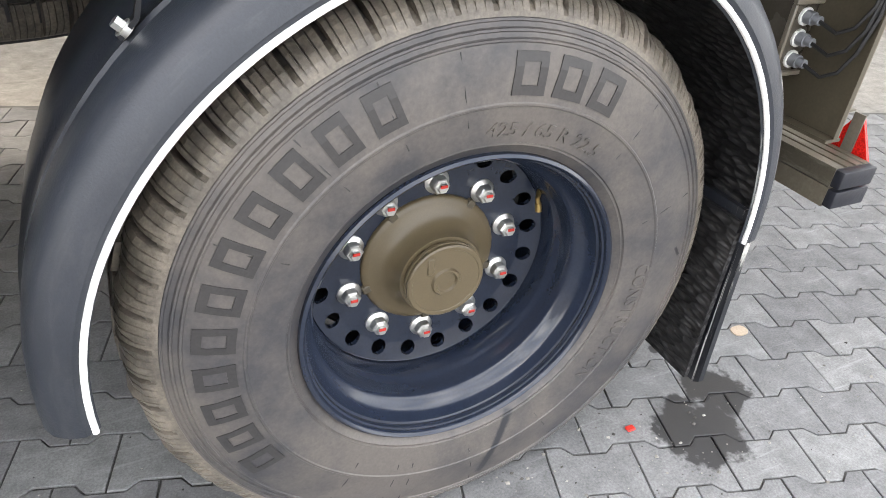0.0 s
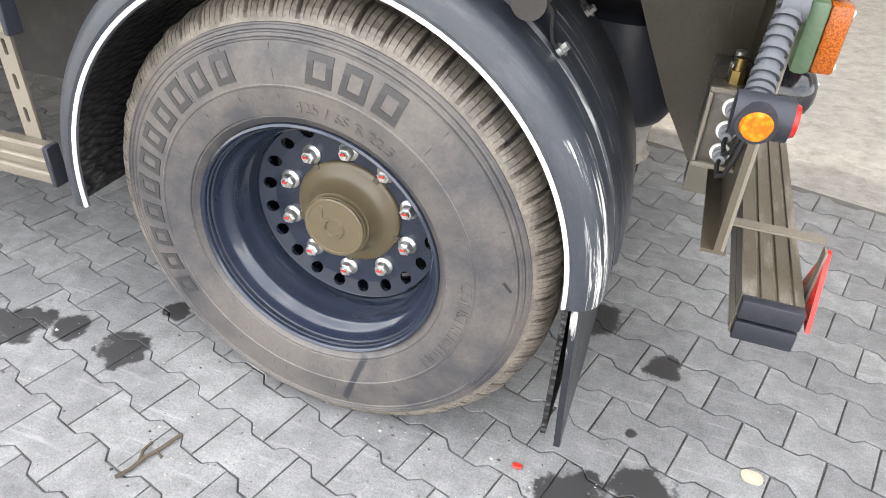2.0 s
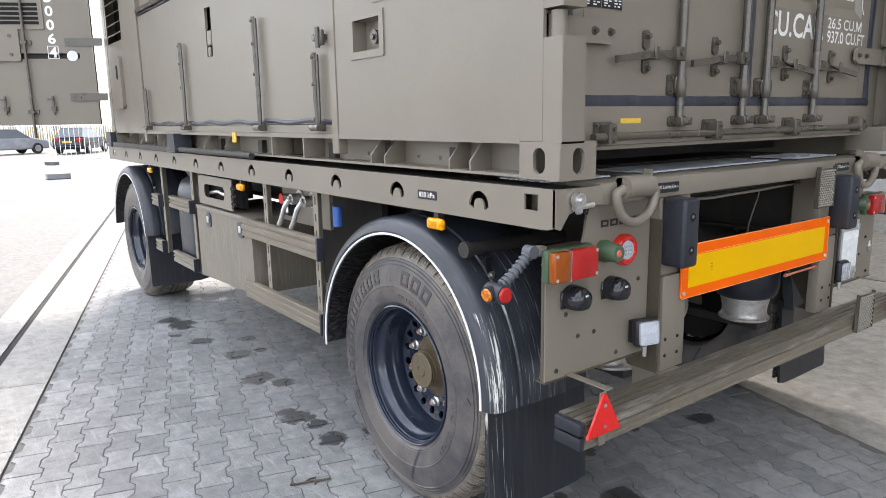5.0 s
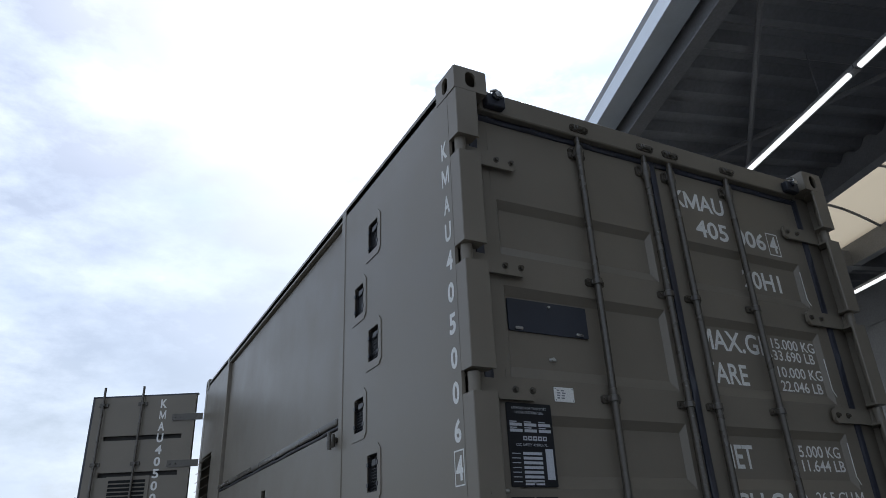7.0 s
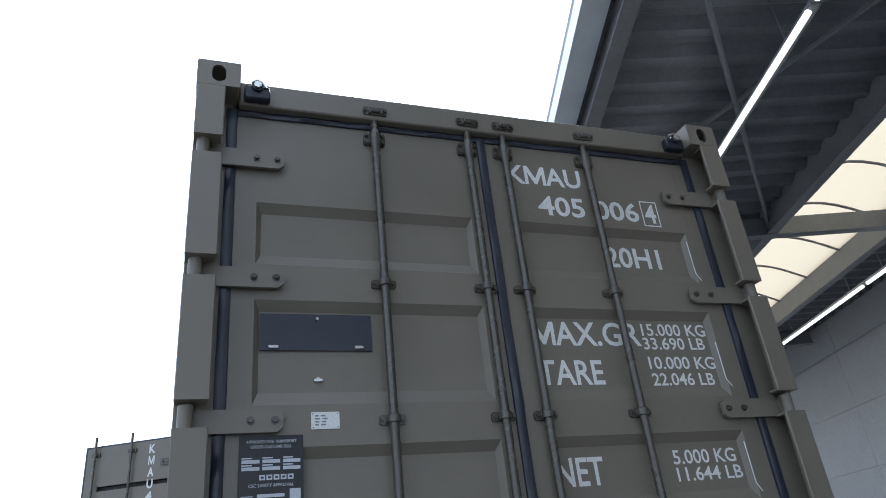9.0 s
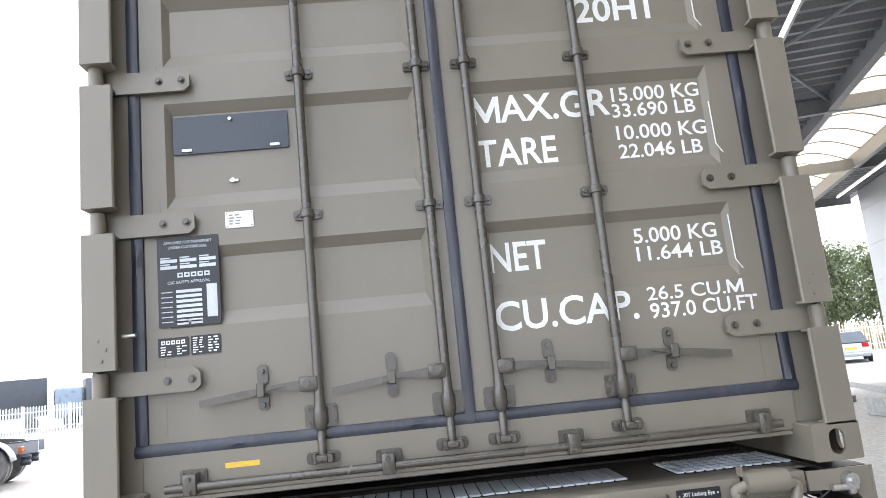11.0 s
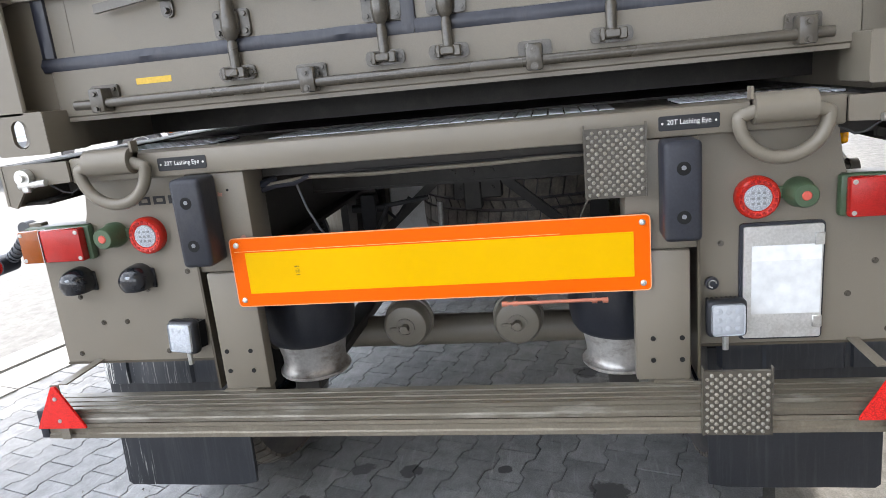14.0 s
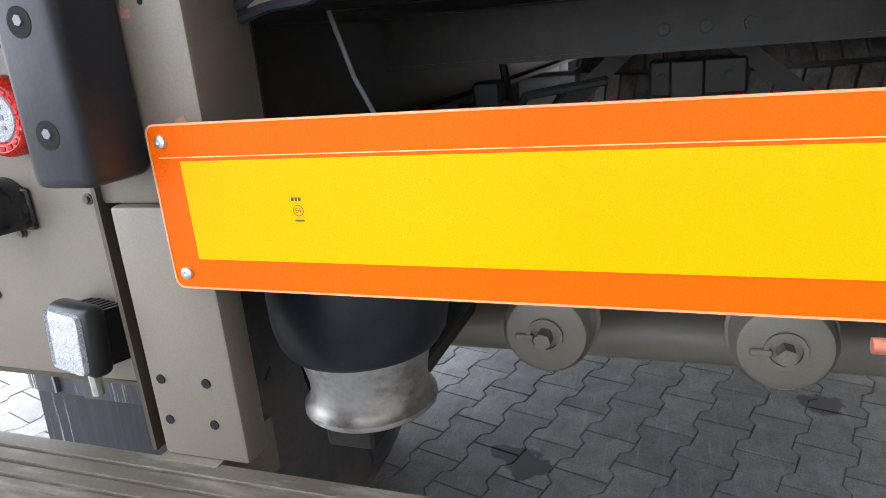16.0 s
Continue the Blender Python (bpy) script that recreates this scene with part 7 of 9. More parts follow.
# lettering of the right door
IN, ON = DOOR_X - DEEP + 0.0008, DOOR_X + 0.0010
for body, a0, a1, z0, z1, d, wgt in (
        ("KMAU", 1.313, 1.680, 3.430, 3.530, ON, 0.020), ("405 006", 1.438, 1.955, 3.277, 3.378, ON, 0.020), ("4", 1.989, 2.050, 3.277, 3.378, ON, 0.020),
        ("20H1", 1.743, 2.030, 3.052, 3.154, IN, 0.020), ("MAX.GR", 1.315, 1.824, 2.687, 2.791, IN, 0.016), ("TARE", 1.320, 1.610, 2.526, 2.627, IN, 0.016),
        ("15.000 KG", 1.836, 2.165, 2.734, 2.789, IN, 0.014), ("33.690 LB", 1.831, 2.144, 2.673, 2.727, IN, 0.014), ("10.000 KG", 1.836, 2.172, 2.588, 2.643, IN, 0.014), ("22.046 LB", 1.835, 2.146, 2.518, 2.572, IN, 0.014),
        ("NET", 1.322, 1.525, 2.146, 2.249, IN, 0.016), ("5.000 KG", 1.842, 2.144, 2.204, 2.259, IN, 0.014), ("11.644 LB", 1.845, 2.157, 2.140, 2.193, IN, 0.014),
        ("CU.CAP.", 1.317, 1.814, 1.940, 2.043, ON, 0.016), ("26.5 CU.M", 1.850, 2.194, 1.998, 2.046, ON + 0.0006, 0.010), ("937.0 CU.FT", 1.853, 2.237, 1.935, 1.989, ON, 0.014)):
    words(body, "x", a0, a1, z0, z1, d, WHITE, right_door, weight=wgt)
fb = B()
plate(fb, rect(1.973, 2.066, 3.260, 3.394), [rect(1.979, 2.060, 3.266, 3.388)], "x", ON - 0.0004, ON)
part("frame_line", fb, WHITE, right_door, smooth=0)
# short white line down the right edge of each recess
gs = B()
for z in (2.086, 2.51, 3.00):
    tube(gs, [(ON, 2.182, z + 0.19), (ON, 2.184, z + 0.03), (ON, 2.205, z - 0.005)], 0.0022, 5)
part("scuffed_edge", gs, WHITE, right_door)

# plates on the left door
bm = B()
prism(bm, rounded(0.262, 0.660, 2.658, 2.794, 0.004), "x", DOOR_X - DEEP + 0.001, DOOR_X - DEEP + 0.010)
bp = part("document_flap", bm, NAVY, left_door, "dark blue hinged document flap")
sb = B()
for y in (0.309, 0.613):
    box(sb, DOOR_X - DEEP + 0.010, DOOR_X - DEEP + 0.016, y - 0.018, y + 0.018, 2.664, 2.676, 0.002)
cyl(sb, (DOOR_X - DEEP + 0.01, 0.461, 2.774), (DOOR_X - DEEP + 0.022, 0.461, 2.774), 0.006, n=8)
box(sb, DOOR_X - DEEP, DOOR_X - DEEP + 0.008, 0.446, 0.481, 2.546, 2.558, 0.003)
cyl(sb, (DOOR_X - DEEP, 0.461, 2.552), (DOOR_X - DEEP + 0.016, 0.461, 2.552), 0.008, n=10)
part("catch", sb, STEEL, bp)
bm = B()
prism(bm, rounded(0.203, 0.406, 2.060, 2.362, 0.004), "x", DOOR_X + 0.0015, DOOR_X + 0.005)
cp = part("approval_plate", bm, BLACKP, left_door, "black and silver approval data plate")
X = DOOR_X + 0.0052
words("APPROVED FOR TRANSPORT", "x", 0.225, 0.384, 2.338, 2.348, X, SILVERTXT, cp, weight=0.004)
words("UNDER CUSTOMS SEAL", "x", 0.240, 0.368, 2.322, 2.332, X, SILVERTXT, cp, weight=0.004)
words("CSC SAFETY APPROVAL", "x", 0.235, 0.375, 2.203, 2.213, X, SILVERTXT, cp, weight=0.004)
tb = B()
for i in range(3):
    for z in (2.268, 2.290):
        prism(tb, rect(0.213 + 0.064 * i, 0.268 + 0.064 * i, z - 0.014, z - 0.003), "x", X - 0.0005, X)
        prism(tb, rect(0.213 + 0.064 * i, 0.245 + 0.064 * i, z + 0.000, z + 0.004), "x", X - 0.0005, X)
for k in range(7):
    z = 2.182 - 0.0165 * k
    prism(tb, rect(0.262, 0.346, z - 0.010, z), "x", X - 0.0005, X)
    prism(tb, rect(0.213, 0.250, z - 0.007, z - 0.004), "x", X - 0.0005, X)
prism(tb, rect(0.362, 0.396, 2.085, 2.195), "x", X - 0.0005, X)
prism(tb, rect(0.262, 0.300, 2.066, 2.078), "x", X - 0.0005, X)
prism(tb, rect(0.308, 0.346, 2.066, 2.078), "x", X - 0.0005, X)
for k in range(5):
    plate(tb, rect(0.268 + 0.022 * k, 0.286 + 0.022 * k, 2.224, 2.240), [rect(0.273 + 0.022 * k, 0.282 + 0.022 * k, 2.229, 2.235)], "x", X - 0.0005, X)
tagged(part("print", tb, SILVERTXT, cp, smooth=0), kind="stuff")
bm = B()
prism(bm, rounded(0.198, 0.296, 1.964, 2.026, 0.003), "x", DOOR_X + 0.001, DOOR_X + 0.004)
prism(bm, rounded(0.304, 0.400, 1.964, 2.026, 0.003), "x", DOOR_X + 0.001, DOOR_X + 0.004)
mp = part("maker_plate", bm, BLACKP, left_door, "pair of small black maker plates")
tb = B()
for k in range(5):
    plate(tb, rect(0.208 + 0.016 * k, 0.221 + 0.016 * k, 2.004, 2.017), [rect(0.212 + 0.016 * k, 0.218 + 0.016 * k, 2.008, 2.013)], "x", DOOR_X + 0.004, DOOR_X + 0.0044)
bars(tb, "x", 0.206, 0.240, 1.970, 1.998, DOOR_X + 0.004, 4)
bars(tb, "x", 0.258, 0.290, 1.970, 1.998, DOOR_X + 0.004, 4)
bars(tb, "x", 0.310, 0.345, 1.970, 2.020, DOOR_X + 0.004, 7)
bars(tb, "x", 0.360, 0.394, 1.970, 2.020, DOOR_X + 0.004, 6)
tagged(part("print", tb, WHITE, mp, smooth=0), kind="stuff")
bm = B()
prism(bm, rounded(0.433, 0.528, 2.378, 2.435, 0.003), "x", DOOR_X + 0.001, DOOR_X + 0.0035)
wp = part("inspection_plate", bm, WHITE, left_door, "small white inspection plate")
tb = B()
bars(tb, "x", 0.446, 0.490, 2.390, 2.425, DOOR_X + 0.0035, 4)
for y in (0.439, 0.522):
    for z in (2.384, 2.429):
        cyl(tb, (DOOR_X + 0.0035, y, z), (DOOR_X + 0.0045, y, z), 0.0025, n=8)
tagged(part("print", tb, GREYSTEEL, wp, smooth=0), kind="stuff")
part("pin", cyl(B(), (-0.05, 0.108, 2.040), (-0.05, 0.150, 2.040), 0.007, n=10), STEEL, left_door, "bright pin")

# near side: vent panel, folding bay, front panel
SIDE = 0.006
slots = []
vents = ((-0.945, 3.388), (-1.140, 3.096), (-0.940, 2.806), (-1.130, 2.494), (-0.950, 2.204))
part("vent_panel", plate(B(), rect(-1.372, -0.178, 1.560, 3.742), [rounded(x - 0.062, x + 0.062, z - 0.082, z + 0.082, 0.01, 2) for x, z in vents] + [rect(-1.205, -0.998, 1.902, 2.028)], "y", SIDE, SIDE + 0.010), OLIVE, box20, "olive side panel with five recessed vents", 0)
for i, (x, z) in enumerate(vents):
    bm = B()
    w, h, c = 0.098, 0.122, 0.028
    oc = [(x - w, z - h), (x + w - c, z - h), (x + w, z - h + c), (x + w, z + h - c), (x + w - c, z + h), (x - w + c, z + h), (x - w, z + h - c)]
    plate(bm, oc, [rounded(x - 0.062, x + 0.062, z - 0.082, z + 0.082, 0.01, 2)], "y", SIDE - 0.004, SIDE - 0.0003)
    vf = part("vent_flange", bm, OLIVE, box20, "olive chamfered vent flange", 0)
    bm = B()
    box(bm, x - 0.064, x + 0.064, SIDE + 0.03, SIDE + 0.034, z - 0.084, z + 0.084)
    for s in (-1, 1):
        box(bm, x + s * 0.063 - 0.002, x + s * 0.063 + 0.002, SIDE, SIDE + 0.034, z - 0.084, z + 0.084)
        box(bm, x - 0.063, x + 0.063, SIDE, SIDE + 0.034, z + s * 0.083 - 0.002, z + s * 0.083 + 0.002)
    # recess walls and back in the dark tone, shade painted in
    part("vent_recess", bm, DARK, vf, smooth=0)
    gb = B()
    for k in range(9):
        xx = x - 0.056 + 0.014 * k
        tube(gb, [(xx, SIDE + 0.012, z - 0.08), (xx + (0.0 if k % 2 else 0.0), SIDE + 0.012, z + 0.05)], 0.0022, 4)
    for k in range(10):
        zz = z - 0.075 + 0.0135 * k
        tube(gb, [(x - 0.06, SIDE + 0.013, zz), (x + 0.06, SIDE + 0.013, zz)], 0.0022, 4)
    box(gb, x - 0.024, x + 0.030, SIDE + 0.002, SIDE + 0.012, z + 0.028, z + 0.060, 0.004)
    for s in (-1, 1):
        box(gb, x + s * 0.058 - 0.01, x + s * 0.058 + 0.01, SIDE - 0.006, SIDE + 0.004, z + 0.03, z + 0.05, 0.002)
        box(gb, x + s * 0.058 - 0.01, x + s * 0.058 + 0.01, SIDE - 0.006, SIDE + 0.004, z - 0.06, z - 0.04, 0.002)
    part("vent_mesh", gb, BLACKP, vf, "black wire mesh with latch")
bm = B()
plate(bm, rounded(-1.238, -0.965, 1.872, 2.056, 0.008, 2), [rect(-1.205, -0.998, 1.902, 2.028)], "y", SIDE - 0.006, SIDE - 0.0003)
lf = part("lock_box", bm, OLIVE, box20, "olive framed recess with a door lock", 0)
bm = B()
box(bm, -1.206, -0.997, SIDE + 0.060, SIDE + 0.064, 1.900, 2.030)
for a, b_ in ((-1.207, -1.204), (-0.999, -0.996)):
    box(bm, a, b_, SIDE, SIDE + 0.062, 1.900, 2.030)
box(bm, -1.206, -0.997, SIDE, SIDE + 0.062, 1.899, 1.902)
box(bm, -1.206, -0.997, SIDE, SIDE + 0.062, 2.028, 2.031)
part("recess", bm, OLIVE, lf, smooth=0)
bm = B()
cyl(bm, (-1.07, SIDE + 0.06, 1.955), (-1.07, SIDE + 0.015, 1.955), 0.028, n=18)
cyl(bm, (-1.07, SIDE + 0.015, 1.955), (-1.07, SIDE + 0.004, 1.955), 0.012, n=12)
box(bm, -1.045, -1.015, SIDE + 0.03, SIDE + 0.05, 1.94, 2.02, 0.004)
part("lock", bm, OLIVE_HW, lf)
part("divider", box(B(), -1.436, -1.374, 0.002, 0.050, 1.470, 3.745, 0.004), OLIVE, box20)
part("divider", box(B(), -4.815, -4.745, 0.000, 0.050, 1.470, 3.745, 0.004), OLIVE, box20)
part("bay_top", box(B(), -4.745, -1.436, 0.006, 0.060, 3.690, 3.745, 0.004), OLIVE, box20)
ub = part("upper_flap", box(B(), -4.735, -1.446, 0.032, 0.050, 2.530, 3.680, 0.004), OLIVE, box20, "smooth olive upper side flap")
bm = B()
plate(bm, rect(-4.735, -1.446, 1.605, 2.478), [rounded(-3.095, -2.985, 2.030, 2.330, 0.01, 2)], "y", 0.012, 0.028)
lbp = part("lower_flap", bm, OLIVE, box20, "smooth olive folding lower side flap", 0)
# dark sheet that stands for the shade inside the slot
bm = B()
box(bm, -3.10, -2.98, 0.045, 0.050, 2.02, 2.34)
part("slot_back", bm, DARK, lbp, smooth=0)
bm = B()
box(bm, -3.075, -3.005, 0.010, 0.026, 2.10, 2.19, 0.005)
box(bm, -3.06, -3.02, 0.006, 0.02, 2.03, 2.09, 0.005)
part("slot_latch", bm, OLIVE, lbp)
bm = B()
tube(bm, [(-4.735 + 3.289 * k / 30, 0.014 + 0.002 * math.sin(k * 1.7), 2.492 + 0.003 * math.sin(k * 0.9)) for k in range(31)], 0.009, 10)
part("hinge_seal", bm, SEAL, lbp, "grey-black rubber hinge seal")
bm = B()
tube(bm, [(-4.735 + 3.289 * k / 60, 0.016 + 0.003 * math.sin(k * 1.3), 1.618 + 0.006 * math.sin(k * 0.7)) for k in range(61)], 0.014, 8)
part("bottom_seal", bm, SEAL, lbp, "loose rubber bottom seal")
part("flap_sill", box(B(), -4.735, -1.446, 0.010, 0.060, 1.558, 1.603, 0.004), OLIVE, box20, "olive sill below the lower flap")
part("hinge_lip", box(B(), -4.74, -1.44, -0.006, 0.032, 2.503, 2.538, 0.006, 2), OLIVE_HW, ub)
for z in (2.43, 1.995):
    bm = B()
    box(bm, -1.56, -1.46, -0.006, 0.012, z - 0.012, z + 0.012, 0.003)
    box(bm, -1.50, -1.45, -0.026, -0.004, z - 0.04, z + 0.03, 0.006)
    cyl(bm, (-1.475, -0.03, z - 0.05), (-1.475, -0.03, z + 0.04), 0.012, n=10)
    cyl(bm, (-1.54, -0.02, z), (-1.54, 0.0, z), 0.016, n=10)
    part("corner_latch", bm, OLIVE_HW, lbp, "olive over-centre latch")
for x, zt in ((-1.535, 1.93), (-2.235, 2.175), (-3.575, 2.165), (-4.60, 1.90)):
    bm = B()
    pts = [(x - 0.022, -0.012), (x + 0.022, -0.012), (x + 0.022, 0.004), (x - 0.022, 0.004)]
    tube(bm, [(x - 0.016, -0.014, zt), (x - 0.016, -0.014, zt - 0.22), (x - 0.002, -0.016, zt - 0.30), (x - 0.002, -0.016, 1.60)], 0.011, 8)
    tube(bm, [(x + 0.016, -0.014, zt - 0.01), (x + 0.016, -0.014, zt - 0.22), (x + 0.020, -0.016, zt - 0.30), (x + 0.014, -0.016, 1.60)], 0.008, 6)
    box(bm, x - 0.028, x + 0.030, -0.024, 0.012, 1.572, 1.604, 0.004)
    cyl(bm, (x - 0.04, -0.03, 1.588), (x + 0.04, -0.03, 1.588), 0.016, n=12)
    arm = part("stay_arm", bm, OLIVE_HW, lbp, "olive folding stay arm")
    bb = B()
    for dz in (0.02, 0.14, 0.3):
        cyl(bb, (x - 0.016, -0.012, zt - dz), (x - 0.016, -0.034, zt - dz), 0.009, n=8)
    part("arm_bolt", bb, OLIVE, lbp)
part("front_panel", plate(B(), rect(-CL + 0.13, -4.816, 1.560, 3.742), [rect(-5.88, -5.33, 2.36, 2.93)], "y", SIDE, SIDE + 0.010), OLIVE, box20, "olive side panel with a louvred opening", 0)
bm = B()
for k in range(6):
    z = 2.41 + 0.092 * k
    vs = [bm.verts.new(p) for p in ((-5.875, 0.05, z + 0.05), (-5.335, 0.05, z + 0.05), (-5.335, -0.045, z - 0.01), (-5.875, -0.045, z - 0.01), (-5.875, 0.05, z + 0.044), (-5.335, 0.05, z + 0.044), (-5.335, -0.045, z - 0.016), (-5.875, -0.045, z - 0.016))]
    for q in ((0, 1, 2, 3), (4, 7, 6, 5), (0, 4, 5, 1), (3, 2, 6, 7), (0, 3, 7, 4), (1, 5, 6, 2)):
        bm.faces.new([vs[i] for i in q])
lv = part("louvre", bm, OLIVE_RAIL, box20, "olive angled louvre blades", 0)
# backing sheet whose near-black colour is the shade behind the blades
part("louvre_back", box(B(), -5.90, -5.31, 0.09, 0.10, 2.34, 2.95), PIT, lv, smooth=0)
bm = B()
prism(bm, rounded(-5.72, -5.38, 1.76, 2.22, 0.03), "y", -0.022, 0.0055)
ap = part("access_plate", bm, OLIVE, box20, "olive rounded access plate")
# an uncut oval, painted near-black for the shade of a hole
part("oval_hole", prism(B(), rounded(-5.54, -5.47, 2.02, 2.15, 0.034), "y", -0.0235, -0.0222), PIT, ap)
# lower side rail, gussets, fork pocket
bm = B()
box(bm, -CL + 0.18, -0.179, 0.004, 0.049, 1.538, 1.560)
br = part("bottom_rail", bm, OLIVE, box20, "olive bottom side rail with gussets", 0)
part("bottom_flange", box(B(), -CL + 0.18, -0.179, 0.010, 0.112, CZ0 + 0.002, CZ0 + 0.012), OLIVE, br, smooth=0)
for a, b_ in ((-CL + 0.18, -4.394), (-4.006, -2.114), (-1.736, -0.179)):
    part("rail_web", box(B(), a, b_, 0.112, 0.122, CZ0 + 0.002, 1.538), OLIVE, br, smooth=0)
part("bottom_rail", box(B(), -CL + 0.18, -0.179, CW - 0.082, CW - 0.006, 1.4035, 1.560), OLIVE, box20, smooth=0)
for x in (-0.44, -0.56, -1.00, -1.11, -2.9, -3.3, -4.3, -5.0, -5.5):
    gb = B()
    prism(gb, [(0.112, CZ0 + 0.012), (0.012, CZ0 + 0.012), (0.012, CZ0 + 0.045), (0.066, 1.536), (0.112, 1.536)], "x", x - 0.004, x + 0.004)
    part("gusset", gb, OLIVE, br, smooth=0)
for x in (-1.73, -2.12, -4.0, -4.4):
    part("fork_pocket_side", box(B(), x - 0.006, x + 0.006, -0.004, 0.42, CZ0 + 0.012, 1.537), OLIVE, br, smooth=0)
# dark back sheets paint the shade deep in the pockets
for x in (-1.925, -4.2):
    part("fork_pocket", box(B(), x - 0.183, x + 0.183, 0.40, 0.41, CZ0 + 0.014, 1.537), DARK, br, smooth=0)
part("yellow_tag", box(B(), -2.72, -2.66, -0.002, 0.004, 1.50, 1.56), YELLOW_STICK, br, smooth=0)
bb = B()
for x in (-0.24, -0.75, -0.9, -1.3, -3.1, -3.8, -4.7):
    bolt(bb, (x, 0.112, 1.47), "-y", 0.007, 0.006)
part("rail_bolt", bb, OLIVE, br)
# upright identity letters on the near corner post
posts = [o for o in box20.children if o.name.startswith("corner_post")]
marks = ("K", 3.424), ("M", 3.296), ("A", 3.163), ("U", 3.038), ("4", 2.912), ("0", 2.778), ("5", 2.650), ("0", 2.516), ("0", 2.386), ("6", 2.250), ("4", 2.122)
for ch, z in marks:
    words(ch, "y", -0.156 if ch == "M" else -0.150, -0.092 if ch == "M" else -0.098, z - 0.042, z + 0.042, 0.0012, WHITE, posts[0], weight=0.034)
fb = B()
plate(fb, rect(-0.160, -0.088, 2.062, 2.184), [rect(-0.155, -0.093, 2.067, 2.179)], "y", 0.0008, 0.0013)
part("frame_line", fb, WHITE, posts[0], smooth=0)

# the front door, folded open past the near corner
ANG = radians(180 + 62)
HX, HY = -CL + 0.005, -0.005
du = Vector((math.cos(ANG), math.sin(ANG), 0))
dn = Vector((-du.y, du.x, 0))
if dn.x < 0:
    dn = -dn
door_m = Matrix(((du.x, dn.x, 0, HX), (du.y, dn.y, 0, HY), (0, 0, 1, 0), (0, 0, 0, 1)))


def fpart(name, bm, m, parent, label="", smooth=0):
    bmesh.ops.transform(bm, matrix=door_m, verts=bm.verts)
    return part(name, bm, m, parent, label, smooth)


bm = B()
FD0, FD1, FZ0, FZ1 = 0.10, 1.245, 1.625, 3.665
plate(bm, rect(FD0, FD1, FZ0, FZ1), [rect(0.22, 1.09, g, g + 0.050) for g in (2.25, 2.795, 3.185)], "y", -0.022, 0.0)
fd = fpart("front_door", bm, OLIVE, box20, "olive container door swung wide open")
for g in (1.955, 2.52, 2.99):
    fpart("pressed_rib", box(B(), 0.22, 1.10, -0.002, 0.0012, g, g + 0.05), OLIVE, fd)
# skin behind the grooves, dark to give them painted shade
fpart("inner_skin", box(B(), FD0, FD1, -0.060, -0.050, FZ0, FZ1), DARK, fd)
bm = B()
box(bm, FD1 - 0.01, FD1 + 0.03, -0.045, -0.01, FZ0 - 0.02, FZ1 + 0.02)
box(bm, FD0 - 0.02, FD1 + 0.03, -0.045, -0.01, FZ1, FZ1 + 0.02)
fpart("door_seal", bm, SEAL, fd)
for s in (0.69, 1.13):
    bm = B()
    cyl(bm, (s, 0.035, 1.50), (s, 0.035, 3.775), 0.0135, n=10)
    for z in (1.75, 2.40, 2.93, 3.58):
        box(bm, s - 0.05, s + 0.05, 0.0, 0.02, z - 0.02, z + 0.02)
        box(bm, s - 0.02, s + 0.02, 0.0, 0.05, z - 0.012, z + 0.012)
    fpart("lock_rod", bm, OLIVE_HW, fd, smooth=38)
for z in HINGE_Z:
    bm = B()
    box(bm, 0.0, 0.34, 0.0, 0.014, z - 0.036, z + 0.036)
    cyl(bm, (0.25, 0.014, z), (0.25, 0.026, z), 0.01, n=6)
    cyl(bm, (0.31, 0.014, z), (0.31, 0.026, z), 0.01, n=6)
    fpart("hinge", bm, OLIVE_HW, fd)
bm = B()
box(bm, 0.51, 0.98, 0.0, 0.012, 2.52, 2.80)
vg = fpart("vent_grille", bm, OLIVE, fd)
# raised near-black strips paint the shade of uncut slots
bm = B()
for k in range(5):
    box(bm, 0.55, 0.95, 0.012, 0.016, 2.565 + 0.042 * k, 2.593 + 0.042 * k)
fpart("slot", bm, PIT, vg)
bm = B()
prism(bm, rounded(0.74, 1.07, 2.225, 2.525, 0.02), "y", 0.012, 0.026)
fpart("cover_plate", bm, OLIVE, fd)
bm = B()
for a in (0.82, 0.99):
    for z in (2.29, 2.46):
        cyl(bm, (a, 0.026, z), (a, 0.034, z), 0.016, n=8)
fpart("plate_bolt", bm, OLIVE_HW, fd)
fpart("white_disc", cyl(B(), (0.285, 0.002, 2.275), (0.285, 0.006, 2.275), 0.050, n=20), WHITE, fd, "round white disc")
for s in (0.50, 0.93):
    bm = B()
    box(bm, s - 0.02, s + 0.02, 0.0, 0.03, 1.76, 1.80)
    box(bm, s - 0.008, s + 0.008, 0.02, 0.035, 1.72, 1.90)
    box(bm, s - 0.008, s + 0.05, 0.02, 0.035, 1.86, 1.875)
    fpart("handle_catch", bm, OLIVE_HW, fd)
for ch, z in zip("KMAU4050064", [3.575 - 0.1265 * k for k in range(11)]):
    w = words(ch, "y", -0.036, 0.036, z - 0.049, z + 0.049, 0.0, WHITE, fd, weight=0.032)
    for v in w.data.vertices:
        v.co = door_m @ Vector((0.455 - v.co.x, 0.0018, v.co.z))
bm = B()
plate(bm, rect(0.405, 0.505, 2.250, 2.370), [rect(0.411, 0.499, 2.256, 2.364)], "y", 0.0008, 0.0018)
fpart("frame_line", bm, WHITE, fd)

# ---------------------------------------------------------------- yard and distance


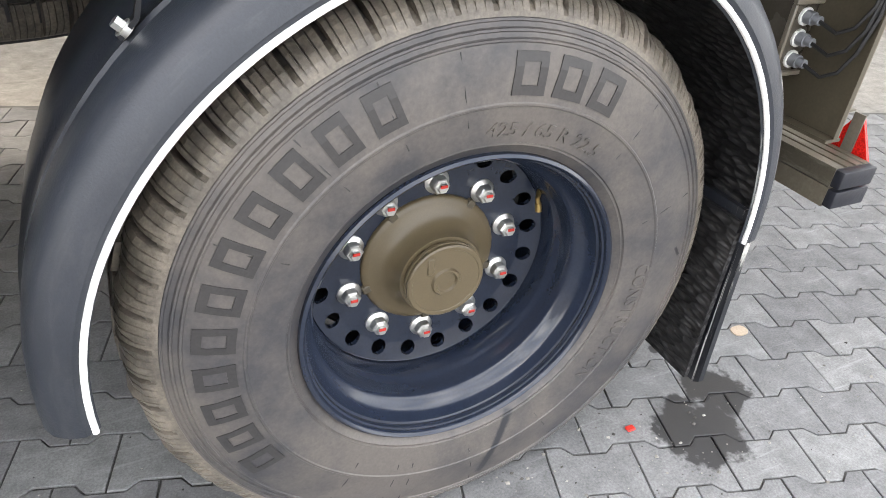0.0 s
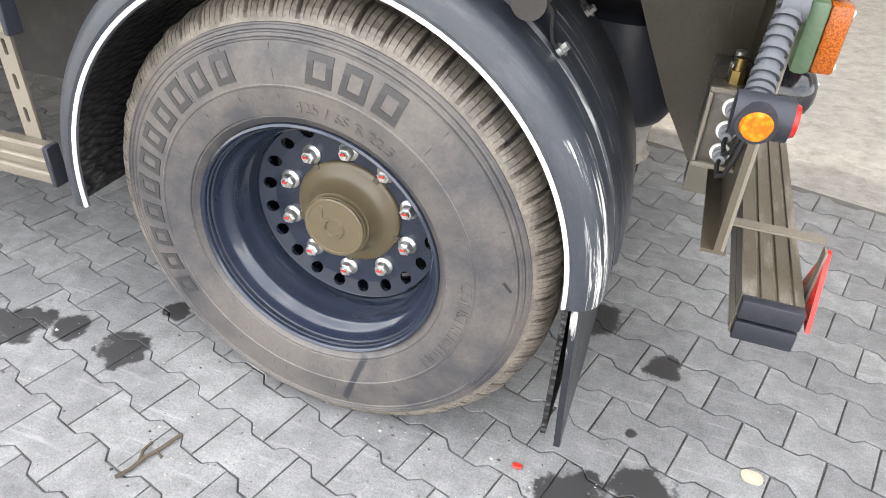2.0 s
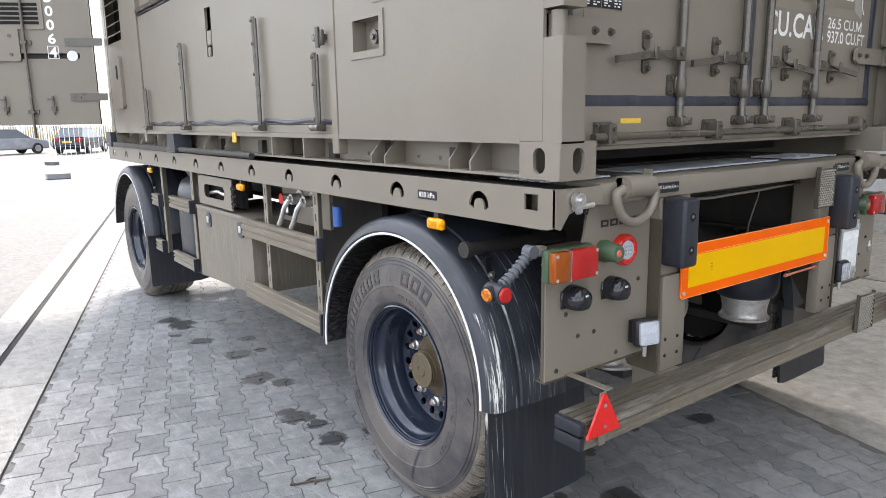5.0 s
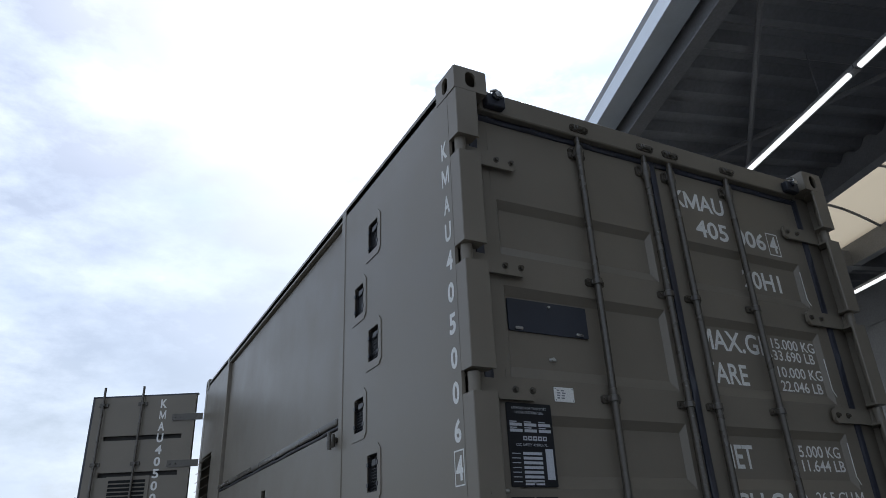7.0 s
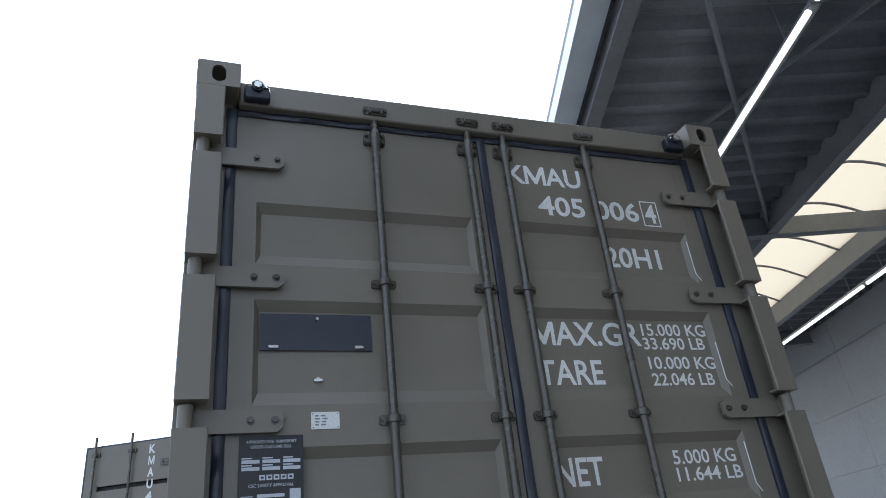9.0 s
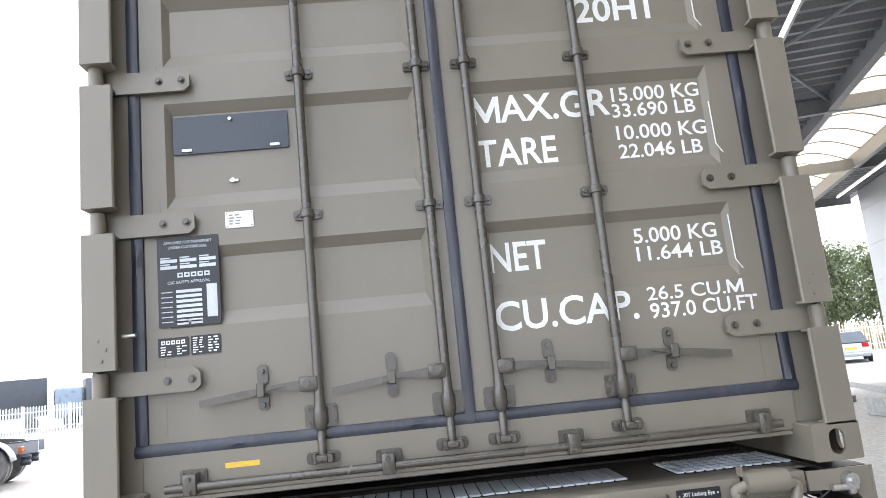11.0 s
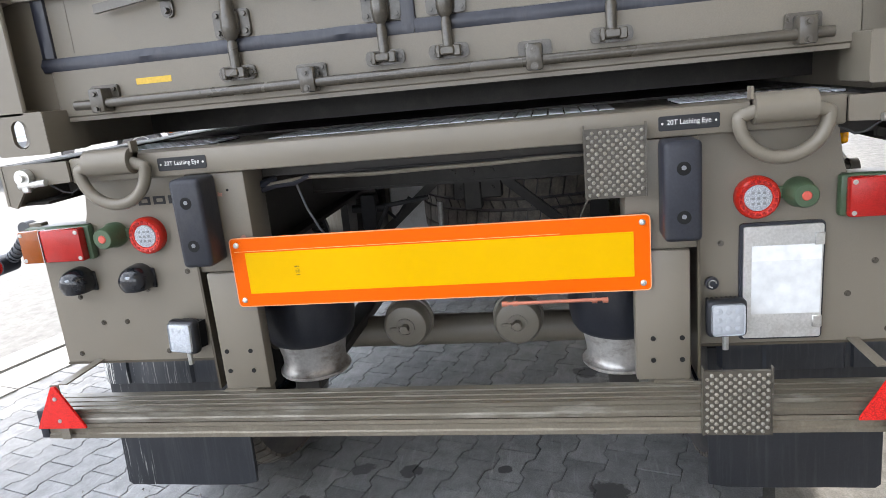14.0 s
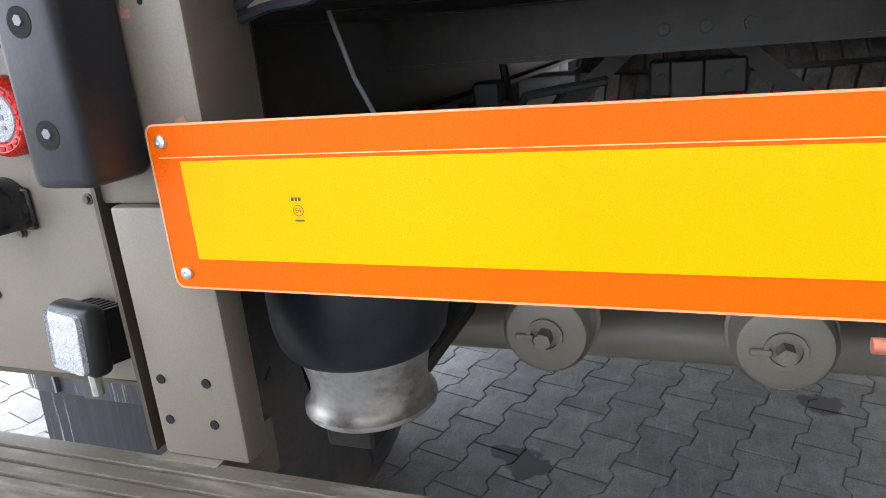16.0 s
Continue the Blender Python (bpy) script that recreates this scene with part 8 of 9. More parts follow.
def fence_run(p0, p1, height, spacing, width, label):
    p0, p1 = Vector(p0), Vector(p1)
    d = (p1 - p0)
    n = int(d.length / spacing)
    d.normalize()
    side = Vector((-d.y, d.x, 0))
    f = thing("fence", label, "fence", tuple(p0))
    bm = B()
    for k in range(n):
        p = p0 + d * spacing * k
        h = height + 0.02 * math.sin(k * 3.3)
        vs = []
        for s in (0.0, width):
            for t in (0.0, 0.02):
                for z in (0.05, h):
                    q = p + d * s + side * t
                    vs.append(bm.verts.new((q.x, q.y, z)))
        tip = p + d * width / 2 + side * 0.01
        tv = bm.verts.new((tip.x, tip.y, h + 0.06))
        for q in ((0, 1, 3, 2), (4, 6, 7, 5), (0, 4, 5, 1), (2, 3, 7, 6)):
            bm.faces.new([vs[i] for i in q])
        for q in ((1, 5), (5, 7), (7, 3), (3, 1)):
            bm.faces.new((vs[q[0]], vs[q[1]], tv))
    tagged(part("picket", bm, FENCE, f, smooth=0), kind="stuff")
    for z in (0.4, height - 0.3):
        a, b_ = p0 + side * 0.03, p1 + side * 0.03
        part("fence_rail", tube(B(), [(a.x, a.y, z), (b_.x, b_.y, z)], 0.03, 4), FENCE, f)
    for k in range(0, n, max(1, int(2.6 / spacing))):
        p = p0 + d * spacing * k + side * 0.06
        part("fence_post", box(B(), p.x - 0.05, p.x + 0.05, p.y - 0.05, p.y + 0.05, -0.016, height + 0.1), FENCE, f, smooth=0)
    return f


fence_run((-62, -4, 0), (-60, 12, 0), 1.9, 0.16, 0.07, "white steel palisade fence behind the parked cars")
fence_run((-46.3, -13.5, 0), (-36, -40, 0), 1.7, 0.16, 0.08, "white picket fence along the yard edge")
fence_run((-47, 23, 0), (-37, 39, 0), 1.8, 0.16, 0.05, "pale palisade fence before the trees")


def tree(x, y, height, crown_r, seed):
    rnd = random.Random(seed)
    t = thing("tree", "leafy green deciduous tree beyond the fence", "tree", (x, y, 0), group="trees beyond the fence")
    bm = B()
    pts = [(x, y, -0.016), (x + 0.1, y, height * 0.25), (x - 0.1, y + 0.1, height * 0.5), (x, y, height * 0.8)]
    for (p, q), (r0, r1) in zip(zip(pts, pts[1:]), ((0.22, 0.17), (0.17, 0.11), (0.11, 0.04))):
        cyl(bm, p, q, r0, r1, 8, False)
    tips = []
    for k in range(11):
        a, h = rnd.uniform(0, 6.28), rnd.uniform(0.22, 0.72) * height
        e = Vector((x + crown_r * 0.75 * math.cos(a), y + crown_r * 0.75 * math.sin(a), h + rnd.uniform(0.1, 0.25) * height))
        cyl(bm, (x, y, h), e, 0.06, 0.02, 6, False)
        tips.append(e)
    part("trunk", bm, BARK, t)
    centres = [Vector((x + rnd.gauss(0, 0.42) * crown_r, y + rnd.gauss(0, 0.42) * crown_r, height * rnd.uniform(0.25, 0.92))) for _ in range(34)] + tips
    verts, faces = [], []
    for c in centres:
        rr = crown_r * rnd.uniform(0.18, 0.36)
        for _ in range(170):
            v = Vector((rnd.gauss(0, 1), rnd.gauss(0, 1), rnd.gauss(0, 0.8)))
            p = c + v.normalized() * rr * rnd.uniform(0.55, 1.05)
            a = Vector((rnd.gauss(0, 1), rnd.gauss(0, 1), rnd.gauss(0, 1))).normalized() * rnd.uniform(0.08, 0.16)
            b_ = a.orthogonal().normalized() * rnd.uniform(0.05, 0.09)
            i = len(verts)
            verts += [tuple(p - a), tuple(p + b_), tuple(p + a), tuple(p - b_)]
            faces.append((i, i + 1, i + 2, i + 3))
    me = bpy.data.meshes.new("crown")
    me.from_pydata(verts, [], faces)
    me.materials.append(LEAF)
    tagged(part("crown", me, LEAF, t), kind="stuff")


def polar(az, dist):
    return 2.0 + dist * math.cos(radians(az)), dist * math.sin(radians(az))


for i, (az, dist, h, r) in enumerate(((176.2, 74, 8.4, 3.6), (178.3, 72, 8.8, 3.8), (180.6, 76, 7.6, 3.6), (183.5, 74, 7.8, 3.6), (187, 76, 7.4, 3.6), (173.5, 80, 8.0, 3.6),
                                      (150.5, 66, 7.0, 3.4), (148.2, 65, 8.2, 3.6), (146.0, 64, 9.0, 3.8), (143.5, 65, 9.0, 4.0), (152.5, 72, 7.4, 3.6), (149.3, 74, 8.0, 3.8), (147.0, 74, 8.6, 4.0))):
    tree(*polar(az, dist), h, r, 20 + i)
# dry reeds along the fence feet
rnd = random.Random(7)
verts, faces = [], []
for cx, cy, ex, ey, n in ((-63.5, -4, 2, 18, 900), (-49.5, 24, 10, 15, 900)):
    for _ in range(n):
        s = rnd.random()
        x, y = cx + ex * s + rnd.gauss(0, 0.5), cy + ey * s + rnd.gauss(0, 0.5)
        h, w = rnd.uniform(1.2, 2.3), 0.05
        i = len(verts)
        lean = rnd.gauss(0, 0.25)
        verts += [(x, y - w, -0.016), (x, y + w, -0.016), (x + lean, y + lean, h)]
        faces.append((i, i + 1, i + 2))
me = bpy.data.meshes.new("reeds")
me.from_pydata(verts, [], faces)
me.materials.append(paint("dry_reed", (0.30, 0.24, 0.10), 0.8, vary=0.3))
tagged(new("reeds", me), "tall dry yellow reeds behind the fence", "reeds", kind="stuff")

GLASS = paint("dark_car_glass", (0.03, 0.04, 0.05), 0.08, vary=0.1, bump=0)
CARTYRE = paint("car_tyre", (0.02, 0.02, 0.02), 0.7)


def car(x, y, heading, colour, label, estate=False):
    m = Matrix.Translation((x, y, 0)) @ Matrix.Rotation(radians(heading), 4, "Z")
    c = thing("car", label, "car", (x, y, 0), group="parked cars")
    cm = paint("car_paint", colour, 0.25, vary=0.05, bump=0)

    def add(name, bm, mat, parent, label=""):
        bmesh.ops.transform(bm, matrix=m, verts=bm.verts)
        return part(name, bm, mat, parent, label, 30)
    low = [(2.05, 0.28), (2.10, 0.55), (1.95, 0.74), (1.05, 0.90), (-1.75, 0.94), (-2.05, 0.86), (-2.10, 0.45), (-2.0, 0.26)]
    bm = B()
    prism(bm, low, "y", -0.84, 0.84)
    bmesh.ops.bevel(bm, geom=bm.edges[:], offset=0.06, segments=2, affect="EDGES")
    body = add("body", bm, cm, c)
    hi = [(1.0, 0.90), (0.35, 1.40), (-1.30 if estate else -0.95, 1.44), (-1.95 if estate else -1.7, 0.94)]
    bm = B()
    v0 = [bm.verts.new((a, -0.78, b_)) for a, b_ in hi]
    v1 = [bm.verts.new((a, 0.78, b_)) for a, b_ in hi]
    for k in (1, 2):
        v0[k].co.y, v1[k].co.y = -0.60, 0.60
    bm.faces.new(v0)
    bm.faces.new(v1[::-1])
    for k in range(4):
        bm.faces.new((v0[k], v0[(k + 1) % 4], v1[(k + 1) % 4], v1[k]))
    add("window_band", bm, GLASS, c, "dark car windows")
    bm = B()
    prism(bm, [(0.36, 1.40), (-1.25 if estate else -0.95, 1.44), (-1.25 if estate else -0.95, 1.47), (0.30, 1.44)], "y", -0.60, 0.60)
    add("roof", bm, cm, c)
    for a in (1.28, -1.30):
        for s in (-1, 1):
            bm = B()
            lathe(bm, [(0.0, 0.10), (0.20, 0.10), (0.31, 0.08), (0.32, -0.08), (0.31, -0.1), (0.0, -0.1)], (a, s * 0.78, 0.31), "y", 20)
            wv = add("wheel", bm, CARTYRE, c)
            bm = B()
            lathe(bm, [(0.0, 0.112), (0.19, 0.108), (0.19, 0.10)], (a, s * 0.78 + (0 if s > 0 else 0), 0.31), "y", 16)
            if s < 0:
                bmesh.ops.scale(bm, vec=(1, -1, 1), space=Matrix.Translation((0, 0.78, 0)), verts=bm.verts)
            add("wheel_trim", bm, STEEL, wv)
    for e, nm, mat in ((2.03, "headlamp", CLEAR), (-2.06, "rear_lamp", RED)):
        for s in (-1, 1):
            add(nm, box(B(), e - 0.05, e + 0.07 if e > 0 else e + 0.05, s * 0.62 - 0.14, s * 0.62 + 0.14, 0.62 if e > 0 else 0.70, 0.76 if e > 0 else 0.90, 0.02), mat, c)
        add("number_plate", box(B(), e + (0.055 if e > 0 else -0.075), e + (0.08 if e > 0 else -0.05), -0.26, 0.26, 0.40 if e > 0 else 0.62, 0.51 if e > 0 else 0.73), YELLOW_STICK, c, "yellow plate")
    return c


car(-46.0, 2.3, 116, (0.24, 0.245, 0.26), "silver saloon car parked by the fence")
car(-44.0, -2.0, -35, (0.03, 0.036, 0.06), "dark blue hatchback parked by the fence")
car(-47.5, -6.8, -20, (0.08, 0.085, 0.09), "dark grey car parked by the fence")
car(-44.5, 6.0, 150, (0.02, 0.02, 0.025), "black car parked behind a barrier", True)
car(-31.5, 23.1, 150, (0.50, 0.53, 0.58), "pale silver hatchback seen from behind", True)
car(-30.2, 17.2, 145, (0.52, 0.53, 0.55), "white and red parked car", True)

# movable barriers


def barrier(x, y, heading, length, label, top=1.30):
    m = Matrix.Translation((x, y, 0)) @ Matrix.Rotation(radians(heading), 4, "Z")
    f = thing("barrier", label, "barrier", (x, y, 0), group="movable barriers")

    def add(name, bm, mat, label=""):
        bmesh.ops.transform(bm, matrix=m, verts=bm.verts)
        return part(name, bm, mat, f, label)
    for z in (0.16, top):
        add("rail", tube(B(), [(0, 0, z), (length, 0, z)], 0.022, 8), FENCE)
    n = int(length / 0.22)
    for k in range(n + 1):
        add("bar", tube(B(), [(length * k / n, 0, 0.16), (length * k / n, 0, top)], 0.022 if k in (0, n) else 0.012, 6), FENCE)
    for a in (0.0, length):
        add("foot", box(B(), a - 0.11, a + 0.11, -0.35, 0.35, -0.014, 0.13, 0.01), paint("recycled_plastic_foot", (0.10, 0.10, 0.10), 0.7))
    return f


barrier(-31.5, 2.65, 114, 3.8, "tall white tubular site barrier on dark foot blocks", 1.75)
barrier(-12.4, 9.75, 140, 2.6, "white tubular site barrier on a dark foot block")
cone = thing("traffic_cone", "orange and white traffic cone beside the barrier", "traffic cone", (-12.9, 9.5, 0))
part("base", box(B(), -13.08, -12.72, 9.32, 9.68, -0.014, 0.03, 0.01), REDPAINT, cone)
for z0, z1, m in ((0.03, 0.25, "o"), (0.25, 0.42, "w"), (0.42, 0.55, "o"), (0.55, 0.63, "w"), (0.63, 0.72, "o")):
    r = lambda z: 0.15 - 0.17 * z
    part("band", cyl(B(), (-12.9, 9.5, z0), (-12.9, 9.5, z1), r(z0), r(z1), 16), ORANGE if m == "o" else WHITE, cone)
single("foot_block", box(B(), -23.0, -22.55, 1.36, 2.0, -0.014, 0.17, 0.02), GREYSTEEL, "grey recycled plastic fence foot block", "foot block")
single("concrete_block", box(B(), -11.6, -10.8, 10.2, 10.7, -0.014, 0.35, 0.02), KERB, "pale concrete block by the wall", "block")

# tractor unit rear end and a crane truck


def local(m, name, bm, mat, parent, label="", smooth=30):
    bmesh.ops.transform(bm, matrix=m, verts=bm.verts)
    return part(name, bm, mat, parent, label, smooth)


TM = Matrix.Translation((-15.6, -9.2, 0)) @ Matrix.Rotation(radians(-72), 4, "Z")
tu = thing("tractor_unit", "grey lorry tractor chassis with fifth wheel", "truck", (-15.6, -9.2, 0))
for s in (-1, 1):
    for off in (0.0, 0.33):
        bm = B()
        lathe(bm, [(0.0, 0.10), (0.27, 0.10), (0.29, 0.14), (0.46, 0.15), (0.51, 0.10), (0.51, -0.10), (0.46, -0.15), (0.29, -0.14), (0.0, -0.1)], (0, s * (1.05 - off), 0.51), "y", 28)
        wv = local(TM, "wheel", bm, TYRE, tu)
        if off == 0.0:
            bm = B()
            lathe(bm, [(0.28, 0.125), (0.23, 0.09), (0.12, 0.08), (0.11, 0.13), (0.0, 0.14)], (0, 1.05, 0.51), "y", 24)
            if s < 0:
                bmesh.ops.scale(bm, vec=(1, -1, 1), verts=bm.verts)
            local(TM, "rim", bm, ALU, wv)
    bm = B()
    rows = []
    for k in range(13):
        t = radians(10 + 160 * k / 12)
        rows.append([bm.verts.new((0.60 * math.cos(t) * q, s * yy, 0.51 + 0.60 * math.sin(t) * q)) for q, yy in ((1, 0.62), (1, 1.22), (0.97, 1.22), (0.97, 0.62))])
    for r0, r1 in zip(rows, rows[1:]):
        for j in range(4):
            bm.faces.new((r0[j], r0[(j + 1) % 4], r1[(j + 1) % 4], r1[j]))
    local(TM, "mudguard", bm, GREYSTEEL, tu)
    local(TM, "chassis_beam", box(B(), -1.0, 4.2, s * 0.42 - 0.04, s * 0.42 + 0.04, 0.72, 0.98), GREYSTEEL, tu, smooth=0)
    local(TM, "rear_lamp", box(B(), -0.78, -0.70, s * 0.95 - 0.2, s * 0.95 + 0.2, 0.78, 0.92, 0.01), AMBER, tu)
bm = B()
prism(bm, [(-0.75, 1.02), (0.75, 1.02), (0.75, 1.18), (0.2, 1.18), (-0.7, 1.06)], "y", -0.42, 0.42)
local(TM, "fifth_wheel", bm, DARK, tu)
for s in (-1, 1):
    bm = B()
    lathe(bm, [(0.0, 0.45), (0.11, 0.45), (0.13, 0.52), (0.11, 0.58), (0.13, 0.65), (0.10, 0.72), (0.0, 0.72)], (-0.75, s * 0.5, 0), "z", 16)
    local(TM, "air_spring", bm, RUBBER, tu)

CM = Matrix.Translation((-16.25, -13.65, 0)) @ Matrix.Rotation(radians(38), 4, "Z")
ct = thing("crane_truck", "white two-axle lorry with green wheel hubs and grey chassis", "truck", (-16.25, -13.65, 0))
CABW = paint("white_cab_paint", (0.72, 0.73, 0.72), 0.3, vary=0.04)
for a, hub in ((0.0, paint("green_wheel_hub", (0.03, 0.22, 0.10), 0.4)), (3.6, ALU)):
    for s in (-1, 1):
        bm = B()
        lathe(bm, [(0.0, 0.10), (0.27, 0.10), (0.29, 0.14), (0.46, 0.15), (0.51, 0.10), (0.51, -0.10), (0.46, -0.15), (0.29, -0.14), (0.0, -0.1)], (a, s * 1.02, 0.51), "y", 28)
        wv = local(CM, "wheel", bm, TYRE, ct)
        bm = B()
        lathe(bm, [(0.28, 0.145), (0.23, 0.11), (0.12, 0.10), (0.11, 0.15), (0.0, 0.16)], (a, 1.02, 0.51), "y", 24)
        if s < 0:
            bmesh.ops.scale(bm, vec=(1, -1, 1), verts=bm.verts)
        local(CM, "rim", bm, hub, wv)
bm = B()
box(bm, -1.1, 1.05, -1.2, 1.2, 0.95, 2.6, 0.08, 2)
cab = local(CM, "cab", bm, CABW, ct, "white lorry cab")
for s in (-1, 1):
    local(CM, "side_window", box(B(), -0.55, 0.35, s * 1.205 - 0.008, s * 1.205 + 0.008, 1.75, 2.42, 0.005), GLASS, cab)
local(CM, "chassis_beam", box(B(), -0.9, 5.2, -0.45, 0.45, 0.72, 1.0), GREYSTEEL, ct, smooth=0)
for s in (-1, 1):
    local(CM, "air_tank", tube(B(), [(1.2, s * 0.85, 0.75), (2.6, s * 0.85, 0.75)], 0.17, 14), ALU, ct)
    local(CM, "step", box(B(), 0.65, 1.15, s * 1.15 - 0.08, s * 1.15 + 0.08, 0.45, 0.95, 0.02), GREYSTEEL, ct)
for k, hm in enumerate((REDPAINT, YELLOW_STICK, REDPAINT)):
    local(CM, "air_hose", tube(B(), [(1.12, 0.70 + 0.14 * k, 1.05), (1.16, 0.72 + 0.14 * k, 1.45), (1.24, 0.74 + 0.14 * k, 1.72), (1.36, 0.76 + 0.14 * k, 1.45), (1.40, 0.76 + 0.14 * k, 1.05)], 0.035, 8), hm, ct)
local(CM, "grab_rail", tube(B(), [(1.15, 1.1, 1.1), (1.15, 1.1, 2.4), (1.3, 1.1, 2.5), (1.9, 1.1, 2.5)], 0.03, 8), paint("green_rail", (0.03, 0.35, 0.10), 0.4), ct)
local(CM, "exhaust", tube(B(), [(1.4, 0.6, 1.0), (1.4, 0.6, 2.5), (1.42, 0.6, 2.9), (1.5, 0.6, 3.05), (1.6, 0.6, 3.05)], 0.07, 12), STEEL, ct)

# far lorries and a tall sign behind the picket fence
for x, y, hd, l, h, label, colour in ((-49.6, -27.6, -60, 4.4, 3.7, "dark covered lorry with grey cab behind the fence", (0.04, 0.045, 0.053)), (-52.5, -20.5, -60, 6.0, 3.4, "grey curtain-sided lorry behind the fence", (0.07, 0.075, 0.085))):
    m = Matrix.Translation((x, y, 0)) @ Matrix.Rotation(radians(hd), 4, "Z")
    lo = thing("lorry", label, "truck", (x, y, 0), group="far lorries")
    local(m, "body", box(B(), -l / 2, l / 2, -1.2, 1.2, 1.0, h, 0.06, 2), paint("lorry_canvas", colour, 0.55, vary=0.15), lo)
    local(m, "cab", box(B(), l / 2 + 0.15, l / 2 + 2.0, -1.15, 1.15, 0.7, h - 0.5, 0.25, 3), paint("lorry_cab", (0.16, 0.20, 0.25), 0.3, vary=0.1), lo)
    local(m, "windscreen", box(B(), l / 2 + 1.9, l / 2 + 2.03, -1.0, 1.0, 1.5, h - 0.8, 0.02), GLASS, lo)
    for a in (-l / 2 + 1, l / 2 + 0.9):
        for s in (-1, 1):
            local(m, "wheel", cyl(B(), (a, s * 1.2, 0.5), (a, s * 0.9, 0.5), 0.5, n=20), CARTYRE, lo)
sg = thing("sign", "tall grey advertising sign with a green foot", "sign", (-50, -30.5, 0))
part("panel", box(B(), -50.1, -49.9, -31.1, -30.0, 2.0, 5.3), paint("sign_grey", (0.17, 0.20, 0.21), 0.5), sg, smooth=0)
part("foot_panel", box(B(), -49.9, -49.88, -31.05, -30.05, 2.0, 3.1), paint("sign_green", (0.03, 0.19, 0.15), 0.5), sg, smooth=0)
part("logo_block", box(B(), -49.9, -49.88, -30.75, -30.35, 3.3, 5.1), WHITE, sg, smooth=0)
for y in (-31.0, -30.1):
    part("post", box(B(), -50.05, -49.95, y - 0.05, y + 0.05, -0.016, 2.0), GREYSTEEL, sg, smooth=0)

# small litter on the paving
single("red_scrap", box(B(), -0.375, -0.350, 0.022, 0.040, 0.0005, 0.008, 0.003), REDPAINT, "small red plastic scrap on the paving", "litter")
bm = B()
prism(bm, rounded(0.18, 0.235, 0.205, 0.245, 0.018), "z", 0.0008, 0.005)
single("dry_leaf", bm, paint("dry_leaf", (0.50, 0.40, 0.30), 0.7, vary=0.25), "pale dry leaf on the paving", "leaf")
bm = B()
tube(bm, [(-1.27, -0.375, 0.006), (-1.252, -0.345, 0.007), (-1.243, -0.300, 0.006), (-1.222, -0.262, 0.008), (-1.205, -0.205, 0.006)], 0.0055, 6)
tube(bm, [(-1.245, -0.320, 0.007), (-1.262, -0.285, 0.006), (-1.258, -0.255, 0.006)], 0.0042, 6)
tube(bm, [(-1.228, -0.275, 0.007), (-1.205, -0.285, 0.006)], 0.0038, 6)
single("twig", bm, BARK, "brown twig on the paving", "twig")

# grit and crumbs that lie in the joints and along the wheel
rnd = random.Random(31)
verts, faces = [], []
for k in range(1500):
    x, y = rnd.uniform(-3.2, 1.6), rnd.gauss(-0.15, 0.55)
    if k % 3 == 0:
        x, y = -0.9 + rnd.gauss(0, 0.7), rnd.gauss(-0.12, 0.16)
    r = rnd.uniform(0.0012, 0.0034) if k % 12 else rnd.uniform(0.004, 0.007)
    i = len(verts)
    a = rnd.uniform(0, 6.28)
    verts += [(x + r * math.cos(a + q), y + r * math.sin(a + q) * rnd.uniform(0.5, 1.0), 0.0006) for q in (0, 1.6, 3.1, 4.7)] + [(x + rnd.uniform(-r, r) * 0.4, y, 0.0006 + r * rnd.uniform(0.5, 1.0))]
    faces += [(i, i + 1, i + 4), (i + 1, i + 2, i + 4), (i + 2, i + 3, i + 4), (i + 3, i, i + 4)]
me = bpy.data.meshes.new("grit")
me.from_pydata(verts, [], faces)
gm, gnt, gb_ = base_mat("grit_and_crumbs")
gg = gnt.nodes.new("ShaderNodeNewGeometry")
gr_ = ramp_node(gnt, gg.outputs["Random Per Island"], 0.0, (0.03, 0.028, 0.025), 1.0, (0.42, 0.40, 0.36))
gnt.links.new(gr_.outputs["Color"], gb_.inputs["Base Color"])
gb_.inputs["Roughness"].default_value = 0.85
me.materials.append(gm)
tagged(new("grit", me), "loose grey grit and crumbs on the paving", "grit", kind="stuff")

# ---------------------------------------------------------------- paving blocks
PU, PV, GAP = 0.220, 0.140, 0.0024


def block_outline(inset):
    w, n = 0.0825 - GAP - inset, 0.0575 - GAP - inset
    e = PU / 2 - GAP - inset
    up = [(-e, w), (-0.068, w), (-0.042, n), (0.042, n), (0.068, w), (e, w)]
    return up[::-1] + [(a, -b_) for a, b_ in up]


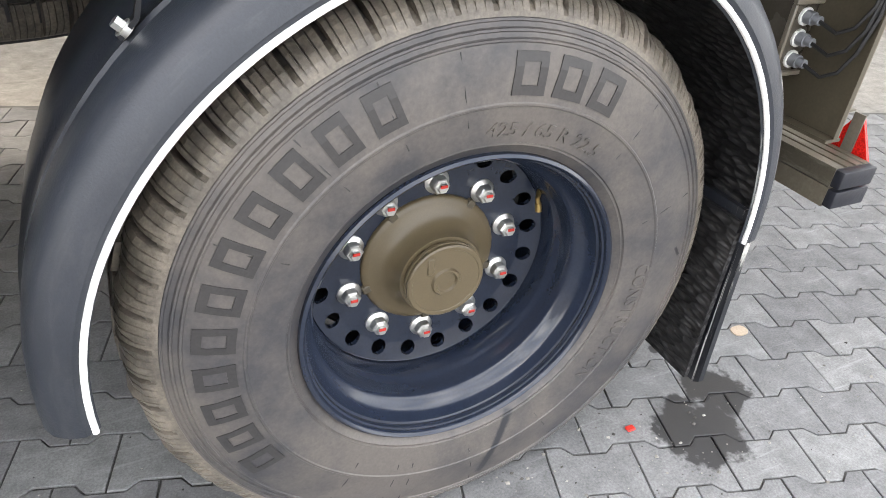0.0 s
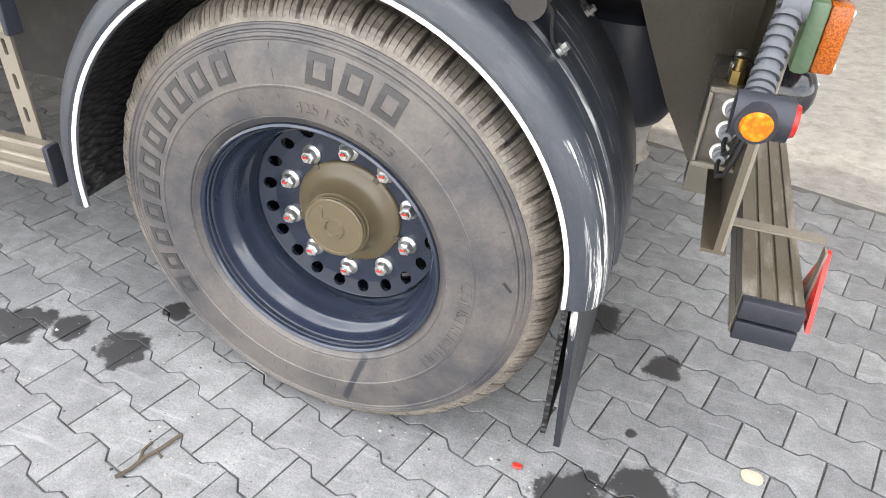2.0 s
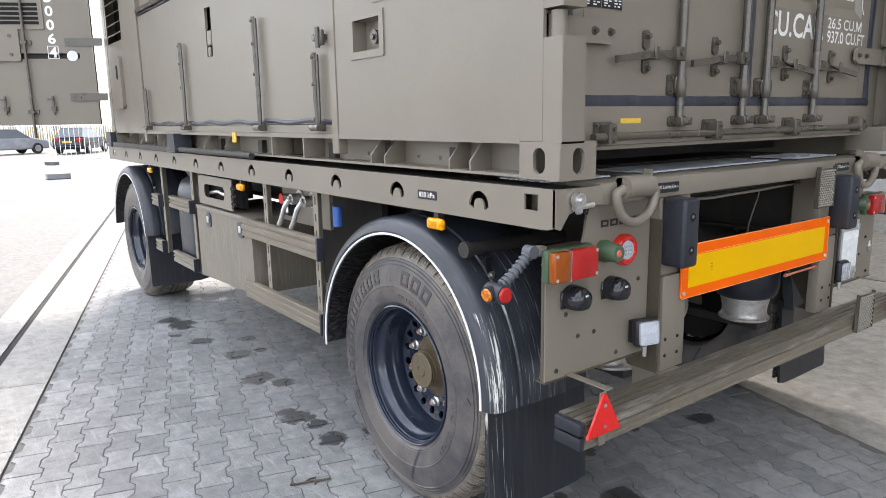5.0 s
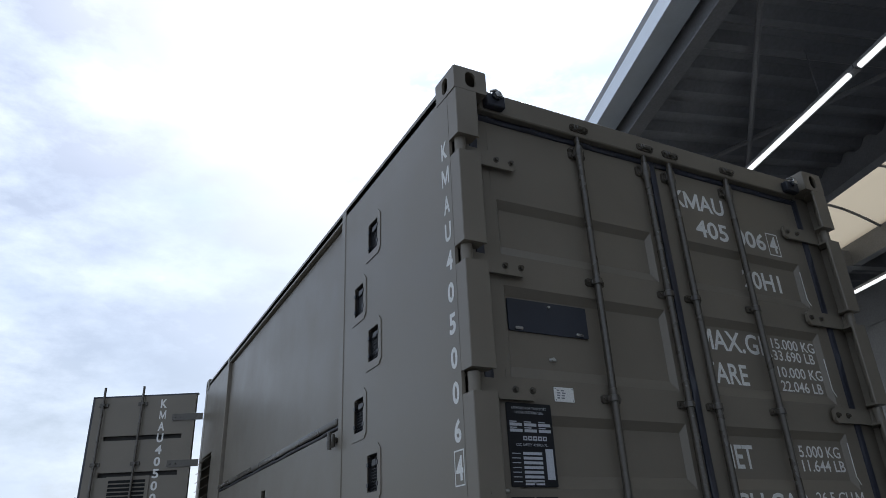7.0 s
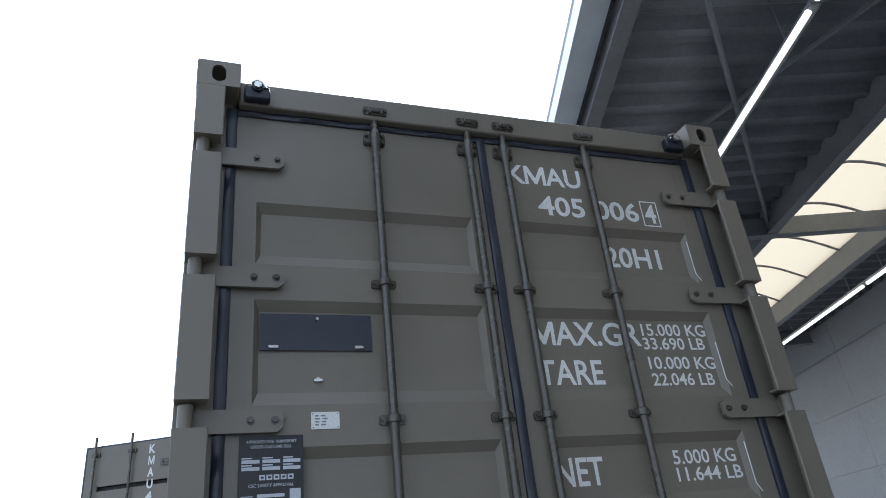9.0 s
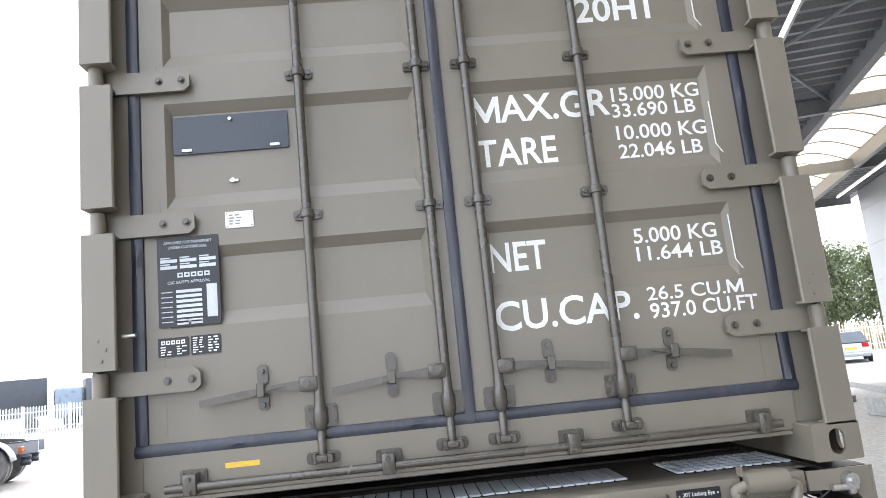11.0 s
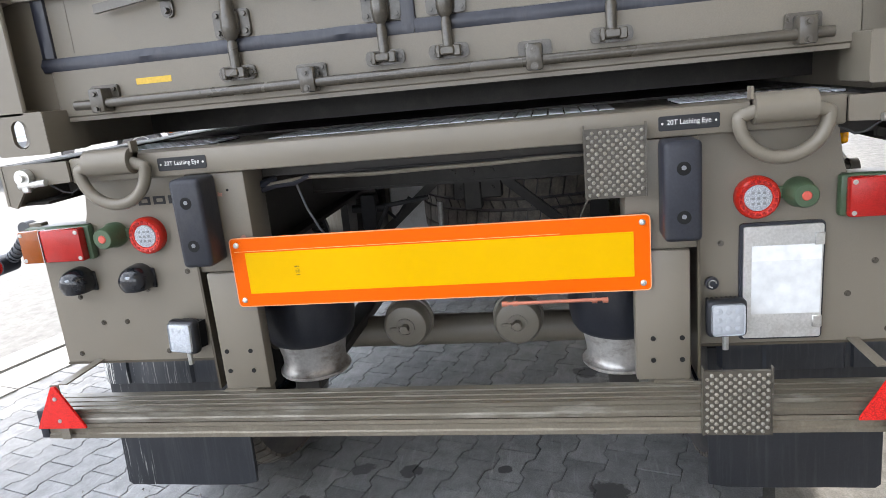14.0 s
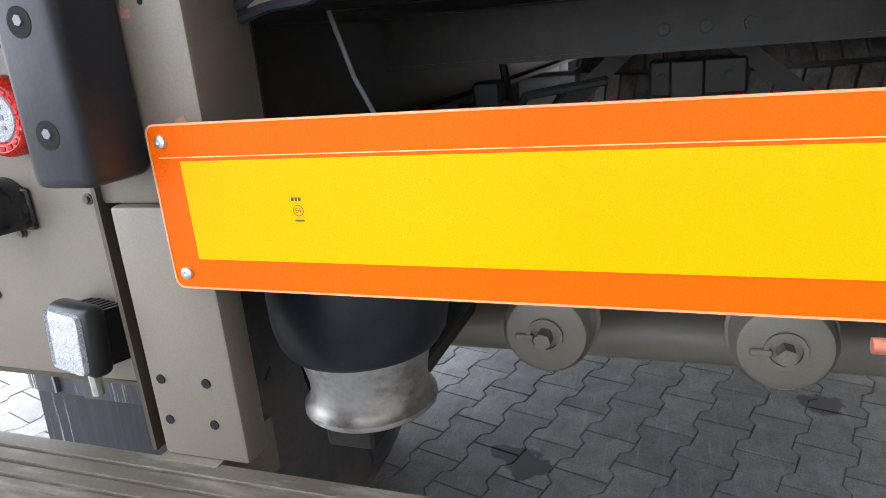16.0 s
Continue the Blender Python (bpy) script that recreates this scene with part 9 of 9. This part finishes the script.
def block_geometry():
    rings = [[(a, b_, -0.0060) for a, b_ in block_outline(0.0)], [(a, b_, -0.0014) for a, b_ in block_outline(0.0)], [(a, b_, 0.0) for a, b_ in block_outline(0.0020)]]
    verts = [p for r in rings for p in r]
    n = 12
    faces = [tuple(range(2 * n, 3 * n))]
    for i in range(2):
        for k in range(n):
            j = (k + 1) % n
            faces.append((i * n + k, i * n + j, (i + 1) * n + j, (i + 1) * n + k))
    return np.array(verts), faces


bv, bf = block_geometry()
rot = np.array(((DU.x, DV.x, 0), (DU.y, DV.y, 0), (0, 0, 1)))
base_me = bpy.data.meshes.new("paving_block")
base_me.from_pydata([tuple(rot @ p) for p in bv], [], bf)
base_me.materials.append(PAVER)
rnd = random.Random(11)
cells = []
j = 0
v = PAVE_V0 + 0.09
while v < PAVE_V1 - 0.05:
    u = PAVE_U0 + 0.12 + (PU / 2 if j % 2 else 0)
    while u < PAVE_U1 - 0.1:
        cells.append((u, v))
        u += PU
    v += PV
    j += 1
U_C, V_C = 0.55, 0.05
cells.sort(key=lambda c: (c[0] - U_C) ** 2 * 0.55 + (c[1] - V_C) ** 2)
verts, faces = [], []
for i, (u, v) in enumerate(cells):
    dz, tu_, tv_ = rnd.uniform(-0.0014, 0.0008), rnd.uniform(-0.006, 0.006), rnd.uniform(-0.006, 0.006)
    p = DU * (u + 0.045 + rnd.uniform(-0.0008, 0.0008)) + DV * (v + rnd.uniform(-0.0008, 0.0008))
    if i < 300:
        ob = new("paving_block", base_me)
        ob.parent = paving
        ob.matrix_basis = Matrix.Translation((p.x, p.y, dz)) @ Euler((tu_, tv_, rnd.uniform(-0.006, 0.006))).to_matrix().to_4x4()
    else:
        k0 = len(verts)
        m = np.array(Euler((tu_, tv_, 0)).to_matrix())
        q = (m @ (rot @ bv.T)).T + np.array((p.x, p.y, dz))
        verts += [tuple(r) for r in q]
        faces += [tuple(k0 + a for a in f) for f in bf]
me = bpy.data.meshes.new("paving_blocks")
me.from_pydata(verts, [], faces)
me.materials.append(PAVER)
rest = new("paving_blocks", me)
rest.parent = paving
tagged(rest, kind="stuff")
